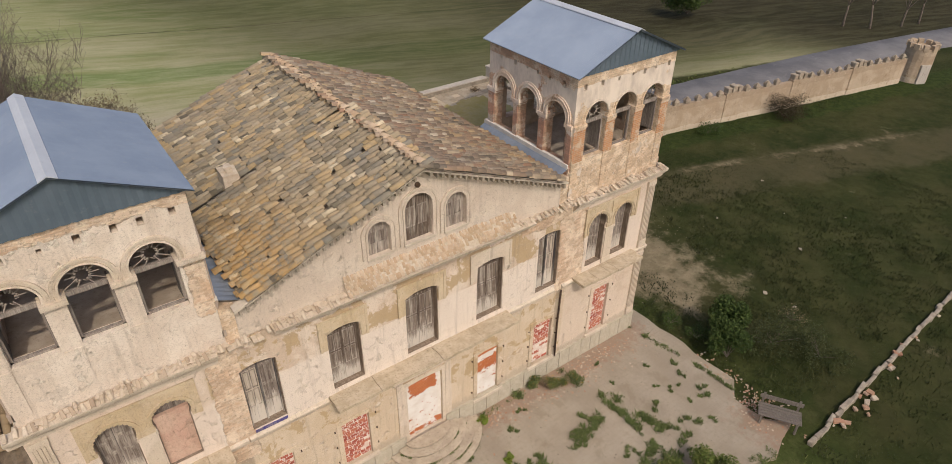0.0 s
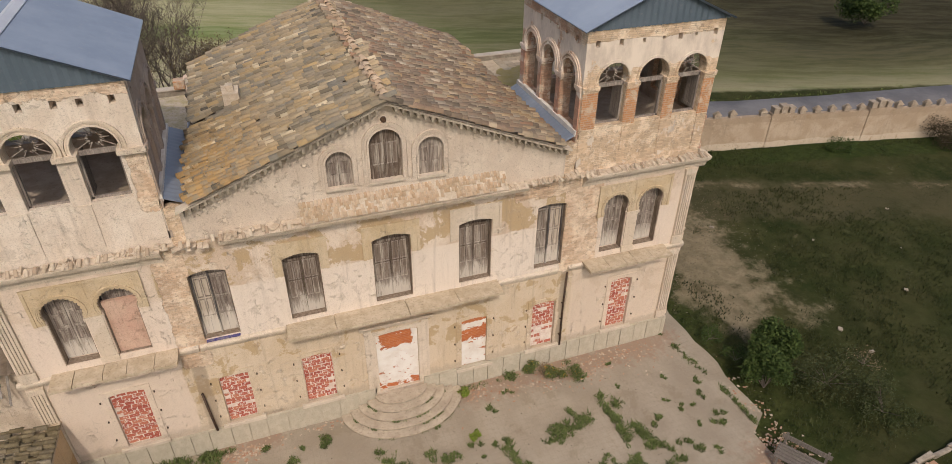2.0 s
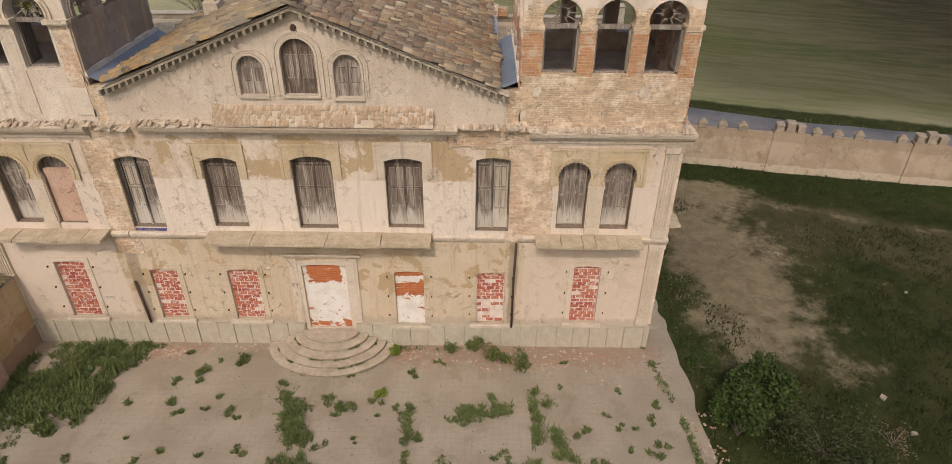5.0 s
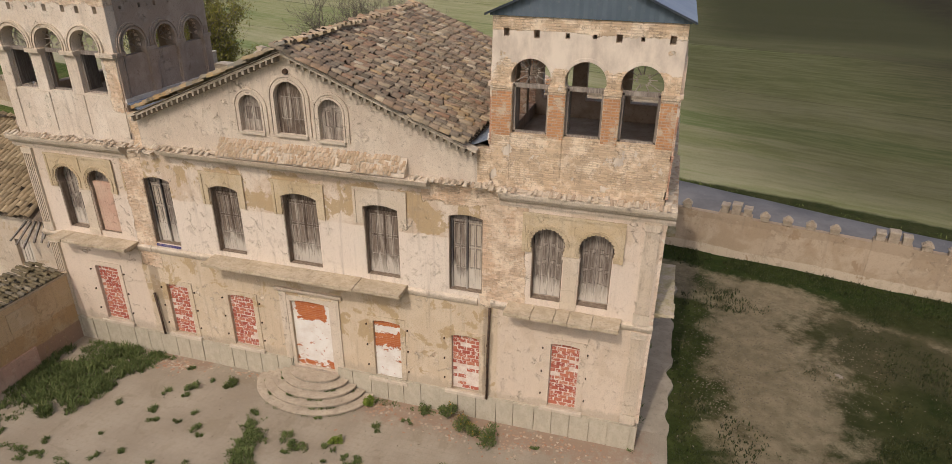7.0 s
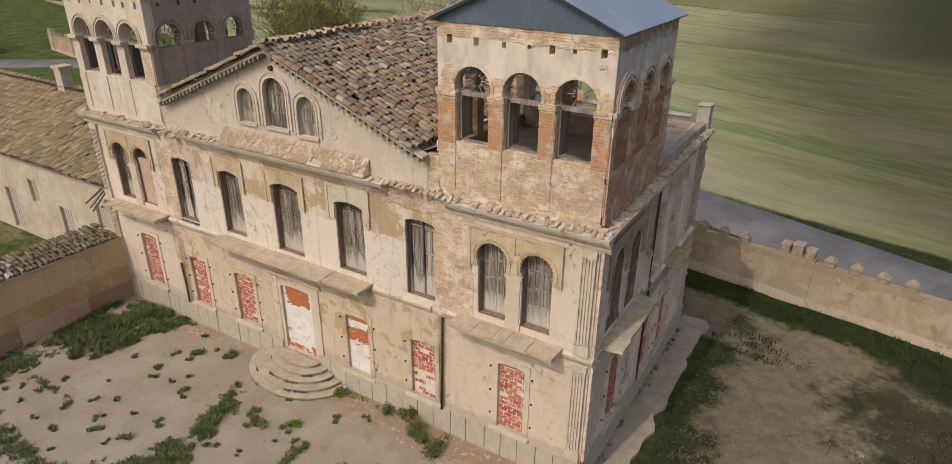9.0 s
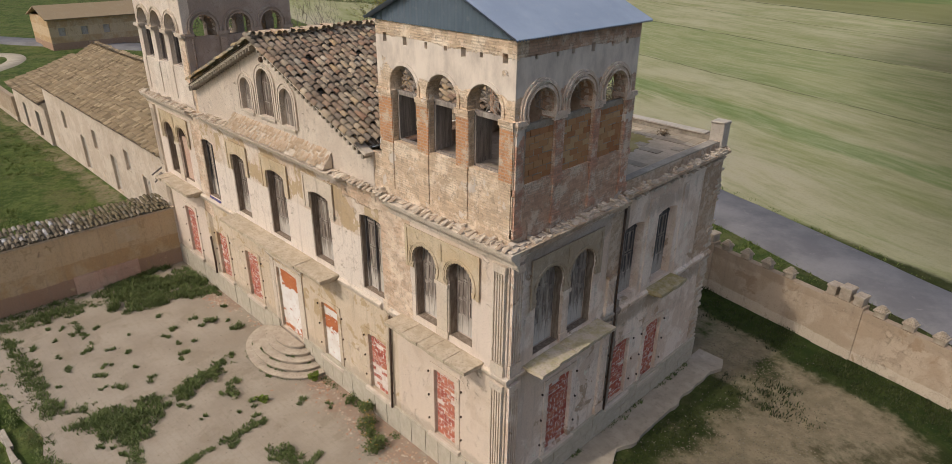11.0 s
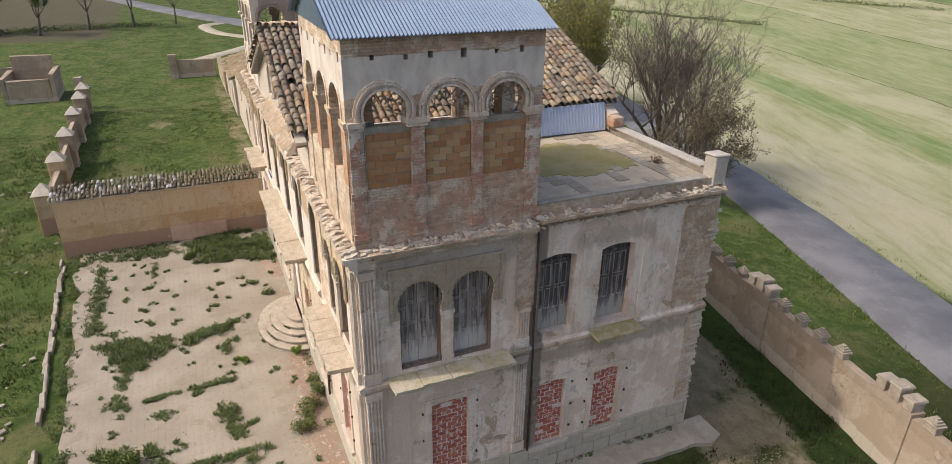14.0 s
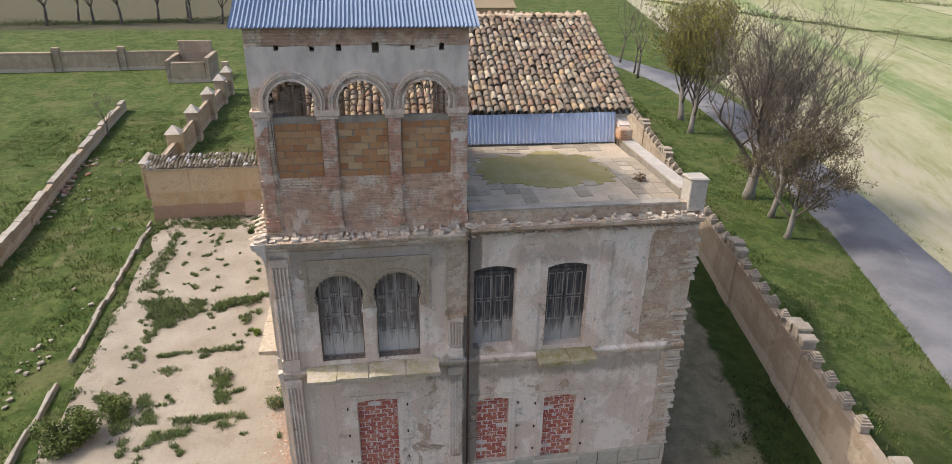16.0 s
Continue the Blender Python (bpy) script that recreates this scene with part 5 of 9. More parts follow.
def tiled_slope(origin, along, up, length, rise, step=0.235, expo=0.325, pieces=None, parent=None, material=M_TILES, single=M_TILE, seed=3, rough=1.0, keep=None):
    """Cover tiles in courses up a slope, over a bed of channel tiles. Returns the sheet; pieces(u, v) tells which tiles are objects of their own."""
    rng = random.Random(seed)
    O, A, U = Vector(origin), Vector(along).normalized(), Vector(up).normalized()
    N = A.cross(U).normalized()
    if N.z < 0:
        N = -N
    verts, faces = [], []
    cols, rows = int(length / step), int(rise / expo)
    shape = tile_mesh(rng)
    me = None
    # channel bed
    bed_v, bed_f = [], []
    k = cols * 4
    for i in range(k + 1):
        a = length * i / k
        d = -0.085 + 0.03 * math.cos(2 * math.pi * a / step)
        for v in (0.0, rise):
            bed_v.append(tuple(O + A * a + U * v + N * d))
    for i in range(k):
        bed_f.append((2 * i, 2 * i + 2, 2 * i + 3, 2 * i + 1))
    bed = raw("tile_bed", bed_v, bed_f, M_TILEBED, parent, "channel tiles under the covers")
    for c in range(cols + 1):
        a0 = c * step
        drift = 0.0
        for r in range(rows + 1):
            a = min(length, a0) + rng.gauss(0, 0.008) * rough + 0.03 * rough * noise.noise(Vector((a0 * 0.5, r * 0.3, seed)))
            v = r * expo + rng.gauss(0, 0.035) * rough
            if (keep and not keep(a, v, rng)) or rng.random() < 0.014 * rough:
                continue
            tilt = rng.gauss(0, 0.03) * rough
            lift = 0.012 + abs(rng.gauss(0, 0.016)) * rough + 0.05 * rough * noise.noise(Vector((a * 0.35, v * 0.35, seed * 1.7)))
            s = rng.uniform(0.92, 1.07)
            base = O + A * a + U * v + N * lift
            P = lambda q: base + U * (q[0] * s) + A * (q[1] * s + q[0] * tilt) + N * (q[2] * s + (0.43 - q[0]) * 0.085)
            if pieces and pieces(a, v):
                if me is None:
                    me = bpy.data.meshes.new("roof_tile")
                    me.from_pydata([tuple(q) for q in shape[0]], [], shape[1])
                    me.materials.append(single)
                    me.polygons.foreach_set("use_smooth", [True] * len(me.polygons))
                ob = new("roof_tile", me)
                ob.parent = bed
                X, Y = (U + A * tilt - N * 0.085).normalized(), A
                Z = X.cross(Y).normalized()
                if Z.dot(N) < 0:
                    Z = -Z
                Y = Z.cross(X)
                ob.matrix_basis = Matrix.Translation(base + N * 0.036) @ Matrix((X, Y, Z)).transposed().to_4x4() @ Matrix.Scale(s, 4)
                continue
            b = len(verts)
            verts += [tuple(P(q)) for q in shape[0]]
            faces += [tuple(b + i for i in f) for f in shape[1]]
    if verts:
        ob = raw("roof_tiles", verts, faces, material, bed, "weathered curved clay tiles", smooth=True)
        tagged(ob, kind="stuff")
    return bed


ROOF_Y0, ROOF_Y1 = -0.30, 10.3
for s in (1, -1):
    for y0, y1, half, own in ((ROOF_Y0, 4.55, 5.25, True), (4.56, ROOF_Y1, 5.14, False)):
        run = math.hypot(half, half * SLOPE)
        eave = (MID + s * half, y0, 11.30 - half * SLOPE)
        tiled_slope(eave, (0, 1, 0), (-s * half, 0, half * SLOPE), y1 - y0 - 0.2 * own, run - 0.02, parent=house, seed=3 if s > 0 else 8, rough=1.2 if s > 0 else 1.5, step=0.22 if s > 0 else 0.215, expo=0.275 if s > 0 else 0.265, material=M_TILES if s > 0 else M_TILES_OLD,
                    pieces=(lambda a, v: v < 4.2) if s > 0 and own else None)
        bm = bmesh.new()               # boards under the tiles
        x0, x1 = MID, MID + s * (half - 0.05)
        ze = 11.2 - (half - 0.05) * SLOPE
        vs = [bm.verts.new(p) for p in ((x0, y0 + 0.05, 11.2), (x1, y0 + 0.05, ze), (x1, y1 - 0.05, ze), (x0, y1 - 0.05, 11.2))]
        f = bm.faces.new(vs)
        got = bmesh.ops.extrude_face_region(bm, geom=[f])
        for v in got["geom"]:
            if isinstance(v, bmesh.types.BMVert):
                v.co.z -= 0.05
        bmesh.ops.recalc_face_normals(bm, faces=bm.faces[:])
        part("roof_deck", bm, M_STONE, house)
# ridge tiles
verts, faces = [], []
rng = random.Random(4)
sh = tile_mesh(rng, 0.44, 0.14, 0.115)
y = ROOF_Y0
while y < ROOF_Y1 - 0.2:
    b = len(verts)
    dx, dz = rng.gauss(0, 0.02), rng.gauss(0, 0.015)
    verts += [(MID + q[1] + dx, y + q[0], 11.36 + q[2] + dz + (0.44 - q[0]) * 0.06) for q in sh[0]]
    faces += [tuple(b + i for i in f) for f in sh[1]]
    y += 0.36
tagged(raw("ridge_tiles", verts, faces, M_STRIP, house, "pale mortared clay ridge tiles", smooth=True), kind="stuff")
# rake: brackets under the gable's sloping edge, and a thin board
for s in (1, -1):
    n = 27
    for k in range(n):
        u = MID + s * (0.25 + 5.1 * k / (n - 1))
        z = gz(u) - 0.02
        bm = bmesh.new()
        box(bm, u - 0.036, u + 0.036, -0.25, 0.04, z - 0.17, z - 0.03, jitter=0.008, rng=RAG)
        part("rake_bracket", bm, M_OLDSTONE, house)
    bm = bmesh.new()
    ends = [(MID, gz(MID)), (MID + s * 5.5, gz(MID + 5.5))]
    c = [bm.verts.new((u, y, z + d)) for u, z in ends for y in (-0.26, 0.02) for d in (-0.03, 0.045)]
    for q in ((0, 1, 3, 2), (4, 6, 7, 5), (0, 4, 5, 1), (2, 3, 7, 6), (0, 2, 6, 4), (1, 5, 7, 3)):
        bm.faces.new([c[i] for i in q])
    bmesh.ops.recalc_face_normals(bm, faces=bm.faces[:])
    part("rake_course", bm, M_STONE, house)
# small chimney stub on the far slope
bm = bmesh.new()
box(bm, -14.38, -13.92, 4.32, 4.78, 9.5, 10.25, jitter=0.06, rng=RAG)
box(bm, -14.3, -14.05, 4.4, 4.7, 10.2, 10.42, jitter=0.05, rng=RAG)
part("chimney_stub", bm, M_RUBBLE, house, "short whitewashed chimney stub")

# ---- roof terraces, parapets, valley sheets ----
for s in (1, -1):
    mx = (lambda u: u) if s > 0 else (lambda u: 2 * MID - u)
    bm = bmesh.new()
    box(bm, *sorted((mx(-5.05), mx(-0.4))), 0.4, DEEP - 0.4, 7.9, 8.28)
    deck = part("terrace_slab", bm, M_SLAB_SIDE, house, "mossy flat roof terrace")
    bm = bmesh.new()
    pbox(bm, lambda u, v, w: (mx(-w), u, v), 4.5, DEEP, CORN + 0.002, 8.37, 0.05, 0.27)
    part("parapet", bm, M_SIDE, house, "low crumbling parapet")
    bm = bmesh.new()
    pbox(bm, lambda u, v, w: (mx(-w), u, v), 4.5, DEEP - 0.56, 8.373, 8.41, 0.03, 0.29, jitter=0.012, rng=RAG)
    part("parapet_coping", bm, M_KERB, house)
    bm = bmesh.new()
    box(bm, *sorted((mx(-5.0), mx(-0.34))), DEEP - 0.3, DEEP, CORN + 0.002, 8.46)
    part("parapet", bm, M_OLDSTONE, house)
    bm = bmesh.new()
    box(bm, *sorted((mx(-5.0), mx(-0.61))), DEEP - 0.34, DEEP + 0.04, 8.463, 8.51, jitter=0.012, rng=RAG)
    part("parapet_coping", bm, M_PIER, house)
    bm = bmesh.new()
    box(bm, *sorted((mx(-0.42), mx(0.02))), DEEP - 0.40, DEEP + 0.03, CORN + 0.2, 8.94, bevel=0.02)
    box(bm, *sorted((mx(-0.45), mx(0.05))), DEEP - 0.43, DEEP + 0.06, 8.90, 8.99, bevel=0.03, jitter=0.025, rng=RAG)
    part("parapet_pier", bm, M_PIER, house, "pale corner pier of the parapet")
    bm = bmesh.new()
    box(bm, *sorted((mx(-5.0), mx(-4.6))), DEEP - 0.45, DEEP - 0.05, 8.515, 8.85, bevel=0.03)
    part("brick_stub", bm, M_ORANGE, house, "broken brick stub on the parapet")
    # valley sheet between main roof and tower
    n = 40
    verts, faces = [], []
    for k in range(n + 1):
        y = 0.1 + 4.5 * k / n
        d = 0.015 if k % 2 else 0
        verts += [(mx(-5.42), y, 9.0 + d), (mx(-5.0), y, 9.13 + d), (mx(-4.64), y, 9.30 + d)]
    for k in range(n):
        q = 3 * k
        faces += [(q, q + 1, q + 4, q + 3), (q + 1, q + 2, q + 5, q + 4)]
    ob = raw("valley_sheet", verts, faces, M_VALLEY, house, "blue-grey valley sheet beside the tower")
    ob.modifiers.new("thick", "SOLIDIFY").thickness = 0.012
    bm = bmesh.new()                   # stub of wall between gable and tower
    box(bm, *sorted((mx(-5.02), mx(-4.625))), 0.05, 0.38, CORN, 9.02, jitter=0.02, rng=RAG)
    part("wall_stub", bm, M_BRICKWALL, house)
    bm = bmesh.new()
    box(bm, *sorted((mx(-4.70), mx(-4.60))), 0.1, 4.6, 9.24, 9.42, jitter=0.02, rng=RAG)
    part("flashing", bm, M_CHALK, house, "grey mortar flashing")
    # pale blue sheet under the eave, over the terrace door
    n = 84
    verts, faces = [], []
    for k in range(n + 1):
        y = 5.0 + 4.75 * k / n
        d = 0.03 if k % 2 else -0.03
        verts += [(mx(-5.27 + d), y, 9.22), (mx(-5.06 + d), y, 8.40 - 0.06 * (k / n))]
    for k in range(n):
        faces.append((2 * k, 2 * k + 2, 2 * k + 3, 2 * k + 1))
    ob = raw("wall_sheet", verts, faces, M_TIN_PALE, house, "pale blue corrugated sheet under the eave")
    ob.modifiers.new("thick", "SOLIDIFY").thickness = 0.01


# ---- mouldings ----
def course(name, plane, u0, u1, profile, material, label="", w0=0.0):
    """A moulding along a wall; profile: (height, how far it stands out) from the bottom up."""
    bm = bmesh.new()
    pts = [(profile[0][0], 0.0)] + [(z, o) for z, o in profile] + [(profile[-1][0], 0.0)]
    a0 = [bm.verts.new(plane(u0, z, w0 - o + 0.02)) for z, o in pts]
    a1 = [bm.verts.new(plane(u1, z, w0 - o + 0.02)) for z, o in pts]
    bm.faces.new(a0)
    bm.faces.new(a1[::-1])
    n = len(pts)
    for i in range(n):
        bm.faces.new((a0[i], a1[i], a1[(i + 1) % n], a0[(i + 1) % n]))
    bmesh.ops.recalc_face_normals(bm, faces=bm.faces[:])
    return part(name, bm, material, house, label)


CORNICE = [(7.50, 0.04), (7.56, 0.04), (7.58, 0.09), (7.66, 0.09), (7.72, 0.18), (7.80, 0.20), (7.82, 0.27), (7.92, 0.30), (7.96, 0.30)]
MAINCORN = [(7.70, 0.03), (7.80, 0.05), (7.82, 0.10), (7.90, 0.34), (8.03, 0.40)]
BAND = [(4.20, 0.03), (4.26, 0.08), (4.36, 0.12), (4.42, 0.12), (4.46, 0.04)]
for s in (1, -1):
    mx = (lambda u: u) if s > 0 else (lambda u: 2 * MID - u)
    course("cornice", FRONT, *sorted((mx(-4.3), mx(0.28))), CORNICE, M_TRIM, "moulded cream cornice")
    course("string_course", FRONT, *sorted((mx(-4.5), mx(0.1))), BAND, M_TRIM)
course("cornice", SIDE, 0.02, 4.40, CORNICE, M_SIDE)
course("cornice", SIDE, 4.55, DEEP, [(7.86, 0.03), (7.90, 0.12), (7.98, 0.22), (8.06, 0.22)], M_SIDE)
course("string_course", SIDE, 0.02, DEEP + 0.08, BAND, M_SIDE)
course("main_cornice", FRONT, -15.1, -6.3, MAINCORN, M_TRIM, "long projecting cornice")
course("string_course", FRONT, -16.3, -13.9, BAND, M_TRIM)
course("string_course", FRONT, -7.05, -4.9, BAND, M_TRIM)

# tile strip on the main cornice
rng = random.Random(21)
verts, faces = [], []
sh = tile_mesh(rng, 0.17, 0.05, 0.043, 4, thick=0.01)
up = Vector((0, 0.36, 0.46)).normalized()
nn = Vector((0, -up.z, up.y))
for r in range(5):
    for c in range(int(5.95 / 0.104)):
        if rng.random() < 0.10 + 0.5 * (noise.noise(Vector((c * 0.09, r * 0.3, 2))) > 0.28):
            continue
        p0 = Vector((-12.9 + (c + 0.5 * (r % 2)) * 0.104 + rng.gauss(0, 0.012), -0.33, 8.09)) + up * (r * 0.108 + rng.gauss(0, 0.015)) + nn * 0.0
        b = len(verts)
        verts += [tuple(p0 + up * q[0] + Vector((1, 0, 0)) * q[1] + nn * (q[2] * 0.45 + (0.17 - q[0]) * 0.13)) for q in sh[0]]
        faces += [tuple(b + i for i in f) for f in sh[1]]
strip = raw("cornice_tiles", verts, faces, M_STRIP, house, "strip of small pale curved tiles", smooth=True)
tagged(strip, kind="stuff")
bm = bmesh.new()
vs = [bm.verts.new(p) for p in ((-12.95, -0.33, 8.07), (-6.95, -0.33, 8.07), (-6.95, 0.0, 8.53), (-12.95, 0.0, 8.53), (-6.95, 0.0, 8.07), (-12.95, 0.0, 8.07))]
for q in ((0, 1, 2, 3), (0, 5, 4, 1), (1, 4, 2), (0, 3, 5)):
    bm.faces.new([vs[i] for i in q])
part("strip_bed", bm, M_RUBBLE, house)


def broken_ledge(plane, u0, u1, z, out, seed, step=0.17, size=0.07):
    """Loose bits of tile and stone on a ruined cornice."""
    rng = random.Random(seed)
    root = None
    u = u0
    while u < u1:
        if rng.random() < 0.88:
            bm = bmesh.new()
            w, d, h = rng.uniform(0.6, 1.5) * size, rng.uniform(0.5, 1.0) * out, rng.uniform(0.35, 1.0) * size
            pbox(bm, plane, u - w, u + w, z, z + h, 0.03, -d, jitter=0.022, rng=rng)
            if rng.random() < 0.45:
                pbox(bm, plane, u - w * 0.7, u + w * 0.5, z + h, z + h * 2.0, 0.03, -d * 0.6, jitter=0.022, rng=rng)
            bmesh.ops.recalc_face_normals(bm, faces=bm.faces[:])
            ob = part("ledge_stone" if root else "broken_ledge", bm, M_RUBBLE, root or house, "" if root else "broken tile and stone ledge")
            root = root or ob
        u += step * rng.uniform(0.6, 1.2)


broken_ledge(FRONT, -4.5, 0.25, 7.96, 0.26, 1)
broken_ledge(FRONT, LEFT - 0.2, -16.2, 7.96, 0.26, 2)
broken_ledge(FRONT, -16.2, -15.0, 7.86, 0.30, 3)
broken_ledge(FRONT, -15.0, -12.9, 8.05, 0.30, 31)
broken_ledge(FRONT, -6.9, -4.5, 8.0, 0.30, 4)
broken_ledge(SIDE, 0.0, 4.5, 7.96, 0.26, 5)
broken_ledge(SIDE, 4.5, DEEP, 8.06, 0.22, 6)
broken_ledge(SIDE, 4.6, DEEP, 7.80, 0.14, 7, step=0.2)

def ledge_tiles(plane, u0, u1, z, out, seed):
    """A row of small tile ends that lean out of a ledge, some of them gone."""
    rng = random.Random(seed)
    sh = tile_mesh(rng, 0.22, 0.052, 0.044, 5, thick=0.012)
    verts, faces = [], []
    u = u0
    while u < u1:
        if rng.random() > 0.14:
            b, w, dz, tw = len(verts), rng.gauss(0, 0.03), rng.gauss(0, 0.012), rng.gauss(0, 0.12)
            verts += [plane(u + q[1] + q[0] * tw, z + dz + 0.55 * q[2] + q[0] * 0.35, -out + w + q[0]) for q in sh[0]]
            faces += [tuple(b + i for i in f) for f in sh[1]]
        u += 0.195 * rng.uniform(0.93, 1.07)
    tagged(raw("ledge_tiles", verts, faces, M_LEDGETILE, house, "row of small curved tile ends on the ledge", smooth=True), kind="stuff")


ledge_tiles(FRONT, -4.5, 0.2, 7.99, 0.33, 41)
ledge_tiles(FRONT, LEFT - 0.2, -16.3, 7.99, 0.33, 42)
ledge_tiles(FRONT, -6.7, -4.6, 8.05, 0.36, 44)
ledge_tiles(FRONT, -16.0, -13.2, 8.05, 0.38, 45)

# ---- balconies ----
def balcony(plane, u0, u1, out, z, pieces, material, seed):
    """A cantilevered slab of several stones, without its railing."""
    rng = random.Random(seed)
    root = None
    n = pieces
    cuts = [u0] + [u0 + (u1 - u0) * (k + rng.uniform(-0.22, 0.22)) / n for k in range(1, n)] + [u1]
    for k in range(n):
        a, b = cuts[k], cuts[k + 1]
        bm = bmesh.new()
        pbox(bm, plane, a + 0.008, b - 0.008, z - 0.08, z + 0.02 + rng.uniform(-0.008, 0.008), 0.02, -out + rng.uniform(-0.02, 0.02))
        bmesh.ops.subdivide_edges(bm, edges=[e for e in bm.edges if e.calc_length() > 0.3], cuts=5, use_grid_fill=True)
        for v in bm.verts:
            v.co += Vector((noise.noise(v.co * 4), noise.noise(v.co * 4 + Vector((7, 1, 3))), 0.6 * noise.noise(v.co * 5 + Vector((2, 9, 4))))) * 0.028
        ob = part("balcony_slab" if root is None else "slab_stone", bm, material, root or house, "worn stone balcony slab without railing" if root is None else "")
        root = root or ob
    bm = bmesh.new()
    pbox(bm, plane, u0 + 0.1, u1 - 0.1, z - 0.16, z - 0.084, 0.02, -out * 0.82)
    pbox(bm, plane, u0 + 0.16, u1 - 0.16, z - 0.24, z - 0.164, 0.02, -out * 0.45)
    part("moulded_base", bm, material, root)


balcony(FRONT, -13.87, -7.09, 0.72, 4.50, 4, M_SLAB, 1)
balcony(FRONT, -3.98, -0.76, 0.66, 4.50, 5, M_SLAB, 2)
balcony(FRONT, 2 * MID + 0.76, 2 * MID + 3.98, 0.66, 4.50, 5, M_SLAB, 3)
balcony(SIDE, 0.61, 3.76, 0.62, 4.50, 4, M_SLAB_SIDE, 4)
balcony(SIDE, 6.24, 7.72, 0.58, 4.46, 2, M_MOSSLAB, 5)


# ---- boundary wall with merlons ----
def boundary_wall():
    rng = random.Random(17)
    root = empty("boundary_wall", label="long rendered boundary wall with stepped merlons and capped piers", category="wall")
    ang = math.atan(-0.19)
    def at(s, d, z):      # s along the wall from x = 0, d towards the road
        return (s * math.cos(ang) - d * math.sin(ang), 15.25 + s * math.sin(ang) + d * math.cos(ang), z)
    def block(name, s0, s1, d0, d1, z0, z1, mat, label="", bevel=0.0, cap=0.0):
        bm = bmesh.new()
        vs = box(bm, s0, s1, d0, d1, z0, z1, jitter=0.0)
        if cap:
            for v in vs:
                if v.co.z > z1 - 1e-4:
                    v.co.x += (-cap if v.co.x > (s0 + s1) / 2 else cap)
                    v.co.y += (-cap if v.co.y > (d0 + d1) / 2 else cap)
        if bevel:
            bmesh.ops.bevel(bm, geom=bm.edges[:], offset=bevel, segments=1, affect="EDGES")
        for v in bm.verts:
            v.co = at(*v.co)
        return part(name, bm, mat, root, label)
    step = 6.42
    first = -2.85 / math.cos(ang)
    for k in range(-13, 7):
        s = first + step * k
        block("wall_panel", s + 0.74, s + step - 0.74, 0.0, 0.3, -0.3, 2.0 + rng.uniform(-0.03, 0.03), M_BOUNDARY)
        block("wall_pier", s - 0.74, s + 0.74, -0.06, 0.42, -0.3, 2.12, M_BOUNDARY)
        for d, h in ((-0.5, 0.32), (0.0, 0.44), (0.5, 0.32)):
            w = 0.17 if d else 0.20
            block("pier_block", s + d - w, s + d + w, -0.03, 0.40, 2.12, 2.12 + h, M_MERLON, bevel=0.015)
            block("pier_cap", s + d - w - 0.03, s + d + w + 0.03, -0.07, 0.44, 2.12 + h, 2.12 + h + 0.07, M_MERLON, cap=0.02)
        for j in range(5):
            c = s + 0.78 + (step - 1.56) * (j + 0.5) / 5
            if rng.random() < 0.04:
                continue
            q = rng.uniform(-0.02, 0.02)
            m = block("merlon", c - 0.19, c + 0.19, 0.02, 0.28, 2.0, 2.20 + q, M_MERLON, bevel=0.012)
            for i, (w, z) in enumerate(((0.225, 2.20), (0.175, 2.262), (0.125, 2.324), (0.07, 2.386))):
                bm = bmesh.new()
                box(bm, c - w, c + w, 0.15 - w * 0.8, 0.15 + w * 0.8, z + q + 0.001, z + 0.06 + q)
                for v in bm.verts:
                    v.co = at(*v.co)
                part("merlon_course", bm, M_MERLON, m)
    # round tower at the far end
    bm = bmesh.new()
    p = at(first + step * 7 + 1.0, 0.2, 0)
    bmesh.ops.create_cone(bm, cap_ends=True, segments=20, radius1=1.15, radius2=1.1, depth=3.0, matrix=Matrix.Translation((p[0], p[1], 1.2)))
    for k in range(10):
        t = 2 * math.pi * k / 10
        bmesh.ops.create_cube(bm, size=0.4, matrix=Matrix.Translation((p[0] + 1.0 * math.cos(t), p[1] + 1.0 * math.sin(t), 2.85)) @ Matrix.Rotation(t, 4, "Z"))
    turret = part("corner_turret", bm, M_BOUNDARY, root, "small crenellated round turret")
    bm = bmesh.new()
    box(bm, -0.42, 0.42, -1.2, -1.0, -0.2, 1.5, bevel=0.03)
    bmesh.ops.transform(bm, matrix=Matrix.Translation((p[0], p[1], 0)) @ Matrix.Rotation(-0.5, 4, "Z"), verts=bm.verts[:])
    part("turret_door", bm, M_WOOD_DARK, turret, "dark doorway of the turret")


boundary_wall()


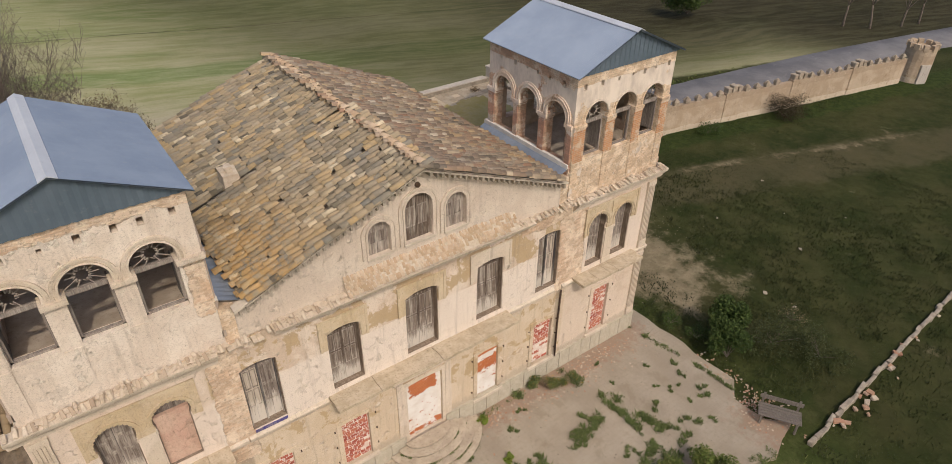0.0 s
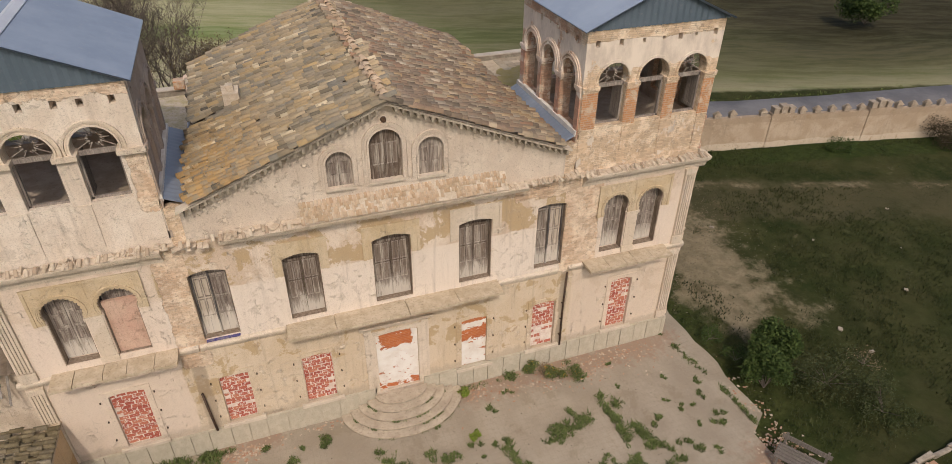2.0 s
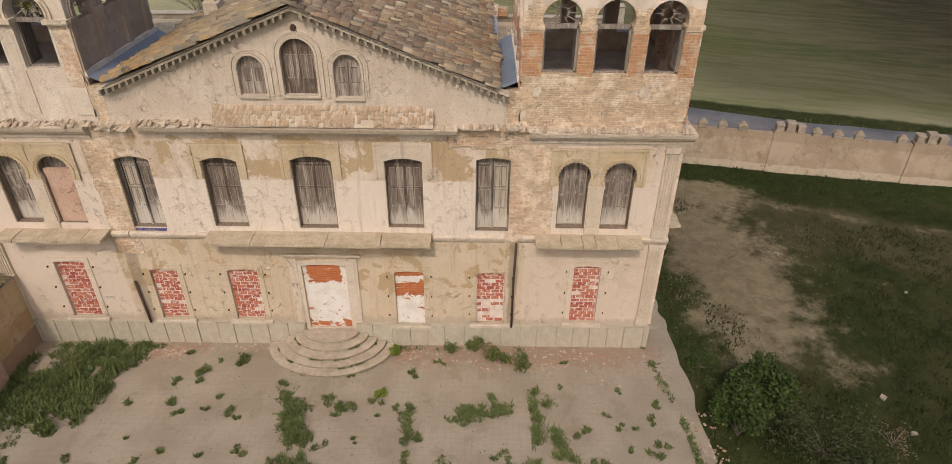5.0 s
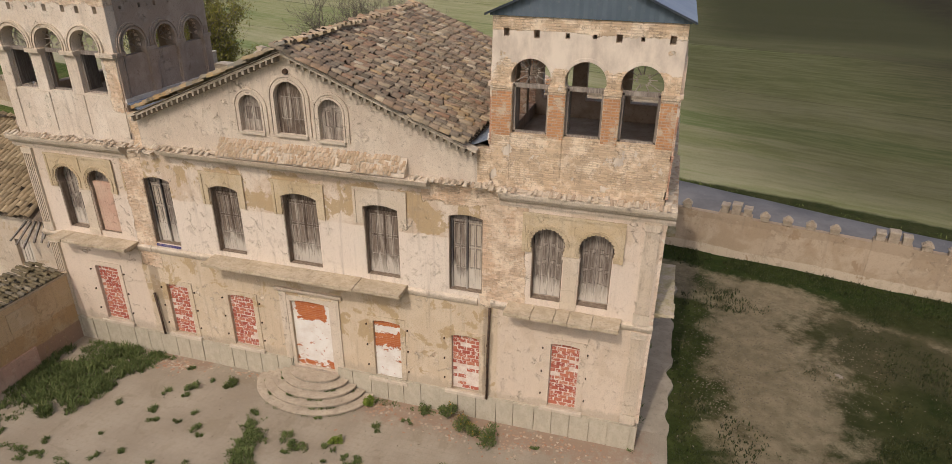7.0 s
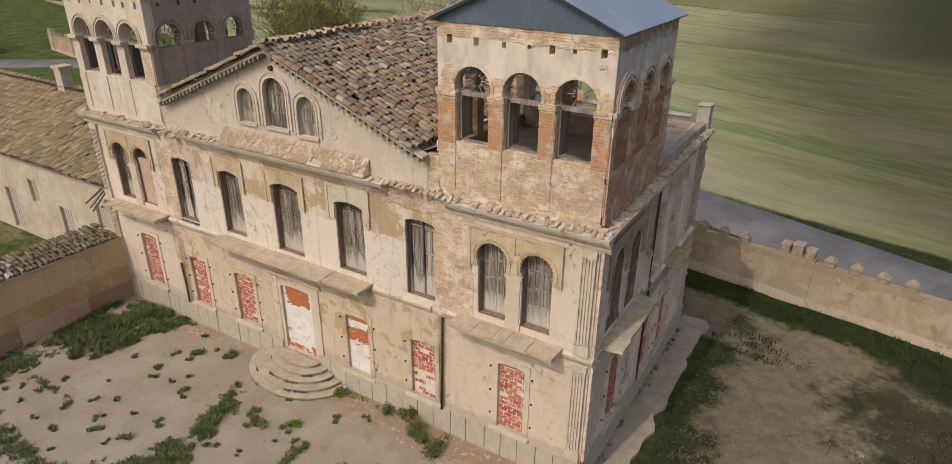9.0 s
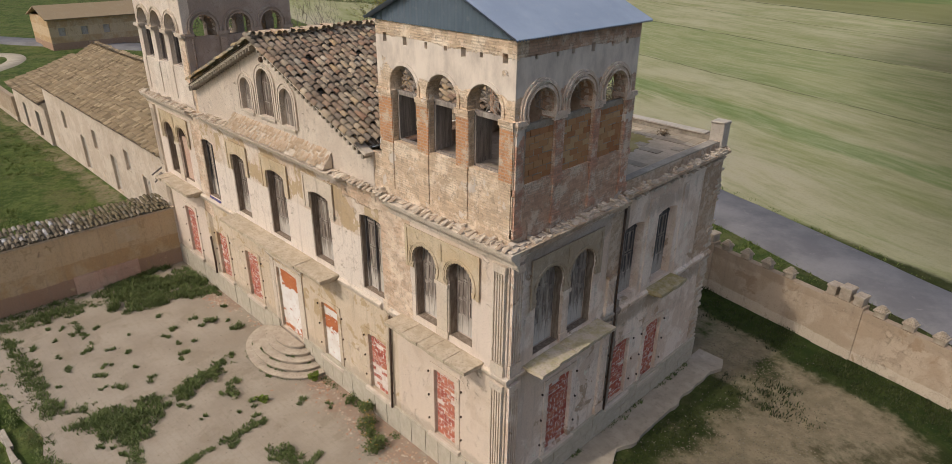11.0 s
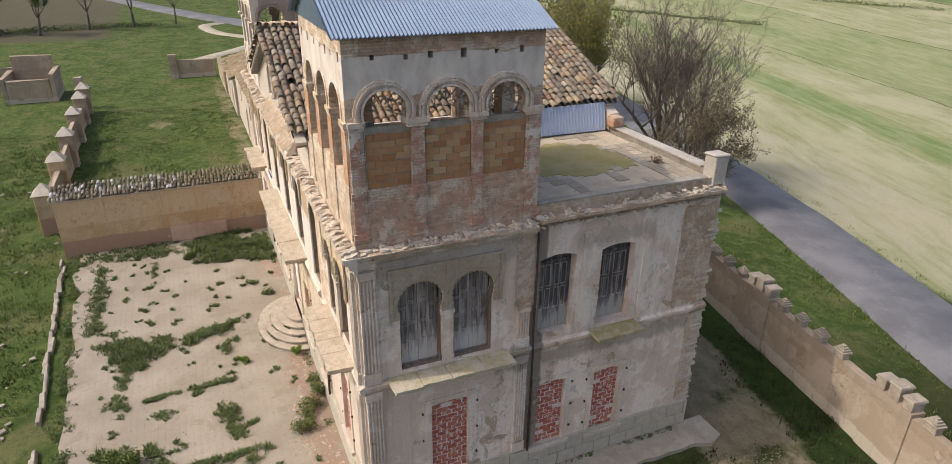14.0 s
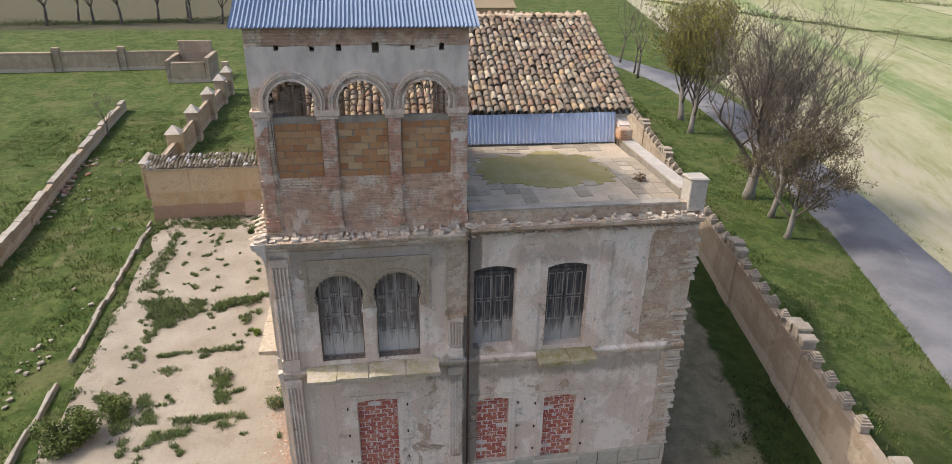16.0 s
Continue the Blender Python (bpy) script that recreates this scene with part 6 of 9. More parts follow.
# ---- yellow yard wall with a tiled top ----
def yard_wall():
    root = empty("yard_wall", label="yellow rendered yard wall with a tiled coping", category="wall")
    bm = bmesh.new()
    box(bm, -20.75, -20.45, -9.25, -0.02, -0.2, 2.72)
    part("wall_body", bm, M_YELLOW, root)
    bm = bmesh.new()
    box(bm, -20.43, -20.36, -4.6, -2.0, 0.0, 0.85)
    part("low_patch", bm, M_PINK, root, "brown patched base")
    bm = bmesh.new()
    box(bm, -20.448, -20.425, -2.6, -1.7, 1.75, 2.45)
    part("relief_tile", bm, M_ALFIZ, root, "square carved relief panel")
    bm = bmesh.new()
    box(bm, -21.75, -20.38, -9.35, -0.02, 2.72, 2.80)
    part("coping_slab", bm, M_SLAB, root)
    rng = random.Random(9)
    verts, faces = [], []
    sh = tile_mesh(rng, 0.34, 0.085, 0.075, 5)
    for c in range(int(9.2 / 0.17)):
        for r in range(5):
            p0 = Vector((-20.36 - r * 0.27, -9.3 + c * 0.17 + rng.gauss(0, 0.025), 2.80 + r * 0.055 + rng.gauss(0, 0.025)))
            b = len(verts)
            verts += [tuple(p0 + Vector((-q[0], q[1], q[2] + (0.34 - q[0]) * 0.08 + q[0] * 0.2))) for q in sh[0]]
            faces += [tuple(b + i for i in f) for f in sh[1]]
    tagged(raw("coping_tiles", verts, faces, M_COPING, root, "curved coping tiles", smooth=True), kind="stuff")
    bm = bmesh.new()
    box(bm, -21.6, -21.3, -9.2, -0.02, -0.2, 2.72)
    part("rear_leaf", bm, M_YELLOW, root)


yard_wall()


# ---- low wing ----
def low_wing():
    root = empty("wing", label="long low farm wing with a sagging clay tile roof", category="house")
    x0, x1, y0, y1 = -44.5, -21.0, 0.9, 8.6
    openings = [rect(x - 0.5, x + 0.5, 0.1, 2.3) for x in (-26.5, -31.5, -37.0)] + [rect(x - 0.4, x + 0.4, 2.0, 3.2) for x in (-23.4, -29.0, -34.4, -40.5)]
    part("front_wall", panel(rect(x0, x1, -0.2, 4.35), openings, 0.35, lambda u, v, w: (u, y0 + w, v)), M_WING, root)
    for u0, u1, v0, v1 in [(x - 0.5, x + 0.5, 0.1, 2.3) for x in (-26.5, -31.5, -37.0)] + [(x - 0.4, x + 0.4, 2.0, 3.2) for x in (-23.4, -29.0, -34.4, -40.5)]:
        bm = bmesh.new()
        box(bm, u0, u1, y0 + 0.15, y0 + 0.22, v0, v1)
        for q in np.linspace(u0, u1, 6)[1:-1]:
            box(bm, q - 0.012, q + 0.012, y0 + 0.13, y0 + 0.149, v0, v1)
        part("plank_door" if v0 < 1 else "shutter", bm, M_WOOD, root)
    bm = bmesh.new()
    box(bm, x0, x0 + 0.35, y0 + 0.36, y1, -0.2, 4.3)
    box(bm, x0 + 0.36, x1, y1 - 0.3, y1, -0.2, 4.3)
    part("rear_wall", bm, M_WING, root)
    ym, zr = (y0 + y1) / 2, 6.5
    rise = math.hypot(ym - y0 + 0.3, zr - 4.3)
    gap = lambda a, v, rng: not (a > 21.6 + 1.5 * rng.random() and v < 2.2 - rng.random())
    tiled_slope((x0, y0 - 0.3, 4.38), (1, 0, 0), (0, ym - y0 + 0.3, zr - 4.3), x1 - x0, rise, step=0.235, expo=0.33, parent=root, material=M_WINGTILES, seed=12, keep=gap)
    tiled_slope((x0, y1 + 0.3, 4.38), (1, 0, 0), (0, ym - y1 - 0.3, zr - 4.3), x1 - x0, rise, step=0.235, expo=0.33, parent=root, material=M_WINGTILES, seed=13)
    bm = bmesh.new()
    box(bm, -31.6, -31.0, ym - 0.3, ym + 0.3, 6.0, 7.7, bevel=0.02)
    box(bm, -31.68, -30.92, ym - 0.38, ym + 0.38, 7.7, 7.82)
    part("chimney", bm, M_RUBBLE, root)
    # broken rafters at the corner of the house
    verts, faces = [], []
    for k in range(7):
        p = Vector((-21.4 - 0.25 * k, 0.9, 4.35 - 0.05 * k))
        q = p + Vector((RAG.uniform(-0.2, 0.4), -RAG.uniform(0.4, 1.0), -RAG.uniform(0.1, 1.0)))
        verts, faces = [], []
        tube(verts, faces, [p + Vector((0, 1.2, 0.5)), p, q], [0.05, 0.05, 0.04], 4)
        raw("rafter", verts, faces, M_BARK, root, "broken timber rafter")
    # lower lean-to beyond
    root2 = empty("outhouse", label="lower tiled outhouse at the end of the wing", category="house")
    part("front_wall", panel(rect(-53.5, -44.6, -0.2, 3.0), [rect(-47.5, -46.5, 0.1, 2.0), rect(-51, -50.2, 0.1, 2.0)], 0.3, lambda u, v, w: (u, 0.7 + w, v)), M_WING, root2)
    bm = bmesh.new()
    box(bm, -53.5, -53.2, 1.0, 5.5, -0.2, 3.0)
    box(bm, -53.2, -44.6, 5.2, 5.5, -0.2, 4.3)
    part("rear_wall", bm, M_WING, root2)
    tiled_slope((-53.6, 0.4, 3.0), (1, 0, 0), (0, 5.1, 1.6), 9.0, 5.3, step=0.26, expo=0.42, parent=root2, material=M_WINGTILES, seed=15)


low_wing()


# ---- windows, doors and infill of the house ----
def wood_window(plane, outline, c, w, v0, v1, spring, material, label, cols=2, rows=(0.27, 0.36), depth=0.24, transom=True, second=None):
    """A timber window or balcony door: frame, transom light and two panelled leaves."""
    h = w / 2
    fr = 0.055
    rail = spring - 0.12 if transom else v1
    inner = [rect(c - h + fr, c + h - fr, v0 + 0.03, rail - 0.03)]
    bm = panel(outline, inner, 0.07, plane, depth)
    win = part("window", bm, material, house, label)
    if transom:
        n = 4
        for k in range(n + 1):
            u = c - h + 0.06 + (w - 0.12) * k / n
            bm = bmesh.new()
            pbox(bm, plane, u - 0.016, u + 0.016, rail + 0.03, spring + 0.01, depth - 0.02, depth - 0.002)
            part("glazing_bar", bm, material, win)
        bm = bmesh.new()
        pbox(bm, plane, c - h + 0.02, c + h - 0.02, rail - 0.045, rail + 0.025, depth - 0.035, depth - 0.002)
        part("transom", bm, material, win)
    a, b, lo, hi = c - h + fr, c + h - fr, v0 + 0.035, rail - 0.035
    mid = (a + b) / 2
    for k, (q0, q1) in enumerate(((a, mid - 0.006), (mid + 0.006, b))):
        panelled_leaf(plane, rect(q0, q1, lo, hi), q0, q1, lo, lambda u: hi, second[k] if second else material, win, cols, rows, depth)
    return win


def panelled_leaf(plane, outline, q0, q1, lo, top, material, win, cols, rows, depth):
    """One leaf: plain boards at the foot, raised panels in mouldings above."""
    inner = {M_WOOD: M_WOOD_PANEL, M_WOOD_PALE: M_PALE_PANEL}.get(material, material)
    edges = np.linspace(q0 + 0.03, q1 - 0.03, cols + 1)
    holes = []
    for i in range(cols):
        u0, u1 = edges[i] + 0.012, edges[i + 1] - 0.012
        hi = min(top(u0), top(u1))
        total = min(hi, top((q0 + q1) / 2)) - lo - 0.12
        cut = [lo + 0.06 + rows[0] * total]
        for f in rows[1:]:
            cut.append(cut[-1] + f * total)
        cut.append(hi - 0.05)
        for z0, z1 in zip(cut[:-1], cut[1:]):
            if z1 - z0 > 0.12:
                holes.append(rect(u0, u1, z0 + 0.025, z1 - 0.025))
    leaf = part("leaf", panel(outline, holes, 0.025, plane, depth + 0.005), material, win)
    part("leaf_board", panel(outline, [], 0.02, plane, depth + 0.031), inner, leaf)
    for hole in holes:
        u0, u1, z0, z1 = hole[0][0], hole[1][0], hole[0][1], hole[2][1]
        part("panel_moulding", panel(rect(u0 + 0.002, u1 - 0.002, z0 + 0.002, z1 - 0.002), [rect(u0 + 0.024, u1 - 0.024, z0 + 0.03, z1 - 0.03)], 0.022, plane, depth - 0.004), M_WOOD_PALE, leaf)
        bm = bmesh.new()
        pbox(bm, plane, u0 + 0.03, u1 - 0.03, z0 + 0.045, z1 - 0.045, depth + 0.012, depth + 0.0305)
        part("raised_panel", bm, inner, leaf)
    # gap strip beside the leaf
    for u in edges[1:-1]:
        bm = bmesh.new()
        pbox(bm, plane, u - 0.005, u + 0.005, lo + 0.01, lo + 0.06 + rows[0] * (top(u) - lo - 0.12), depth - 0.001, depth + 0.004)
        part("board_joint", bm, M_WOOD_DARK, leaf)


def arched_shutter(plane, c, neck, r, v0, vn, material, label, depth):
    """Two panelled leaves that fill a horseshoe opening to its crown."""
    o = horseshoe(c, neck, r, v0, vn)
    zc = vn + math.sqrt(max(0, r * r - neck * neck))
    win = part("window", panel(o, [], 0.03, plane, depth + 0.06), M_WOOD_DARK, house, label)
    top = lambda u: zc + math.sqrt(max(0.0, (r - 0.03) ** 2 - (u - c) ** 2))
    for s in (-1, 1):
        us = np.linspace(c + s * 0.006, c + s * (neck - 0.02), 9)
        loop = [(us[0], v0 + 0.03)] + [(u, top(u)) for u in us] + [(us[-1], v0 + 0.03)]
        panelled_leaf(plane, loop, min(us[0], us[-1]), max(us[0], us[-1]), v0 + 0.03, top, material, win, 2, (0.24, 0.26, 0.26), depth)


for (c, w, v0, v1, rise), m, lab in zip(UPPER, (M_WOOD_PALE, M_WOOD, M_WOOD, M_WOOD, M_WOOD_PALE),
                                        ("bleached half-stripped balcony window", "dark weathered panelled balcony door", "dark weathered panelled balcony door", "dark weathered panelled balcony door", "bleached flaking balcony window")):
    win = wood_window(FRONT, seg_arch(c, w, v0, v1, rise), c, w, v0, v1, v1 - rise - 0.06, m, lab, second=None if m is M_WOOD else (M_PALEBOARD, M_WOOD_PALE) if c < MID else (M_WOOD, M_PALEBOARD))
    if m is M_WOOD_PALE:           # dark split jambs; the shadow at the frame is in their colour
        for u0, u1 in ((c - w / 2, c - w / 2 + 0.07), (c + w / 2 - 0.05, c + w / 2), (c - 0.022, c + 0.022)):
            bm = bmesh.new()
            pbox(bm, FRONT, u0, u1, v0 + 0.02, v1 - rise - 0.02, 0.16, 0.235)
            part("jamb", bm, M_WOOD_DARK, win, "dark split jamb with painted shadow")
for i, (c, neck, r, v0, vn) in enumerate(PAIR_R + PAIR_L[::-1]):
    if i == 3:
        part("pink_infill", panel(rect(c - neck, c + neck, v0, vn + 0.2), [], 0.1, FRONT, 0.12), M_PINK, house, "pink rendered infill of a blocked window")
    arched_shutter(FRONT, c, neck, r, v0, vn, M_WOOD_PALE, "bleached horseshoe-arched shutter", 0.28)
for c, neck, r, v0, vn in SIDE_PAIR:
    arched_shutter(SIDE, c, neck, r, v0, vn, M_WOOD_PALE, "grey bleached horseshoe-arched shutter", 0.24)
for c, w, v0, v1, rise in SIDE_UP:
    wood_window(SIDE, seg_arch(c, w, v0, v1, rise), c, w, v0, v1, v1 - rise - 0.06, M_WOOD_DARK, "dark grey panelled balcony door", depth=0.26)
for k, (c, w, v0, v1) in enumerate(GABLE):
    o = round_head(c, w, v0, v1)
    wood_window(shifted(FRONT, 0.03), o, c, w, v0, v1 - w / 2 + 0.12, v1 - w / 2 + 0.12, (M_WOOD_PALE, M_WOOD, M_WOOD_PALE)[k], ("grey flaking attic window", "dark plank attic shutter", "grey attic window")[k], cols=1 if k != 1 else 2, rows=(0.3,), depth=0.12, transom=False)
    g = shifted(FRONT, 0.03)
    part("window_hood", arch_ring(c, v1 - w / 2, w / 2 + 0.005, w / 2 + 0.20, math.pi / 2, 0.05, g, legs=v1 - w / 2 - v0, steps=3), M_GABLE, house, "moulded arch round the attic window")
    bm = bmesh.new()
    pbox(bm, g, c - w / 2 - 0.06, c + w / 2 + 0.06, v0 - 0.07, v0 - 0.002, 0.1, -0.08)
    part("window_sill", bm, M_STONE, house)
# attic lamp hole
bm = bmesh.new()
bmesh.ops.create_cone(bm, cap_ends=True, segments=14, radius1=0.085, radius2=0.07, depth=0.1, matrix=Matrix.Translation((-10.47, 0.0, 10.66)) @ Matrix.Rotation(math.pi / 2, 4, "X"))
part("iron_lamp", bm, M_IRON, house, "small round iron lamp under the gable")

# a blue-painted sill
bm = bmesh.new()
pbox(bm, FRONT, -16.10, -15.16, 4.51, 4.575, 0.05, -0.05, jitter=0.02, rng=RAG)
part("window_sill", bm, M_BLUE, house, "sill with blue paint")


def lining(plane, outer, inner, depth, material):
    """A thin lining added inside an opening; its dark colour holds the reveal's dirt and shade."""
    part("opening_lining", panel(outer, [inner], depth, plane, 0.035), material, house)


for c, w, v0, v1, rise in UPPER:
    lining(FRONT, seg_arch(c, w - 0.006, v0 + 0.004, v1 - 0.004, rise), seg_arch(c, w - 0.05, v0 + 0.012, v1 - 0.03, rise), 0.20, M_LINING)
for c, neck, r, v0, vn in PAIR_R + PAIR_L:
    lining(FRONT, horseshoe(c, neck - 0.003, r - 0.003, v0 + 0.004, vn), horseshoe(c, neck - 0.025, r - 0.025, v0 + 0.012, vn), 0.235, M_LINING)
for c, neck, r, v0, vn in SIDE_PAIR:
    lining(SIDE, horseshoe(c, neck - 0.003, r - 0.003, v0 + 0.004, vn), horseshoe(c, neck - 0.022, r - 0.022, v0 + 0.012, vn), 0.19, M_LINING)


def hood(c, half, v0, v1, opening, material, out=0.04):
    """A carved frame that hangs round the head of an opening."""
    w, rise, crown = opening
    h = w / 2
    r = (h * h + rise * rise) / (2 * rise)
    a = math.asin(h / r)
    arc = [(c + (r + 0.01) * math.sin(t), crown - r + (r + 0.01) * math.cos(t)) for t in np.linspace(a, -a, 9)]
    loop = [(c - half, v0), (c - half, v1), (c + half, v1), (c + half, v0), (c + h + 0.02, v0)] + arc + [(c - h - 0.02, v0)]
    bm = panel(loop, [], out, FRONT, -out)
    part("door_hood", bm, material, house, "ochre carved hood round the balcony door" if material is M_ALFIZ else "whitish hood round the balcony door")
    bm = bmesh.new()
    for u0, u1, q0, q1 in ((c - half - 0.03, c - half + 0.05, v0, v1 - 0.064), (c + half - 0.05, c + half + 0.03, v0, v1 - 0.064), (c - half - 0.03, c + half + 0.03, v1 - 0.06, v1 + 0.03)):
        pbox(bm, FRONT, u0, u1, q0, q1, -out + 0.01, -out - 0.025)
    part("hood_border", bm, material, house)


hood(-13.13, 0.74, 6.32, 7.40, (1.03, 0.12, 6.98), M_ALFIZ)
hood(-10.50, 0.83, 6.32, 7.42, (1.17, 0.13, 7.05), M_ALFIZ)
hood(-7.86, 0.80, 6.40, 7.50, (1.08, 0.10, 7.02), M_TRIM)


def alfiz(plane, pair, v0, v1, edge, material):
    """The carved panel round a pair of horseshoe windows, with its scalloped arches."""
    cs = sorted(pair)
    lo, hi = cs[0][0] - edge, cs[-1][0] + edge
    loop = [(lo, v0), (lo, v1), (hi, v1), (hi, v0)]
    for c, neck, r, _, vn in reversed(cs):
        zc = vn + math.sqrt(r * r - neck * neck)
        a = math.pi - math.asin(neck / r)
        arc = []
        n = 102
        for t in np.linspace(a, -a, n + 1):
            q = r + 0.02 - 0.035 * abs(math.sin((t + a) / (2 * a) * math.pi * 17))
            arc.append((c + q * math.sin(t), zc + q * math.cos(t)))
        loop += [(c + neck + 0.02, v0)] + arc + [(c - neck - 0.02, v0)]
    part("carved_panel", panel(loop, [], 0.05, plane, -0.05), material, house, "carved panel with scalloped horseshoe arches")
    bm = bmesh.new()
    m = (cs[0][0] + cs[-1][0]) / 2
    for u0, u1, q0, q1 in ((lo - 0.05, lo + 0.03, v0, v1 - 0.034), (hi - 0.03, hi + 0.05, v0, v1 - 0.034), (lo - 0.05, hi + 0.05, v1 - 0.03, v1 + 0.05), (m - 0.035, m + 0.035, 6.85, v1 - 0.034)):
        pbox(bm, plane, u0, u1, q0, q1, -0.04, -0.075)
    part("panel_border", bm, material, house)
    for c, neck, r, _, vn in cs:
        zc = vn + math.sqrt(r * r - neck * neck)
        a = math.pi - math.asin(neck / r) - 0.05
        part("arch_moulding", arch_ring(c, zc, r + 0.045, r + 0.12, a, 0.03, (lambda u, v, w: plane(u, v, w - 0.05)), steps=2), material, house)
    # pillar between the two windows
    q0, q1 = cs[0][0] + cs[0][1], cs[-1][0] - cs[-1][1]
    bm = bmesh.new()
    pbox(bm, plane, q0 - 0.02, q1 + 0.02, v0 - 0.10, v0 - 0.004, 0.1, -0.06)
    pbox(bm, plane, q0 + 0.03, q1 - 0.03, 4.70, v0 - 0.10, 0.1, -0.035)
    pbox(bm, plane, q0, q1, 4.58, 4.80, 0.1, -0.05)
    part("window_pillar", bm, M_TRIM if plane is FRONT else M_SIDE, house)


alfiz(FRONT, PAIR_R, 6.22, 7.36, 0.66, M_ALFIZ)
alfiz(FRONT, PAIR_L, 6.22, 7.36, 0.66, M_ALFIZ)
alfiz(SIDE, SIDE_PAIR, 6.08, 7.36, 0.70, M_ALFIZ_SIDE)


def pilaster(plane, u0, u1, v0, v1, material, broken=None):
    """A fluted corner pilaster with base and capital."""
    bm = bmesh.new()
    pbox(bm, plane, u0 - 0.02, u1 + 0.02, v0, v0 + 0.32, 0.01, -0.09)
    pbox(bm, plane, u0, u1, v0 + 0.325, v1 - 0.2, 0.01, -0.05)
    pbox(bm, plane, u0 - 0.02, u1 + 0.02, v1 - 0.195, v1, 0.01, -0.10)
    root = part("pilaster", bm, material, house, "fluted corner pilaster")
    n = 4
    for k in range(n + 1):
        c = u0 + 0.025 + (u1 - u0 - 0.05) * k / n
        bm = bmesh.new()
        pbox(bm, plane, c - 0.02, c + 0.02, v0 + 0.34, v1 - 0.215, -0.04, -0.085)
        part("flute", bm, material, root)


for s in (1, -1):
    mx = (lambda u: u) if s > 0 else (lambda u: 2 * MID - u)
    for v0, v1 in ((1.0, 4.19), (4.47, 7.49)):
        pilaster(FRONT, *sorted((mx(-0.44), mx(-0.06))), v0, v1, M_TRIM)
pilaster(SIDE, 0.05, 0.42, 1.0, 4.19, M_SIDE)
pilaster(SIDE, 0.05, 0.42, 4.47, 7.49, M_SIDE)
pilaster(SIDE, 4.02, 4.36, 1.0, 4.19, M_SIDE)
pilaster(SIDE, 4.02, 4.36, 4.47, 5.75, M_SIDE)
# flat bands of the rear part of the flank
for u0, u1 in ((5.85, 6.25), (7.75, 8.0)):
    bm = bmesh.new()
    pbox(bm, SIDE, u0, u1, 4.5, 7.5, 0.01, -0.03)
    part("render_band", bm, M_SIDE, house)


# ---- bricked-up openings ----
def brick_mesh(w, h, d, seed):
    rng = random.Random(seed)
    bm = bmesh.new()
    box(bm, -w / 2, w / 2, 0, d, -h / 2, h / 2, jitter=0.006, rng=rng)
    return bm


BRICKS = {}


def brick_data(key, w, h, d, material):
    if key not in BRICKS:
        out = []
        for k in range(4):
            bm = brick_mesh(w, h, d, 40 + k)
            me = bpy.data.meshes.new("brick")
            bm.to_mesh(me)
            bm.free()
            me.materials.append(material)
            out.append(me)
        BRICKS[key] = out
    return BRICKS[key]


def infill(plane, turn, outline, c, w, v0, v1, seed, depth=0.09, bw=0.26, bh=0.104, joint=0.028, material=M_BRICK, ground=M_MORTAR, show=None, key="red", label="red brick infill with smeared white mortar"):
    rng = random.Random(seed)
    bed = part("brick_infill", panel(outline, [], 0.1, plane, depth), ground, house, label)
    data = brick_data(key, bw, bh, 0.05, material)
    z, r = v0 + bh / 2 + joint, 0
    while z < v1 - bh * 0.6:
        u = c - w / 2 + 0.02 + (bw / 2 if r % 2 == 0 else 0.0)
        if r % 2:
            u += 0.0
        while u - bw / 2 < c + w / 2 - 0.05:
            a, b = max(c - w / 2 + 0.015, u - bw / 2), min(c + w / 2 - 0.015, u + bw / 2)
            if b - a > 0.05 and (show is None or show((a + b) / 2 - c, (z - v0) / (v1 - v0), rng)):
                ob = new("brick", data[rng.randrange(4)])
                ob.parent = bed
                p = plane((a + b) / 2, z + rng.gauss(0, 0.008), depth - 0.014 + rng.uniform(-0.006, 0.006))
                ob.matrix_basis = Matrix.Translation(p) @ Matrix.Rotation(turn, 4, "Z") @ Matrix.Rotation(rng.gauss(0, 0.02), 4, "Y") @ Matrix.Diagonal(((b - a) / bw * rng.uniform(0.9, 1.03), 1, rng.uniform(0.9, 1.08), 1))
            u += bw + joint
        z += bh + joint
        r += 1
    return bed


def surround(plane, c, w, v0, v1, material, sill=True):
    loop = rect(c - w / 2 - 0.17, c + w / 2 + 0.17, v0 - 0.02, v1 + 0.14)
    part("window_surround", panel(loop, [seg_arch(c, w + 0.004, v0 - 0.015, v1, 0.05)], 0.03, plane, -0.03), material, house)
    if sill:
        bm = bmesh.new()
        pbox(bm, plane, c - w / 2 - 0.22, c + w / 2 + 0.22, v0 - 0.15, v0 - 0.024, 0.1, -0.12)
        bmesh.ops.bevel(bm, geom=bm.edges[:], offset=0.012, segments=1, affect="EDGES")
        part("window_sill", bm, M_STONE, house)
    for k in range(3):
        for s in (-1, 1):
            bm = bmesh.new()
            z = v0 + (v1 - v0) * (0.18 + 0.36 * k)
            u = c + s * (w / 2 + 0.24)
            pbox(bm, plane, u - 0.018, u + 0.018, z - 0.025, z + 0.025, 0.01, -0.045)
            part("iron_hook", bm, M_IRON, house)


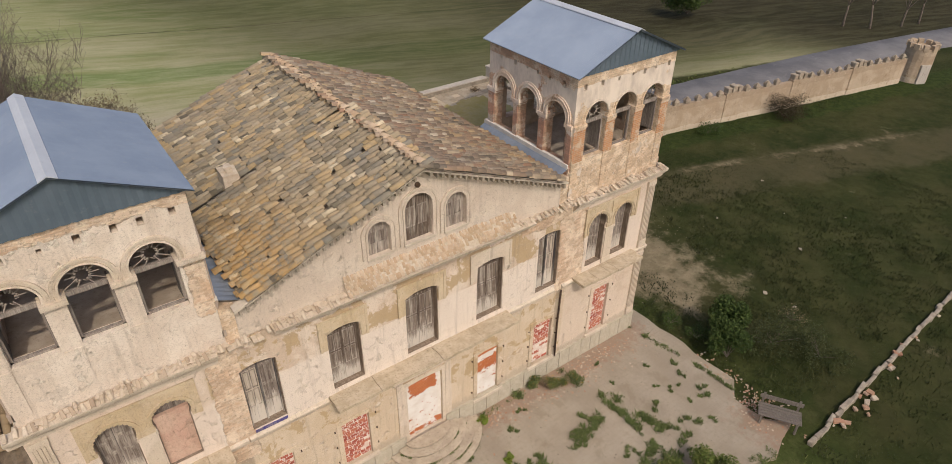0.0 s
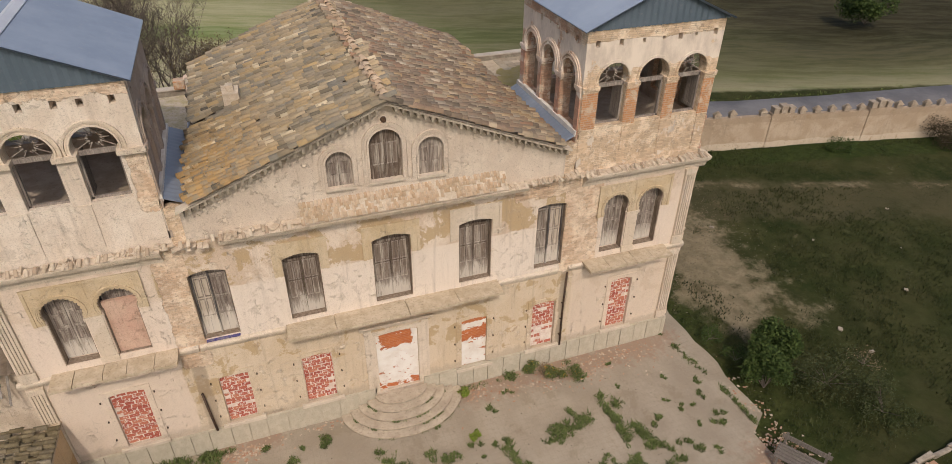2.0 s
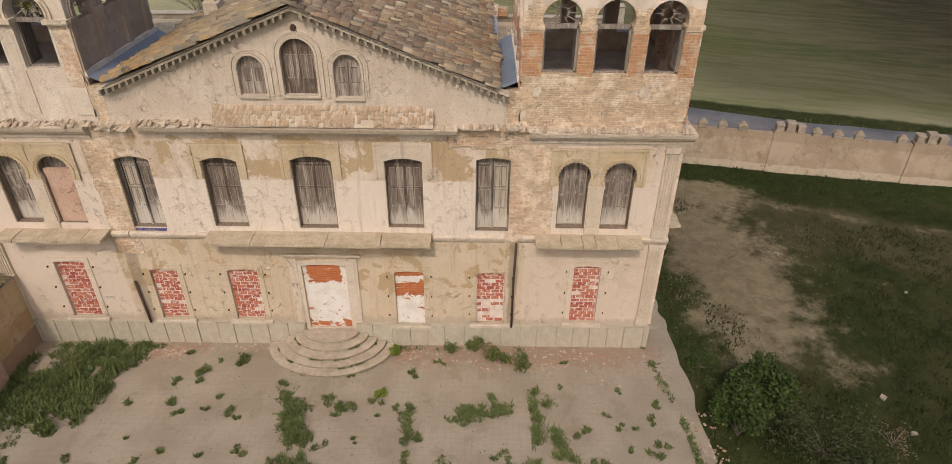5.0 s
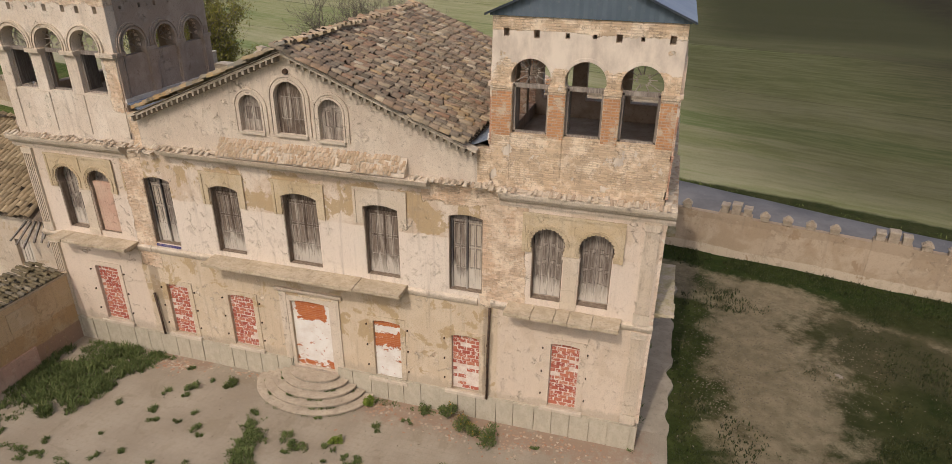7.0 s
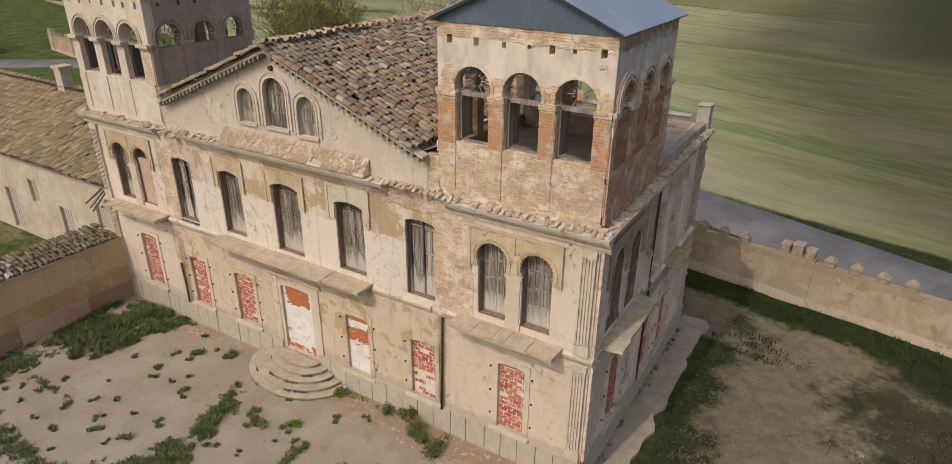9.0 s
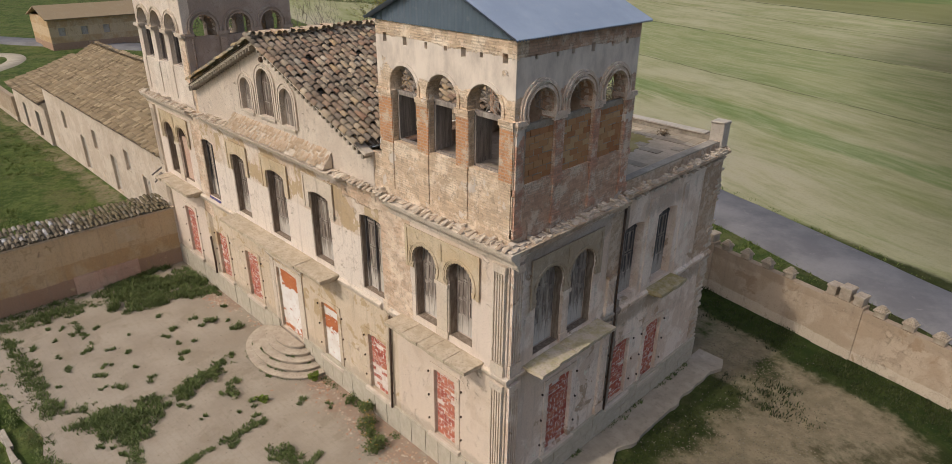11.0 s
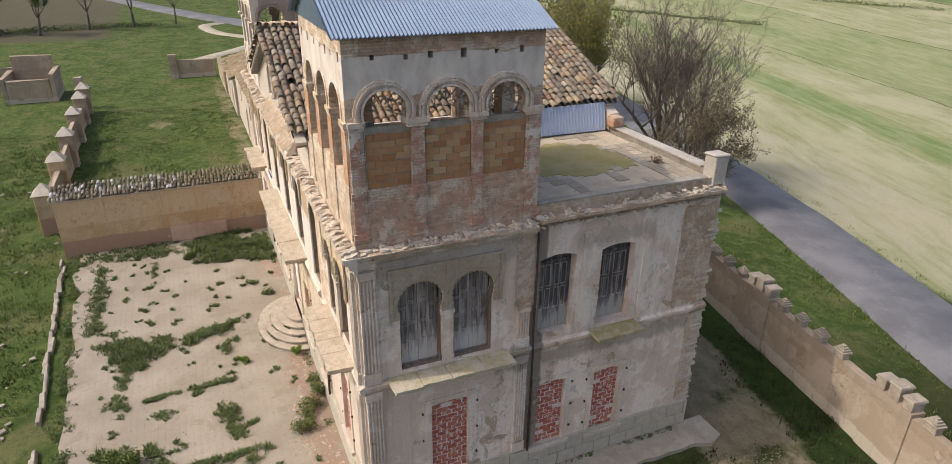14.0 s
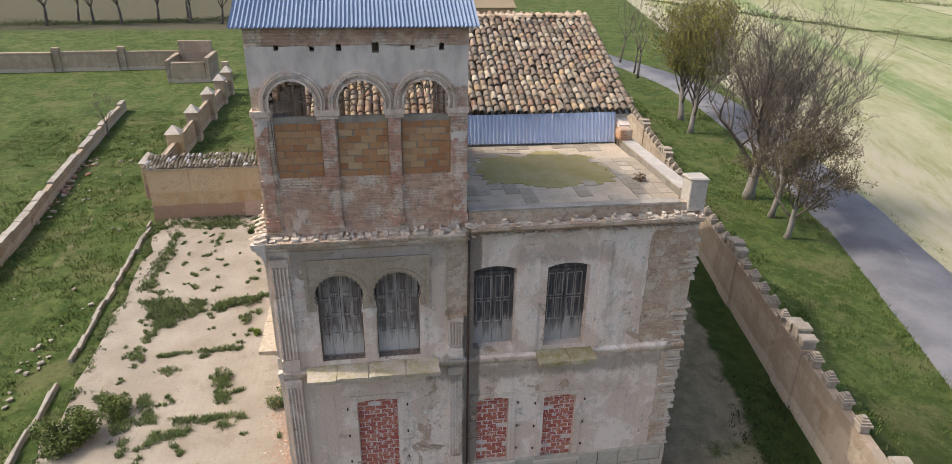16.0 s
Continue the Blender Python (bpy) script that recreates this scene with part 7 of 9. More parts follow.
some = lambda u, f, rng: rng.random() < (0.985 if abs(u) < 0.27 and f < 0.93 else 0.88)
for i, (c, w, v0, v1, rise) in enumerate(LOWER):
    o = seg_arch(c, w, v0, v1, rise)
    if i in (3, 4):                # rubbed-off whitewash; the courses lie in one coat
        part("brick_infill", panel(o, [], 0.1, FRONT, 0.075), M_DOORWASH, house, "whitewashed brick infill of the main door" if i == 3 else "whitewashed brick infill of a window")
    elif i == 5:
        infill(FRONT, 0, o, c, w, v0, v1, 62, show=lambda u, f, rng: (f > 0.45 and rng.random() < 0.95) or rng.random() < 0.35)
    else:
        infill(FRONT, 0, o, c, w, v0, v1, 63 + i, show=some)
    surround(FRONT, c, w, v0, v1, M_FRONT if i != 3 else M_TRIM, sill=i != 3)
for i, (c, w, v0, v1, rise) in enumerate(SIDE_LOW):
    infill(SIDE, math.pi / 2, seg_arch(c, w, v0, v1, rise), c, w, v0, v1, 80 + i, show=some)
    surround(SIDE, c, w, v0, v1, M_SIDE)
# torn brick ends at the rear corner of the flank
rng = random.Random(71)
z = 0.96
while z < 7.6:
    h = rng.uniform(0.07, 0.13)
    if rng.random() < (0.95 if z < 4.2 else 0.6):
        bm = bmesh.new()
        pbox(bm, SIDE, DEEP - rng.uniform(0.05, 0.45), DEEP + rng.uniform(0.02, 0.13), z, z + h - 0.02, 0.2, -rng.uniform(0.0, 0.05), jitter=0.015, rng=rng)
        part("corner_brick", bm, M_RUBBLE, house)
    z += h
# door lintel
course("door_lintel", FRONT, -11.75, -9.35, [(3.55, 0.03), (3.60, 0.10), (3.68, 0.13), (3.72, 0.13)], M_TRIM)
for u in (-11.5, -9.6):
    bm = bmesh.new()
    pbox(bm, FRONT, u - 0.12, u + 0.12, 0.96, 3.54, 0.01, -0.05)
    part("door_jamb", bm, M_TRIM, house)
# tower flanks
T_OUT = lambda u, v, w: (TW1 - w, u, v)
L_INN = lambda u, v, w: (2 * MID - TW0 - w, u, v)
for i, (c, neck, r, v0, vn) in enumerate(SIDE_OPEN):
    infill(T_OUT, math.pi / 2, rect(*flank_sides(c), v0, vn - 0.125), sum(flank_sides(c)) / 2, flank_sides(c)[1] - flank_sides(c)[0], v0, vn - 0.125, 90 + i, depth=0.05, bw=0.30, bh=0.135, joint=0.012, material=M_BRICK_O, ground=M_OLDSTONE, key="orange", label="orange hollow-brick infill of a tower arch")
    part("rendered_infill", panel(rect(*flank_sides(c), v0, vn - 0.125), [], 0.2, L_INN, 0.04), M_SIDE_SHADED, house, "brown rendered infill of a tower arch, shade in its colour")

# ---- plinth, steps, pipes ----
def plinth(plane, turn, u0, u1, seed, skip=(), courses=((0.0, 0.93),)):
    rng = random.Random(seed)
    bm = bmesh.new()
    pbox(bm, plane, u0, u1, -0.1, 0.94, 0.02, -0.03)
    base = part("plinth", bm, M_PLINTH, house, "grey stone slab plinth")
    me = None
    u, r = u0, 0
    for r, (z0, z1) in enumerate(courses):
        u = u0 + (0.3 if r else 0.0)
        while u < u1 - 0.1:
            w = min(rng.choice((0.55, 0.6, 0.66)), u1 - u)
            if not any(a < u + w / 2 < b and (z0 >= zc or zc < 0.2) for a, b, zc in skip):
                if me is None:
                    bm = bmesh.new()
                    box(bm, -0.5, 0.5, 0, 0.06, -0.5, 0.5)
                    me = bpy.data.meshes.new("slab")
                    bm.to_mesh(me)
                    bm.free()
                    me.materials.append(M_PLINTH)
                ob = new("slab", me)
                ob.parent = base
                ob.matrix_basis = Matrix.Translation(plane(u + w / 2, (z0 + z1) / 2, -0.075 + rng.gauss(0, 0.006))) @ Matrix.Rotation(turn, 4, "Z") @ Matrix.Diagonal((w - 0.022, 1, z1 - z0 - 0.015, 1))
            u += w
    return base


plinth(FRONT, 0, LEFT - 0.05, -11.38, 1)
plinth(FRONT, 0, -9.72, 0.07, 3)
plinth(SIDE, math.pi / 2, -0.02, DEEP + 0.05, 2, courses=((0.0, 0.46), (0.47, 0.93)))
M_STEP = make_simple("worn step stone", (0.39, 0.32, 0.24), (0.50, 0.42, 0.32), 2.2, dark=0.7)
steps = empty("entrance_steps", label="fan of worn curved stone steps with weeds", category="steps")
for k in range(5):
    a, b = 2.08 - 0.30 * k, 1.52 - 0.25 * k
    n = 26
    for name, da, z0, z1 in (("step", 0.035, 0.135 * k + 0.095, 0.135 * (k + 1)), ("riser", 0.0, 0.135 * k - 0.12, 0.135 * k + 0.094)):
        loop = [(-10.55 + (a + da) * math.cos(t), -0.10 - (b + da) * math.sin(t)) for t in np.linspace(0, math.pi, n)]
        loop = [(x + 0.02 * noise.noise(Vector((x * 4, y * 4, k))), y + 0.02 * noise.noise(Vector((y * 4, x * 4, k + 9)))) for x, y in loop]
        bm = bmesh.new()
        f = bm.faces.new([bm.verts.new((x, y, z1 + 0.006 * noise.noise(Vector((x * 3, y * 3, 2 + k))))) for x, y in loop])
        got = bmesh.ops.extrude_face_region(bm, geom=[f])
        for v in got["geom"]:
            if isinstance(v, bmesh.types.BMVert):
                v.co.z = z0
        bmesh.ops.recalc_face_normals(bm, faces=bm.faces[:])
        part(name, bm, M_STEP if name == "step" else M_OLDSTONE, steps)


def pipe(pts, r, label):
    verts, faces = [], []
    tube(verts, faces, [Vector(p) for p in pts], [r] * len(pts), 8)
    raw("downpipe", verts, faces, M_IRON, house, label, smooth=True)


pipe([(-4.52, -0.06, 4.2), (-4.55, -0.06, 2.6), (-4.55, -0.10, 0.9)], 0.035, "thin rusty downpipe")
pipe([(-16.62, -0.08, 2.6), (-16.55, -0.09, 1.5), (-16.50, -0.12, 0.95)], 0.04, "broken rusty downpipe")
pipe([(0.07, 4.50, 7.7), (0.06, 4.50, 4.6), (0.10, 4.50, 4.2), (0.07, 4.50, 0.9)], 0.03, "dark rusty downpipe on the flank")

# ---- pavers of the roof terrace ----
rng = random.Random(33)
slab = part("terrace_screed", (lambda b: (box(b, -5.05, -0.36, 4.5, DEEP - 0.42, 8.28, 8.306), b)[1])(bmesh.new()), M_SCREED, house, "mossy screed of the roof terrace")
bm = bmesh.new()
box(bm, -0.5, 0.5, -0.5, 0.5, 0, 0.025)
me = bpy.data.meshes.new("paver")
bm.to_mesh(me)
bm.free()


def make_paver():
    g = Graph("roof paver", rough=0.95, spec=0.12, each=True)
    c = g.ramp(g.each(), ((0.0, (0.36, 0.29, 0.205)), (0.5, (0.41, 0.335, 0.24)), (1.0, (0.46, 0.385, 0.285))))
    c = g.mix(g.math("MULTIPLY", g.step(g.noise(3, 5), 0.45, 0.7), 0.4), c, (0.2, 0.17, 0.12))
    return g.done(c, g.noise(20, 4), 0.3, 0.01)


me.materials.append(make_paver())
moss = lambda x, y: ((x + 2.9) / 1.35) ** 2 + ((y - 6.9) / 1.75) ** 2 + 0.35 * noise.noise(Vector((x * 1.5, y * 1.5, 2))) < 1.0
for i in range(14):
    for j in range(15):
        x, y = -4.85 + i * 0.35, 4.72 + j * 0.35
        if x > -0.45 or y > DEEP - 0.5 or moss(x, y) or rng.random() < 0.10 + 0.8 * (noise.noise(Vector((x * 0.8, y * 0.8, 6))) > 0.02):
            continue
        ob = new("paver", me)
        ob.parent = slab
        ob.matrix_basis = Matrix.Translation((x, y, 8.294 + rng.uniform(0, 0.006))) @ Matrix.Rotation(rng.gauss(0, 0.02), 4, "Z") @ Matrix.Diagonal((0.335, 0.335, 1, 1))


def make_moss():
    g = Graph("moss", rough=0.97, spec=0.08)
    c = g.mix(g.step(g.noise(1.3, 6, 0.7), 0.35, 0.65), (0.33, 0.27, 0.10), (0.40, 0.325, 0.16))
    c = g.mix(g.math("MULTIPLY", g.step(g.noise(5, 6, 0.7), 0.5, 0.7), 0.4), c, (0.30, 0.25, 0.17))
    return g.done(c, g.noise(25, 5), 0.5, 0.02)


M_MOSS = make_moss()
bm = bmesh.new()
loop = []
for k in range(150):
    t = 2 * math.pi * k / 150
    q = 1.0 + 0.32 * noise.noise(Vector((math.cos(t) * 2, math.sin(t) * 2, 1))) + 0.16 * noise.noise(Vector((math.cos(t) * 7, math.sin(t) * 7, 3))) + 0.1 * noise.noise(Vector((math.cos(t) * 22, math.sin(t) * 22, 5)))
    loop.append((-2.9 + 1.4 * q * math.cos(t), 6.9 + 1.8 * q * math.sin(t)))
f = bm.faces.new([bm.verts.new((x, y, 8.322)) for x, y in loop])
got = bmesh.ops.extrude_face_region(bm, geom=[f])
for v in got["geom"]:
    if isinstance(v, bmesh.types.BMVert):
        v.co.z = 8.293
bmesh.ops.recalc_face_normals(bm, faces=bm.faces[:])
part("moss_patch", bm, M_MOSS, house, "yellow-brown moss on the terrace")

# dark lining and boarded ceiling inside the towers
for mirror in (False, True):
    mx = (lambda u: 2 * MID - u) if mirror else (lambda u: u)
    fo, so = [horseshoe(*o) for o in FRONT_OPEN], [flank_opening(*o) for o in SIDE_OPEN]
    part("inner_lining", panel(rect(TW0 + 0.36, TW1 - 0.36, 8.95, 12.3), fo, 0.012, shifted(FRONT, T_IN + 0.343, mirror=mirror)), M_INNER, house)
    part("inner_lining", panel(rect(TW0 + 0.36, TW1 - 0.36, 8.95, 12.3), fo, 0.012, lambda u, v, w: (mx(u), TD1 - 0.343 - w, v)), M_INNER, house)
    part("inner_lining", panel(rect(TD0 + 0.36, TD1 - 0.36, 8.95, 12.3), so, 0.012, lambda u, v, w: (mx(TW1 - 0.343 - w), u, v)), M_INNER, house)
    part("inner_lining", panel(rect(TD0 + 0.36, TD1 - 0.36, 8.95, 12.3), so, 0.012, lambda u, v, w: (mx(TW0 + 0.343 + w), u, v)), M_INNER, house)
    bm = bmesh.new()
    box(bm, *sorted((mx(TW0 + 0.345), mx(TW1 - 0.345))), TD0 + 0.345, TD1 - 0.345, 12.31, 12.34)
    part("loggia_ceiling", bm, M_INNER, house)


# ---- low walls, pillars and ruins round the yard ----
def stone_run(name, pts, w, h, seed, label, material=M_STONE, length=0.55, skip=0.06):
    """A low wall of worn stones along a line of points."""
    rng = random.Random(seed)
    root = empty(name, label=label, category="wall")
    for (ax, ay), (bx, by) in zip(pts[:-1], pts[1:]):
        d = Vector((bx - ax, by - ay, 0))
        total, u = d.length, 0.0
        d.normalize()
        turn = math.atan2(d.y, d.x)
        while u < total:
            L = length * rng.uniform(0.6, 1.5)
            hh = h * rng.uniform(0.75, 1.1)
            if rng.random() > skip:
                bm = bmesh.new()
                box(bm, -L / 2 + 0.01, L / 2 - 0.01, -w / 2, w / 2, 0, hh + 0.25, jitter=0.035, rng=rng)
                bmesh.ops.bevel(bm, geom=bm.edges[:], offset=0.02, segments=1, affect="EDGES")
                m = Matrix.Translation((ax + d.x * (u + L / 2), ay + d.y * (u + L / 2) + rng.gauss(0, 0.03), -0.25)) @ Matrix.Rotation(turn + rng.gauss(0, 0.05), 4, "Z")
                bmesh.ops.transform(bm, matrix=m, verts=bm.verts[:])
                part("stone", bm, material, root)
            u += L
    return root


stone_run("terrace_kerb", [(x, kerb_line(x)) for x in (-20.2, -13.0, -6.0, 0.6)], 0.15, 0.07, 3, "low broken kerb of pale stones along the terrace", material=M_KERB, skip=0.10, length=0.95)
stone_run("yard_kerb", [(x, kerb_line(x)) for x in (0.7, 6.0, 16.0, 30.0)], 0.17, 0.06, 8, "thin worn kerb of dark stones in the grass", material=M_OLDSTONE, skip=0.12)
def field_wall():
    """A low rendered wall with a flat coping that runs down the lawn."""
    rng = random.Random(4)
    root = empty("field_wall", label="low worn rendered wall with a stone coping across the lawn", category="wall")
    pts = [Vector(p) for p in ((-10.0, -14.1, 0), (-20.4, -15.3, 0), (-27.4, -16.25, 0), (-38.3, -17.6, 0), (-44.6, -18.2, 0))]
    for a, b in zip(pts[:-1], pts[1:]):
        d = b - a
        n = max(1, int(d.length / 1.3))
        turn = math.atan2(d.y, d.x)
        for k in range(n):
            m = Matrix.Translation(a + d * ((k + 0.5) / n)) @ Matrix.Rotation(turn, 4, "Z")
            L, h = d.length / n, 0.72 + rng.uniform(-0.05, 0.05)
            for name, w, z0, z1, mat_, jit in (("wall_segment", 0.14, -0.25, h, M_BOUNDARY, 0.012), ("coping_stone", 0.18, h + 0.002, h + 0.09, M_KERB, 0.018)):
                if name == "coping_stone" and rng.random() < 0.12:
                    continue
                bm = bmesh.new()
                box(bm, -L / 2 + 0.006, L / 2 - 0.006, -w, w, z0, z1, jitter=jit, rng=rng)
                bmesh.ops.transform(bm, matrix=m, verts=bm.verts[:])
                part(name, bm, mat_, root)


field_wall()


def pillar_row():
    root = empty("pillar_row", label="row of tapering rendered pillars with stone caps", category="wall")
    rng = random.Random(6)
    xs = [-24.2, -29.9, -35.4, -41.2, -46.4, -50.0]
    for i, x in enumerate(xs):
        y = -9.9 - 0.022 * (-x - 24) - 0.3
        bm = bmesh.new()
        vs = box(bm, x - 0.42, x + 0.42, y - 0.42, y + 0.42, -0.2, 2.05)
        bmesh.ops.bevel(bm, geom=bm.edges[:], offset=0.03, segments=1, affect="EDGES")
        p = part("pillar", bm, M_YELLOW if i < 2 else M_BOUNDARY, root)
        bm = bmesh.new()
        bmesh.ops.create_cone(bm, cap_ends=True, segments=4, radius1=0.72, radius2=0.08, depth=0.5, matrix=Matrix.Translation((x, y, 2.30)) @ Matrix.Rotation(math.pi / 4, 4, "Z"))
        part("pillar_cap", bm, M_STONE, p, "pyramid stone cap")
        if i:
            x0, y0 = xs[i - 1], y + 0.1
            bm = bmesh.new()
            box(bm, x + 0.43, x0 - 0.43, y - 0.14, y + 0.14, -0.2, 1.35 + rng.uniform(-0.25, 0.25), jitter=0.06, rng=rng)
            part("dwarf_wall", bm, M_BOUNDARY, root)


pillar_row()


def ruin():
    """Gate ruin and the far enclosing wall."""
    root = empty("gate_ruin", label="roofless rendered gate ruin", category="ruin")
    for x0, x1, y0, y1, h in ((-60.0, -55.5, -13.9, -13.5, 2.3), (-60.0, -59.6, -17.2, -13.9, 3.4), (-55.9, -55.5, -17.2, -13.9, 1.9), (-60.0, -55.5, -17.6, -17.2, 2.1), (-52.2, -51.6, -11.5, -10.9, 2.6)):
        bm = bmesh.new()
        box(bm, x0, x1, y0, y1, -0.2, h, jitter=0.06, rng=RAG)
        part("ruin_wall", bm, M_BOUNDARY, root)
    root = empty("far_wall", label="long brown rendered wall with piers at the end of the lawn", category="wall")
    y = -17.8
    while y > -75:
        bm = bmesh.new()
        x = -62.6 + 0.1 * (-y - 18) * 0.5
        box(bm, x - 0.2, x + 0.2, y - 5.6, y - 0.01, -0.2, 2.0 + RAG.uniform(-0.15, 0.15), jitter=0.04, rng=RAG)
        part("wall_panel", bm, M_BOUNDARY, root)
        bm = bmesh.new()
        box(bm, x - 0.3, x + 0.3, y - 6.3, y - 5.61, -0.2, 2.4)
        part("wall_pier", bm, M_BOUNDARY, root)
        y -= 6.32
    root = empty("yard_end_wall", label="broken rendered wall closing the inner yard", category="wall")
    for x0, x1, y0, y1, h in ((-63.2, -62.4, -4.2, -3.4, 2.3), (-63.0, -62.6, -3.4, 0.2, 1.7), (-62.6, -53.6, 0.5, 0.8, 2.0)):
        bm = bmesh.new()
        box(bm, x0, x1, y0, y1, -0.2, h, jitter=0.05, rng=RAG)
        part("wall_panel", bm, M_BOUNDARY, root)
    # far farm building
    root = empty("farmhouse", label="far cream farm building with a tiled roof", category="house")
    part("front_wall", panel(rect(12.0, 24.0, -0.2, 3.8), [rect(q, q + 0.8, 1.6, 2.6) for q in (13.0, 15.6, 18.2)], 0.35, lambda u, v, w: (-88.0 - w, u, v)), M_YELLOW, root)
    for q in (13.0, 15.6, 18.2):
        bm = bmesh.new()
        box(bm, -88.25, -88.2, q, q + 0.8, 1.6, 2.6)
        part("window", bm, M_WOOD_DARK, root)
    bm = bmesh.new()
    box(bm, -96.0, -88.36, 12.0, 12.35, -0.2, 3.8)
    box(bm, -96.0, -95.65, 12.36, 24.0, -0.2, 3.8)
    part("side_wall", bm, M_YELLOW, root)
    bm = bmesh.new()
    vs = [bm.verts.new(p) for p in ((-87.6, 11.7, 3.7), (-87.6, 24.3, 3.7), (-92.0, 24.3, 5.0), (-92.0, 11.7, 5.0), (-96.4, 24.3, 3.7), (-96.4, 11.7, 3.7))]
    bm.faces.new((vs[0], vs[1], vs[2], vs[3]))
    bm.faces.new((vs[3], vs[2], vs[4], vs[5]))
    ob = part("roof", bm, M_WINGTILES, root)
    ob.modifiers.new("thick", "SOLIDIFY").thickness = 0.15


ruin()


# ---- bench, rubble and litter ----
def bench():
    root = empty("pallet_bench", label="grey weathered slatted wooden bench on rubble", category="bench")
    m = Matrix.Translation((0.55, -6.95, 0.1)) @ Matrix.Rotation(radians(-58), 4, "Z")
    for k in range(5):
        bm = bmesh.new()
        box(bm, -0.75, 0.75, -0.32 + 0.14 * k, -0.21 + 0.14 * k, 0.36, 0.40)
        bmesh.ops.transform(bm, matrix=m, verts=bm.verts[:])
        part("slat", bm, M_BOARD, root)
    for x in (-0.62, 0.62):
        for y in (-0.28, 0.3):
            bm = bmesh.new()
            box(bm, x - 0.04, x + 0.04, y - 0.04, y + 0.04, -0.15, 0.355)
            bmesh.ops.transform(bm, matrix=m, verts=bm.verts[:])
            part("leg", bm, M_BOARD, root)
        bm = bmesh.new()
        box(bm, x - 0.04, x + 0.04, 0.40, 0.45, 0.2, 0.85)
        bmesh.ops.transform(bm, matrix=m, verts=bm.verts[:])
        part("back_post", bm, M_BOARD, root)
    bm = bmesh.new()
    box(bm, -0.75, 0.75, 0.36, 0.395, 0.62, 0.80)
    bmesh.ops.transform(bm, matrix=m, verts=bm.verts[:])
    part("backrest", bm, M_BOARD, root)


bench()


def scatter(name, spots, n, size, material, label, seed, flat=0.6, z=0.03):
    """Loose pieces of stone or brick strewn round some spots: (x, y, spread x, spread y, share)."""
    rng = random.Random(seed)
    verts, faces = [], []
    for x, y, sx, sy, share in spots:
        for _ in range(int(n * share)):
            px, py = rng.gauss(x, sx), rng.gauss(y, sy)
            s = size * rng.uniform(0.4, 1.4)
            t = rng.uniform(0, 6.28)
            b = len(verts)
            for dx in (-1, 1):
                for dy in (-1, 1):
                    for dz in (0, 1):
                        qx, qy = dx * s * rng.uniform(0.6, 1.1), dy * s * rng.uniform(0.4, 0.8)
                        verts.append((px + qx * math.cos(t) - qy * math.sin(t), py + qx * math.sin(t) + qy * math.cos(t), z + dz * s * flat * rng.uniform(0.7, 1.3) - 0.02))
            faces += [tuple(b + i for i in q) for q in ((0, 1, 3, 2), (4, 6, 7, 5), (0, 4, 5, 1), (2, 3, 7, 6), (0, 2, 6, 4), (1, 5, 7, 3))]
    ob = raw(name, verts, faces, material)
    return tagged(ob, label=label, category="rubble", kind="stuff")


def island_mat(name, stops):
    g = Graph(name, rough=0.95, spec=0.12)
    c = g.ramp(g.island(), stops)
    return g.done(g.mix(g.math("MULTIPLY", g.step(g.noise(15, 4), 0.45, 0.7), 0.35), c, (0.2, 0.15, 0.1)), g.noise(30, 4), 0.3, 0.01)


M_BITS = island_mat("brick rubble", ((0.0, (0.36, 0.19, 0.12)), (0.4, (0.42, 0.27, 0.18)), (0.7, (0.44, 0.34, 0.25)), (1.0, (0.52, 0.43, 0.33))))
M_GRAVEL = island_mat("gravel", ((0.0, (0.13, 0.105, 0.07)), (0.7, (0.21, 0.175, 0.12)), (1.0, (0.27, 0.23, 0.165))))
scatter("brick_rubble", [(-15.9, -0.55, 0.55, 0.22, 0.26), (-8.2, -0.45, 0.5, 0.22, 0.2), (0.5, -6.3, 0.5, 0.5, 0.25), (-4.6, -0.8, 1.6, 0.4, 0.42), (-2.0, -0.5, 1.0, 0.25, 0.12), (1.0, -4.3, 0.25, 0.9, 0.07), (-13.2, -0.3, 0.6, 0.1, 0.05)], 1300, 0.036, M_BITS, "broken brick and mortar rubble by the walls", 1)
scatter("fallen_bricks", [(3.6, -8.4, 1.3, 0.2, 0.12), (8.8, -7.9, 1.6, 0.2, 0.06), (-22.5, -15.6, 2.6, 0.35, 0.5), (-28, -16.2, 2.5, 0.3, 0.2)], 130, 0.14, M_BITS, "tumbled bricks beside the low wall", 2, z=-0.02)
scatter("gravel", [(5.0, 7.0, 1.7, 2.0, 0.7), (3.0, 4.0, 0.7, 1.3, 0.25), (1.5, 11.5, 1.4, 0.6, 0.2)], 4200, 0.020, M_GRAVEL, "loose gravel on the bare yard", 3, z=-0.03)
scatter("terrace_grit", [(-10, -3.5, 5.5, 2.0, 1.0)], 700, 0.022, M_GRAVEL, "small stones strewn on the terrace", 4, z=0.035)
scatter("lawn_stones", [(-8.5, -10.0, 4.0, 0.5, 0.3), (-20, -11.0, 9.0, 1.5, 0.2), (12, 2, 5.0, 4.0, 0.12), (-26, -14.6, 4.0, 0.8, 0.3)], 70, 0.09, M_OLDSTONE, "grey stones lying in the grass", 5, z=-0.04)


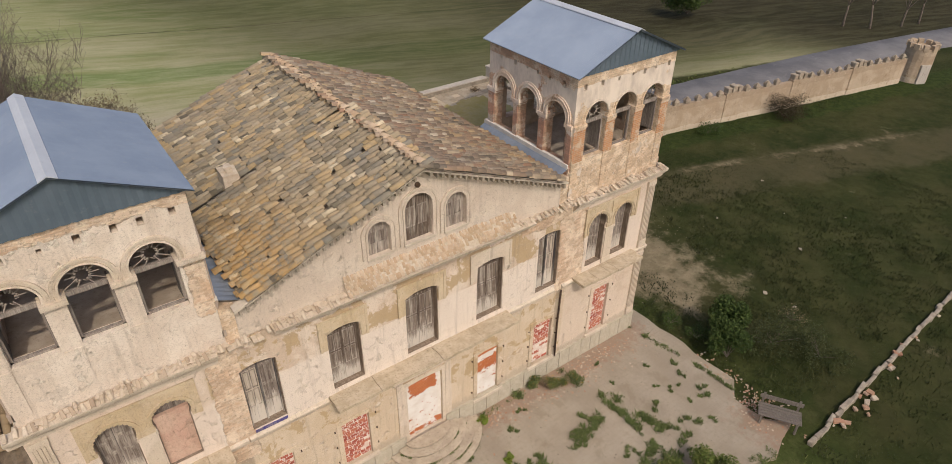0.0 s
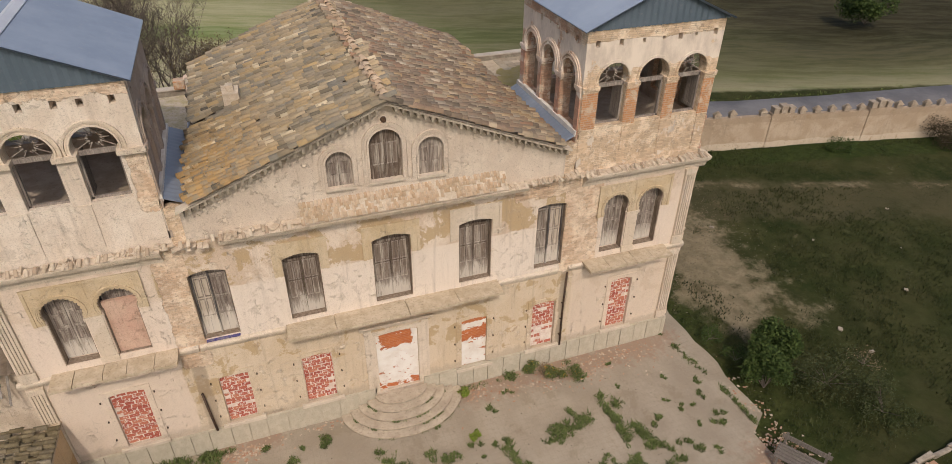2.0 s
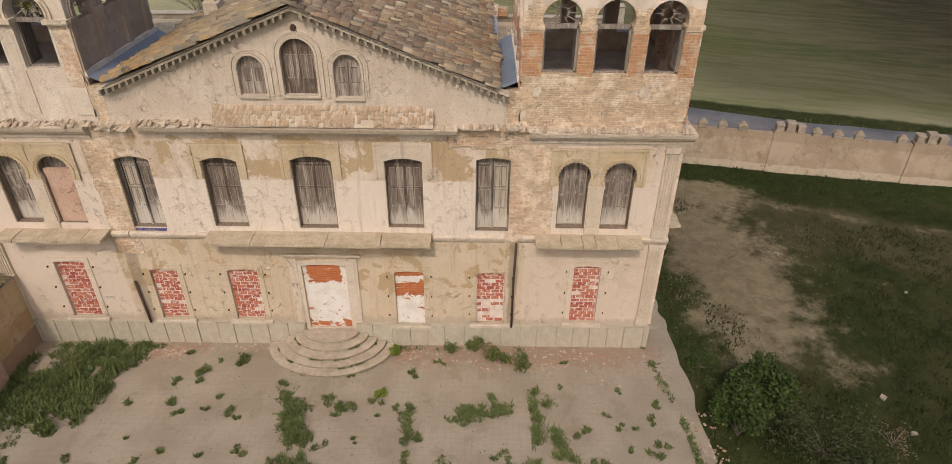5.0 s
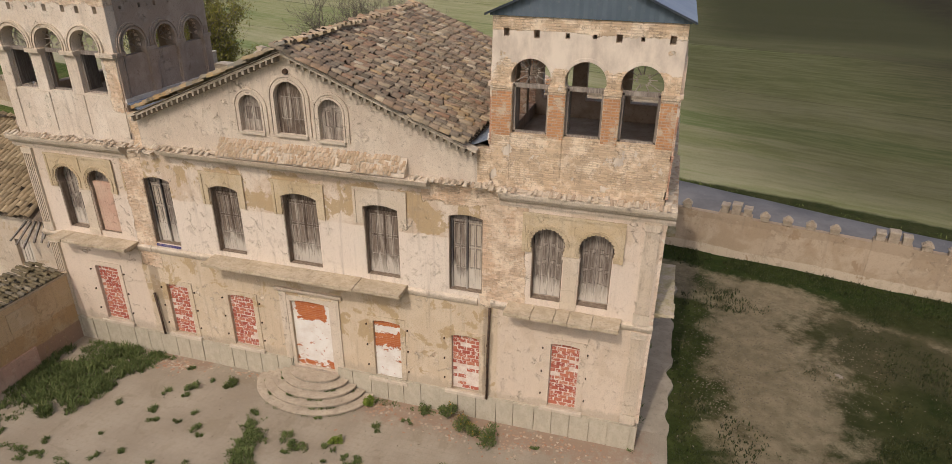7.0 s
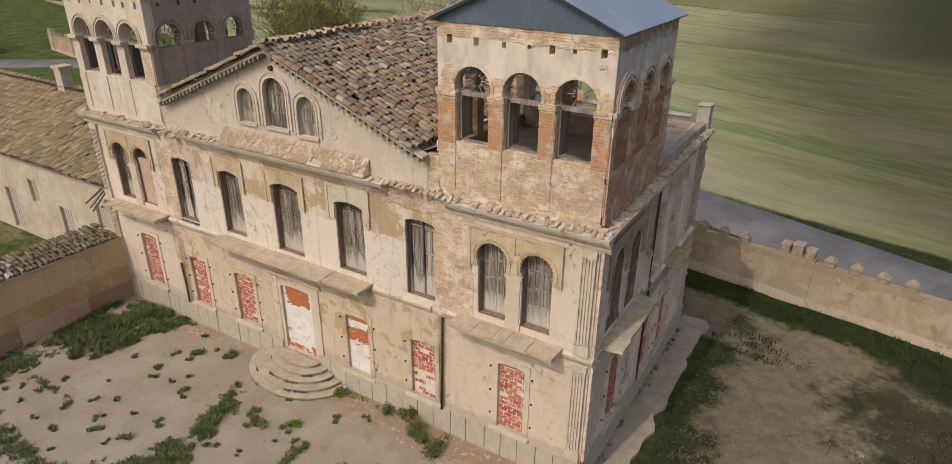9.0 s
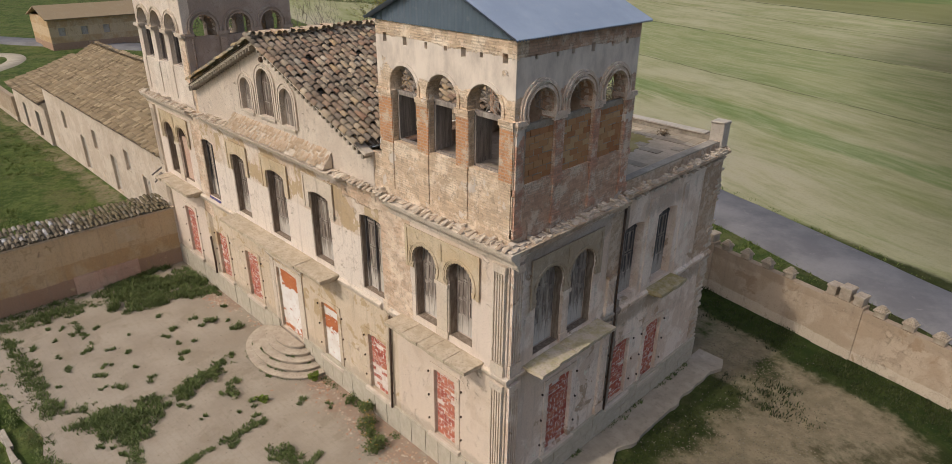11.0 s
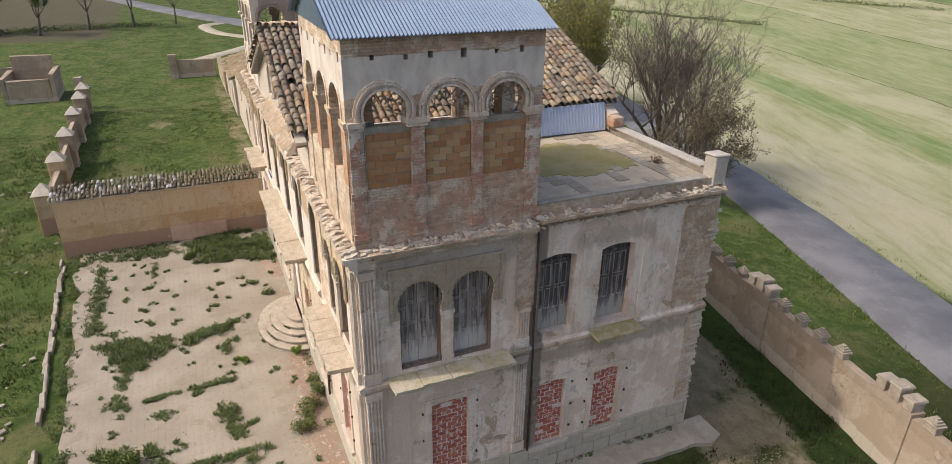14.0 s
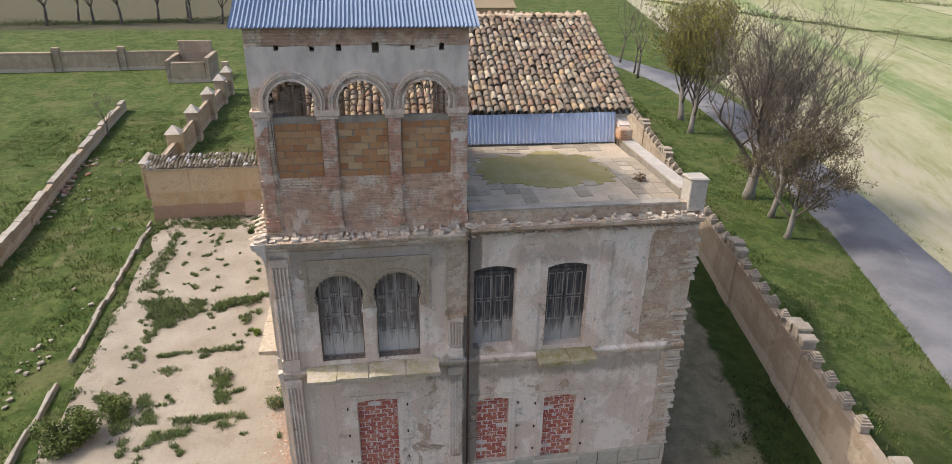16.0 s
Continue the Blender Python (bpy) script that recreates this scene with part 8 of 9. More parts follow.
# ---- grass, weeds and shrubs ----
def blades(rng, x, y, z, n, h, spread, lean=0.5, width=0.012):
    """n grass blades round a place, two triangles each, as arrays."""
    a = rng.uniform(0, 2 * np.pi, (n,))
    r = spread * np.sqrt(rng.uniform(0, 1, (n,)))
    px, py = x + r * np.cos(a), y + r * np.sin(a)
    d = rng.uniform(0, 2 * np.pi, (n,))
    hh = h * rng.uniform(0.45, 1.25, (n,))
    ln = lean * hh * rng.uniform(0.2, 1.0, (n,))
    w = width * rng.uniform(0.6, 1.6, (n,))
    cx, sx = np.cos(d), np.sin(d)
    v = np.empty((n, 5, 3))
    v[:, 0] = np.stack([px - sx * w, py + cx * w, np.full(n, z)], 1)
    v[:, 1] = np.stack([px + sx * w, py - cx * w, np.full(n, z)], 1)
    mx_, my_ = px + cx * ln * 0.4, py + sx * ln * 0.4
    v[:, 2] = np.stack([mx_ + sx * w * 0.8, my_ - cx * w * 0.8, z + hh * 0.6], 1)
    v[:, 3] = np.stack([mx_ - sx * w * 0.8, my_ + cx * w * 0.8, z + hh * 0.6], 1)
    v[:, 4] = np.stack([px + cx * ln, py + sx * ln, z + hh], 1)
    return v.reshape(-1, 3)


def grass_object(name, chunks, material, label, category="grass"):
    v = np.concatenate(chunks)
    n = len(v) // 5
    me = bpy.data.meshes.new(name)
    base = (np.arange(n) * 5)[:, None]
    quads = base + np.array([[0, 1, 2, 3]])
    tris = base + np.array([[3, 2, 4]])
    me.vertices.add(len(v))
    me.vertices.foreach_set("co", v.ravel())
    me.loops.add(n * 7)
    me.loops.foreach_set("vertex_index", np.concatenate([quads.ravel(), tris.ravel()]))
    me.polygons.add(n * 2)
    me.polygons.foreach_set("loop_start", np.concatenate([np.arange(n) * 4, n * 4 + np.arange(n) * 3]))
    me.update(calc_edges=True)
    me.validate()
    me.materials.append(material)
    return tagged(new(name, me), label=label, category=category, kind="stuff")


R = np.random.default_rng(7)


def lawn(name, x0, x1, y0, y1, density, h, inside, label, material=M_GRASS):
    chunks = []
    n = int((x1 - x0) * (y1 - y0) * density)
    xs, ys = R.uniform(x0, x1, n), R.uniform(y0, y1, n)
    for x, y in zip(xs, ys):
        q = noise.noise(Vector((x * 0.5, y * 0.5, 1.0))) + 0.5 * noise.noise(Vector((x * 1.6, y * 1.6, 5.0)))
        if q < -0.32 or not inside(x, y):
            continue
        chunks.append(blades(R, x, y, -0.08 - fall(x, y), 7, h * (0.7 + 0.6 * max(0, q + 0.2)), 0.22, 0.7, 0.016))
    grass_object(name, chunks, material, label)


def yard_ok(x, y):
    if x < 1.25 and y > -6.8:
        return False
    d = wall_line(x) - y
    if d < 0.1:
        return False
    bare = (2.2 < x < 8.0 and y > -1.0 and d > 1.9) or (1.2 < x < 2.4 and y > 9.8 and d > 1.9) or (x > 3 and 12.3 < y + 0.34 * x < 13.4)
    if bare:
        return noise.noise(Vector((x * 0.45, y * 0.45, 9))) > 0.28
    return True


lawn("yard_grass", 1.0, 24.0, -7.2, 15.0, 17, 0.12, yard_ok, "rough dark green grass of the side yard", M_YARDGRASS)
lawn("lower_lawn_east", 0.0, 14.0, -24.0, -7.6, 9, 0.12, lambda x, y: y < kerb_line(x) - 0.2, "rough grass beyond the kerb, shade in its dark colour", M_YARDGRASS)
lawn("lower_lawn", -44.0, 0.0, -24.0, -8.0, 15, 0.12, lambda x, y: y < kerb_line(x) - 0.2, "green lawn below the terrace kerb")
lawn("inner_yard_grass", -50.0, -22.0, -9.5, 0.4, 10, 0.12, lambda x, y: True, "grass of the walled inner yard")
lawn("verge_grass", -62.0, 34.0, 12.0, 36.0, 10, 0.17, lambda x, y: wall_line(x) + 0.5 < y < road_mid(x) - 2.1, "tall green verge between wall and road")
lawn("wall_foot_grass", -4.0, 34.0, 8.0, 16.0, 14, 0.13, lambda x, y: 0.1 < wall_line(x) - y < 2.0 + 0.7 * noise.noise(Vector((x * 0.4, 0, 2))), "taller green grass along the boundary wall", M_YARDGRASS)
lawn("far_verge", -62.0, 40.0, 16.0, 42.0, 5, 0.16, lambda x, y: road_mid(x) + 2.1 < y < road_mid(x) + 2.9 + 0.5 * noise.noise(Vector((x * 0.3, 1, 4))), "grass strip at the field's edge")


def strip(pts, width, dens, h):
    out = []
    for (ax, ay), (bx, by) in zip(pts[:-1], pts[1:]):
        L = math.hypot(bx - ax, by - ay)
        for _ in range(int(L * dens)):
            t = R.uniform()
            x, y = ax + (bx - ax) * t + R.normal() * width * 0.45, ay + (by - ay) * t + R.normal() * width * 0.45
            q = noise.noise(Vector((x * 1.3, y * 1.3, 3))) + 0.7 * noise.noise(Vector((x * 3.1, y * 3.1, 8)))
            if q < -0.05:
                continue
            x, y = x + R.normal() * 0.12 * max(0, q), y + R.normal() * 0.12 * max(0, q)
            out.append(blades(R, x, y, 0.02, 11, h * 0.6 * R.uniform(0.5, 1.3), 0.10, 1.7, 0.014))
    return out


JOINTS = [([(-19.8, -1.9), (-18.3, -1.3), (-17.0, -0.8)], 0.8, 190, 0.2), ([(-20.2, -3.4), (-18.5, -2.1)], 0.5, 110, 0.2),
          ([(-19.4, -8.6), (-19.4, -5.9), (-19.3, -4.2), (-18.8, -2.5)], 0.5, 120, 0.10),
          ([(-18.8, -7.5), (-16.0, -7.5), (-13.0, -7.5), (-12.3, -7.2)], 0.28, 60, 0.14), ([(-18.2, -5.4), (-16.0, -5.4)], 0.12, 40, 0.10),
          ([(-12.7, -7.3), (-11.0, -6.4), (-10.7, -5.6)], 0.6, 150, 0.15), ([(-11.0, -4.4), (-11.5, -2.9), (-11.7, -2.1)], 0.2, 90, 0.14),
          ([(-10.7, -6.2), (-9.0, -6.3), (-7.6, -6.6)], 0.16, 60, 0.12), ([(-7.56, -6.9), (-7.6, -5.3), (-7.7, -3.6), (-7.8, -2.8)], 0.14, 75, 0.14),
          ([(-6.7, -5.3), (-6.6, -4.9)], 0.25, 80, 0.14), ([(-6.4, -3.3), (-5.9, -3.1), (-5.1, -3.0), (-4.6, -2.9)], 0.22, 90, 0.16),
          ([(-3.9, -4.2), (-3.9, -3.3), (-3.85, -2.1)], 0.2, 95, 0.16), ([(-5.5, -6.9), (-4.4, -6.0), (-3.1, -5.2)], 0.4, 100, 0.2), ([(-5.3, -5.5), (-4.3, -5.1), (-3.4, -4.7)], 0.22, 80, 0.16),
          ([(-20.0, -8.9), (-13.0, -8.4), (-7.0, -8.0), (-0.5, -7.6)], 0.35, 40, 0.12), ([(-3.6, -2.4), (-3.5, -3.4), (-3.2, -4.4), (-2.8, -5.0)], 0.18, 80, 0.14),
          ([(-20.0, -0.35), (-16.0, -0.3)], 0.1, 26, 0.14), ([(-8.3, -0.28), (-4.0, -0.25)], 0.06, 9, 0.10), ([(-0.1, 0.2), (0.2, -1.5), (0.5, -3.5), (0.6, -5.0)], 0.07, 30, 0.12), ([(0.12, 0.5), (0.14, 9.8)], 0.05, 10, 0.14)]


def in_loop(x, y, loop):
    inside = False
    for (ax, ay), (bx, by) in zip(loop, loop[1:] + loop[:1]):
        if (ay > y) != (by > y) and x < (bx - ax) * (y - ay) / (by - ay) + ax:
            inside = not inside
    return inside


def mat(loop, dens, h):
    """A ragged mat of weeds inside an outline."""
    out = []
    x0, x1 = min(p[0] for p in loop) - 0.2, max(p[0] for p in loop) + 0.2
    y0, y1 = min(p[1] for p in loop) - 0.2, max(p[1] for p in loop) + 0.2
    for _ in range(int((x1 - x0) * (y1 - y0) * dens)):
        x, y = R.uniform(x0, x1), R.uniform(y0, y1)
        k = Vector((x * 1.6, y * 1.6, 3))
        if in_loop(x + 0.35 * noise.noise(k), y + 0.35 * noise.noise(k + Vector((9, 4, 1))), loop) and noise.noise(k * 0.8 + Vector((2, 2, 2))) > -0.33:
            out.append(blades(R, x, y, 0.02, 10, h * R.uniform(0.5, 1.3) * (1.0 + noise.noise(k * 0.6)), 0.11, 1.3, 0.014))
    return out


STEP_ARCS = [([(-10.55 + (2.11 - 0.30 * k) * math.cos(t), -0.10 - (1.55 - 0.25 * k) * math.sin(t)) for t in np.linspace(0.15, 2.95, 14)], 0.135 * k) for k in range(4)]
chunks = mat([(-20.6, -4.2), (-20.5, -1.0), (-19.0, -0.2), (-16.8, -0.1), (-16.8, -1.4), (-17.1, -2.6), (-17.4, -3.8), (-18.5, -4.0)], 120, 0.17)
chunks += mat([(-20.6, -8.6), (-20.6, -4.2), (-19.6, -4.2), (-18.6, -5.2), (-19.0, -7.4), (-18.3, -8.4)], 55, 0.12)
chunks += mat([(-11.9, -7.4), (-11.5, -5.2), (-11.3, -4.0), (-11.6, -2.5), (-11.0, -2.7), (-10.5, -4.2), (-9.6, -5.1), (-9.4, -6.2), (-10.0, -6.7), (-11.1, -6.9)], 130, 0.12)
chunks += mat([(-18.4, -7.9), (-12.6, -7.9), (-12.6, -7.3), (-16.0, -7.2), (-18.4, -7.3)], 55, 0.10)
for pts, w, d, h in JOINTS:
    chunks += strip(pts, w, d, h)
for arc, z in STEP_ARCS:
    for (ax, ay), (bx, by) in zip(arc[:-1], arc[1:]):
        for _ in range(7):
            t = R.uniform()
            x, y = ax + (bx - ax) * t, ay + (by - ay) * t
            if noise.noise(Vector((x * 1.9, y * 1.9, z * 9))) > 0.22:
                chunks.append(blades(R, x, y, z + 0.01, 7, 0.05, 0.05, 1.5, 0.012))
rng = random.Random(14)
DOTS = [(-17.24, -6.31), (-14.89, -6.55), (-13.48, -4.78), (-12.93, -5.96), (-17.09, -7.07), (-13.28, -3.16), (-15.32, -4.93), (-13.85, -3.04), (-10.06, -6.9), (-8.38, -6.96), (-5.15, -4.72), (-5.0, -2.44), (-3.01, -1.92), (-3.37, -4.62), (-3.99, -5.07),
        (-13.32, -0.93), (-14.51, -1.52), (-15.09, -0.66), (-14.98, -2.75), (-11.08, -3.0), (-9.68, -2.99), (-8.55, -2.31), (-6.02, -3.08), (-7.45, -4.03), (-2.78, -4.98), (-1.51, -3.52), (-0.19, -2.68), (-2.59, -3.76), (-9.93, -3.2), (-7.75, -2.9)]
DOTS += [(rng.uniform(-19.5, -0.2), rng.uniform(-7.2, -0.5)) for _ in range(60)]
for x, y in DOTS:
    s = rng.uniform(0.05, 0.17)
    for _ in range(3):
        ox, oy = rng.gauss(0, s * 0.8), rng.gauss(0, s * 0.8)
        chunks.append(blades(R, x + ox, y + oy, 0.02, int(20 + 160 * s), 0.05 + 0.3 * s, s * 0.7, 1.6, 0.013))
grass_object("terrace_weeds", chunks, M_WEED, "tufts of weeds growing in the terrace joints", "weeds")


def leaf_cloud(rng, blobs, n, size):
    """Small leaves scattered in uneven clumps; blobs: (x, y, z, radius)."""
    verts, faces = [], []
    weights = [b[3] ** 2 for b in blobs]
    for _ in range(n):
        x, y, z, r = rng.choices(blobs, weights)[0]
        d = Vector((rng.gauss(0, 1), rng.gauss(0, 1), rng.gauss(0, 0.9))).normalized() * r * rng.uniform(0.45, 1.08)
        p = Vector((x, y, z)) + d
        if p.z < 0.02:
            continue
        a = Vector((rng.gauss(0, 1), rng.gauss(0, 1), rng.gauss(0, 0.6))).normalized()
        b = a.cross(Vector((rng.gauss(0, 1), rng.gauss(0, 1), rng.gauss(0, 1)))).normalized()
        s = size * rng.uniform(0.6, 1.4)
        k = len(verts)
        verts += [tuple(p - a * s), tuple(p + b * s * 0.5), tuple(p + a * s), tuple(p - b * s * 0.5)]
        faces.append((k, k + 1, k + 2, k + 3))
    return verts, faces


def shrub(name, x, y, r, h, material, label, seed, n=900, size=0.035, flowers=0):
    rng = random.Random(seed)
    root = empty(name, label=label, category="shrub", group="shrubs round the house")
    root.location = (x, y, 0)
    blobs = []
    for _ in range(9):
        t, q = rng.uniform(0, 6.28), r * math.sqrt(rng.random()) * 0.75
        blobs.append((q * math.cos(t), q * math.sin(t), h * rng.uniform(0.25, 0.8), r * rng.uniform(0.3, 0.5)))
    v, f = leaf_cloud(rng, blobs, n, size)
    raw("foliage", v, f, material, root)
    verts, faces = [], []
    for b in blobs:
        tube(verts, faces, [Vector((0, 0, -0.05)), Vector((b[0] * 0.5, b[1] * 0.5, b[2] * 0.5)), Vector(b[:3])], [0.02, 0.014, 0.006], 4)
    tagged(raw("stem_cluster", verts, faces, M_TWIG, root), kind="stuff")
    if flowers:
        v, f = leaf_cloud(rng, [(b[0], b[1], b[2] + 0.05, b[3]) for b in blobs], flowers, 0.025)
        raw("flowers", v, f, M_FLOWER, root)


shrub("wall_shrub", -5.75, -0.35, 0.36, 0.55, M_WEED, "green shrub with small yellow flowers at the wall foot", 1, 900, flowers=60)
shrub("wall_shrub", -4.95, -0.75, 0.45, 0.45, M_WEED, "low green shrub with reddish dry stalks", 2, 900, flowers=70)
shrub("wall_shrub", -4.15, -1.0, 0.42, 0.4, M_WEED, "low green shrub on the terrace", 3, 800, flowers=30)
shrub("wall_shrub", -6.6, -0.3, 0.3, 0.25, M_WEED, "low green shrub at the wall foot", 4, 400)
shrub("dry_plant", -5.3, -0.5, 0.3, 0.5, M_DRY, "dry brown plant among the shrubs", 5, 260, size=0.03)
shrub("lime_weed", -8.45, -0.55, 0.22, 0.42, M_LIME, "bright yellow-green weed beside the steps", 6, 500)
shrub("lime_weed", -8.62, -2.4, 0.24, 0.28, M_LIME, "bright yellow-green weed on the terrace", 7, 450)
shrub("terrace_shrub", -13.35, -0.95, 0.26, 0.3, M_WEED, "small green shrub on the terrace", 8, 350)
shrub("terrace_shrub", -14.45, -1.5, 0.28, 0.25, M_WEED, "small green shrub on the terrace", 9, 350)
shrub("terrace_shrub", -11.05, -3.0, 0.42, 0.25, M_WEED, "spreading green weed on the terrace", 10, 700)
shrub("terrace_shrub", -9.65, -2.95, 0.34, 0.22, M_WEED, "spreading green weed on the terrace", 11, 450)
shrub("terrace_shrub", -6.05, -3.05, 0.36, 0.22, M_WEED, "spreading green weed on the terrace", 12, 450)
shrub("corner_bush", -3.4, -7.0, 0.85, 0.95, M_GRASS, "leafy green bush at the terrace edge", 13, 4200, size=0.05)
shrub("corner_bush", -4.6, -6.2, 0.6, 0.5, M_GRASS, "low green bush at the terrace edge", 14, 1400, size=0.045)
shrub("yard_bush", 2.7, -2.6, 1.0, 2.3, M_SHRUB, "tall dark green bush beside the terrace", 15, 5200, size=0.06)
shrub("yard_bush", 2.0, -3.7, 0.95, 1.7, M_SHRUB, "dark green bush beside the terrace", 16, 4600, size=0.06)
shrub("olive_bush", 4.3, -4.3, 1.6, 1.5, M_OLIVEBUSH, "thin olive-green bush in the yard", 17, 2600, size=0.045)
shrub("olive_bush", 5.2, -6.0, 1.3, 1.0, M_OLIVEBUSH, "thin olive-green bush by the low wall", 18, 1800, size=0.04)
shrub("wall_bush", 26.5, 9.2, 1.7, 1.2, M_DRYBUSH, "reddish-brown bush against the boundary wall", 22, 4200, size=0.05)
shrub("wall_bush", 19.5, 10.6, 1.0, 0.5, M_SHRUB, "low dark bush against the boundary wall", 23, 1500, size=0.05)
shrub("dry_bush", 6.4, -4.0, 0.7, 0.6, M_DRY, "dry twiggy bush in the grass", 19, 250, size=0.03)
shrub("roof_weed", -1.75, 9.2, 0.24, 0.16, M_DRY, "dry weed clump on the roof terrace", 20, 260, size=0.03)
for ob in [o for o in bpy.data.objects if o.name.startswith("roof_weed")]:
    ob.location.z = 8.3


# ---- trees ----
def tree(name, x, y, h, seed, leaf=None, leaves=0, label="", spread=0.55, trunk=0.2, pale=False, forks=5, size=0.05, twig_depth=4, z=0.0, lean=0.0, group="roadside trees", bole=0.33):
    rng = random.Random(seed)
    root = empty(name, label=label, category="tree", group=group)
    root.location = (x, y, z)
    tips, tv, tf, bv, bf = [], [], [], [], []

    def grow(p, d, length, r, depth):
        pts, radii = [p], [r]
        n = 3 if depth else 4
        for i in range(n):
            d = (d + Vector((rng.gauss(0, 0.13 if depth else 0.04), rng.gauss(0, 0.13 if depth else 0.04), rng.gauss(0.03, 0.08)))).normalized()
            p = p + d * (length / n)
            pts.append(p)
            radii.append(max(0.008, r * (1 - 0.42 * (i + 1) / n)))
        tube(tv if depth == 0 else bv, tf if depth == 0 else bf, pts, radii, 7 if depth == 0 else 5 if depth < 2 else 3)
        if depth >= twig_depth:
            tips.append(pts[-1])
            return
        if depth >= 2:
            tips.append(pts[-2])
        k = forks if depth == 0 else rng.choice((2, 3, 3)) if depth < 3 else rng.choice((3, 4))
        for j in range(k):
            t = 2 * math.pi * (j + rng.random() * 0.7) / k
            side = Vector((math.cos(t), math.sin(t), 0))
            up = 1.0 - spread * rng.uniform(0.5, 1.2)
            nd = (d * 0.55 + side * spread * rng.uniform(0.5, 1.1) + Vector((0, 0, up * 0.6))).normalized()
            q = pts[-1] if rng.random() < 0.6 or depth == 0 else pts[-2]
            grow(q, nd, length * rng.uniform(0.55, 0.85), radii[-1] * rng.uniform(0.5, 0.75), depth + 1)

    grow(Vector((0, 0, -0.2)), Vector((lean, 0.05, 1)).normalized(), h * bole, trunk, 0)
    k = h / max(v[2] for v in tv + bv)
    tv, bv = [tuple(c * k for c in v) for v in tv], [tuple(c * k for c in v) for v in bv]
    tips = [p * k for p in tips]
    raw("trunk", tv, tf, M_BARK if pale else M_TWIG, root, smooth=True)
    raw("branch_work", bv, bf, M_TWIG if not pale else M_BARK, root, smooth=True)
    if leaf and leaves:
        verts, faces = [], []
        picks = rng.sample(tips, max(1, int(len(tips) * 0.8)))
        for _ in range(leaves):
            p = rng.choice(picks) + Vector((rng.gauss(0, 0.16), rng.gauss(0, 0.16), rng.gauss(-0.05, 0.2)))
            a = Vector((rng.gauss(0, 0.6), rng.gauss(0, 0.6), -abs(rng.gauss(0.6, 0.5)))).normalized()
            b = a.cross(Vector((rng.gauss(0, 1), rng.gauss(0, 1), 0.1))).normalized()
            s = size * rng.uniform(0.6, 1.5)
            k = len(verts)
            verts += [tuple(p - a * s), tuple(p + b * s * 0.4), tuple(p + a * s), tuple(p - b * s * 0.4)]
            faces.append((k, k + 1, k + 2, k + 3))
        raw("crown", verts, faces, leaf, root)


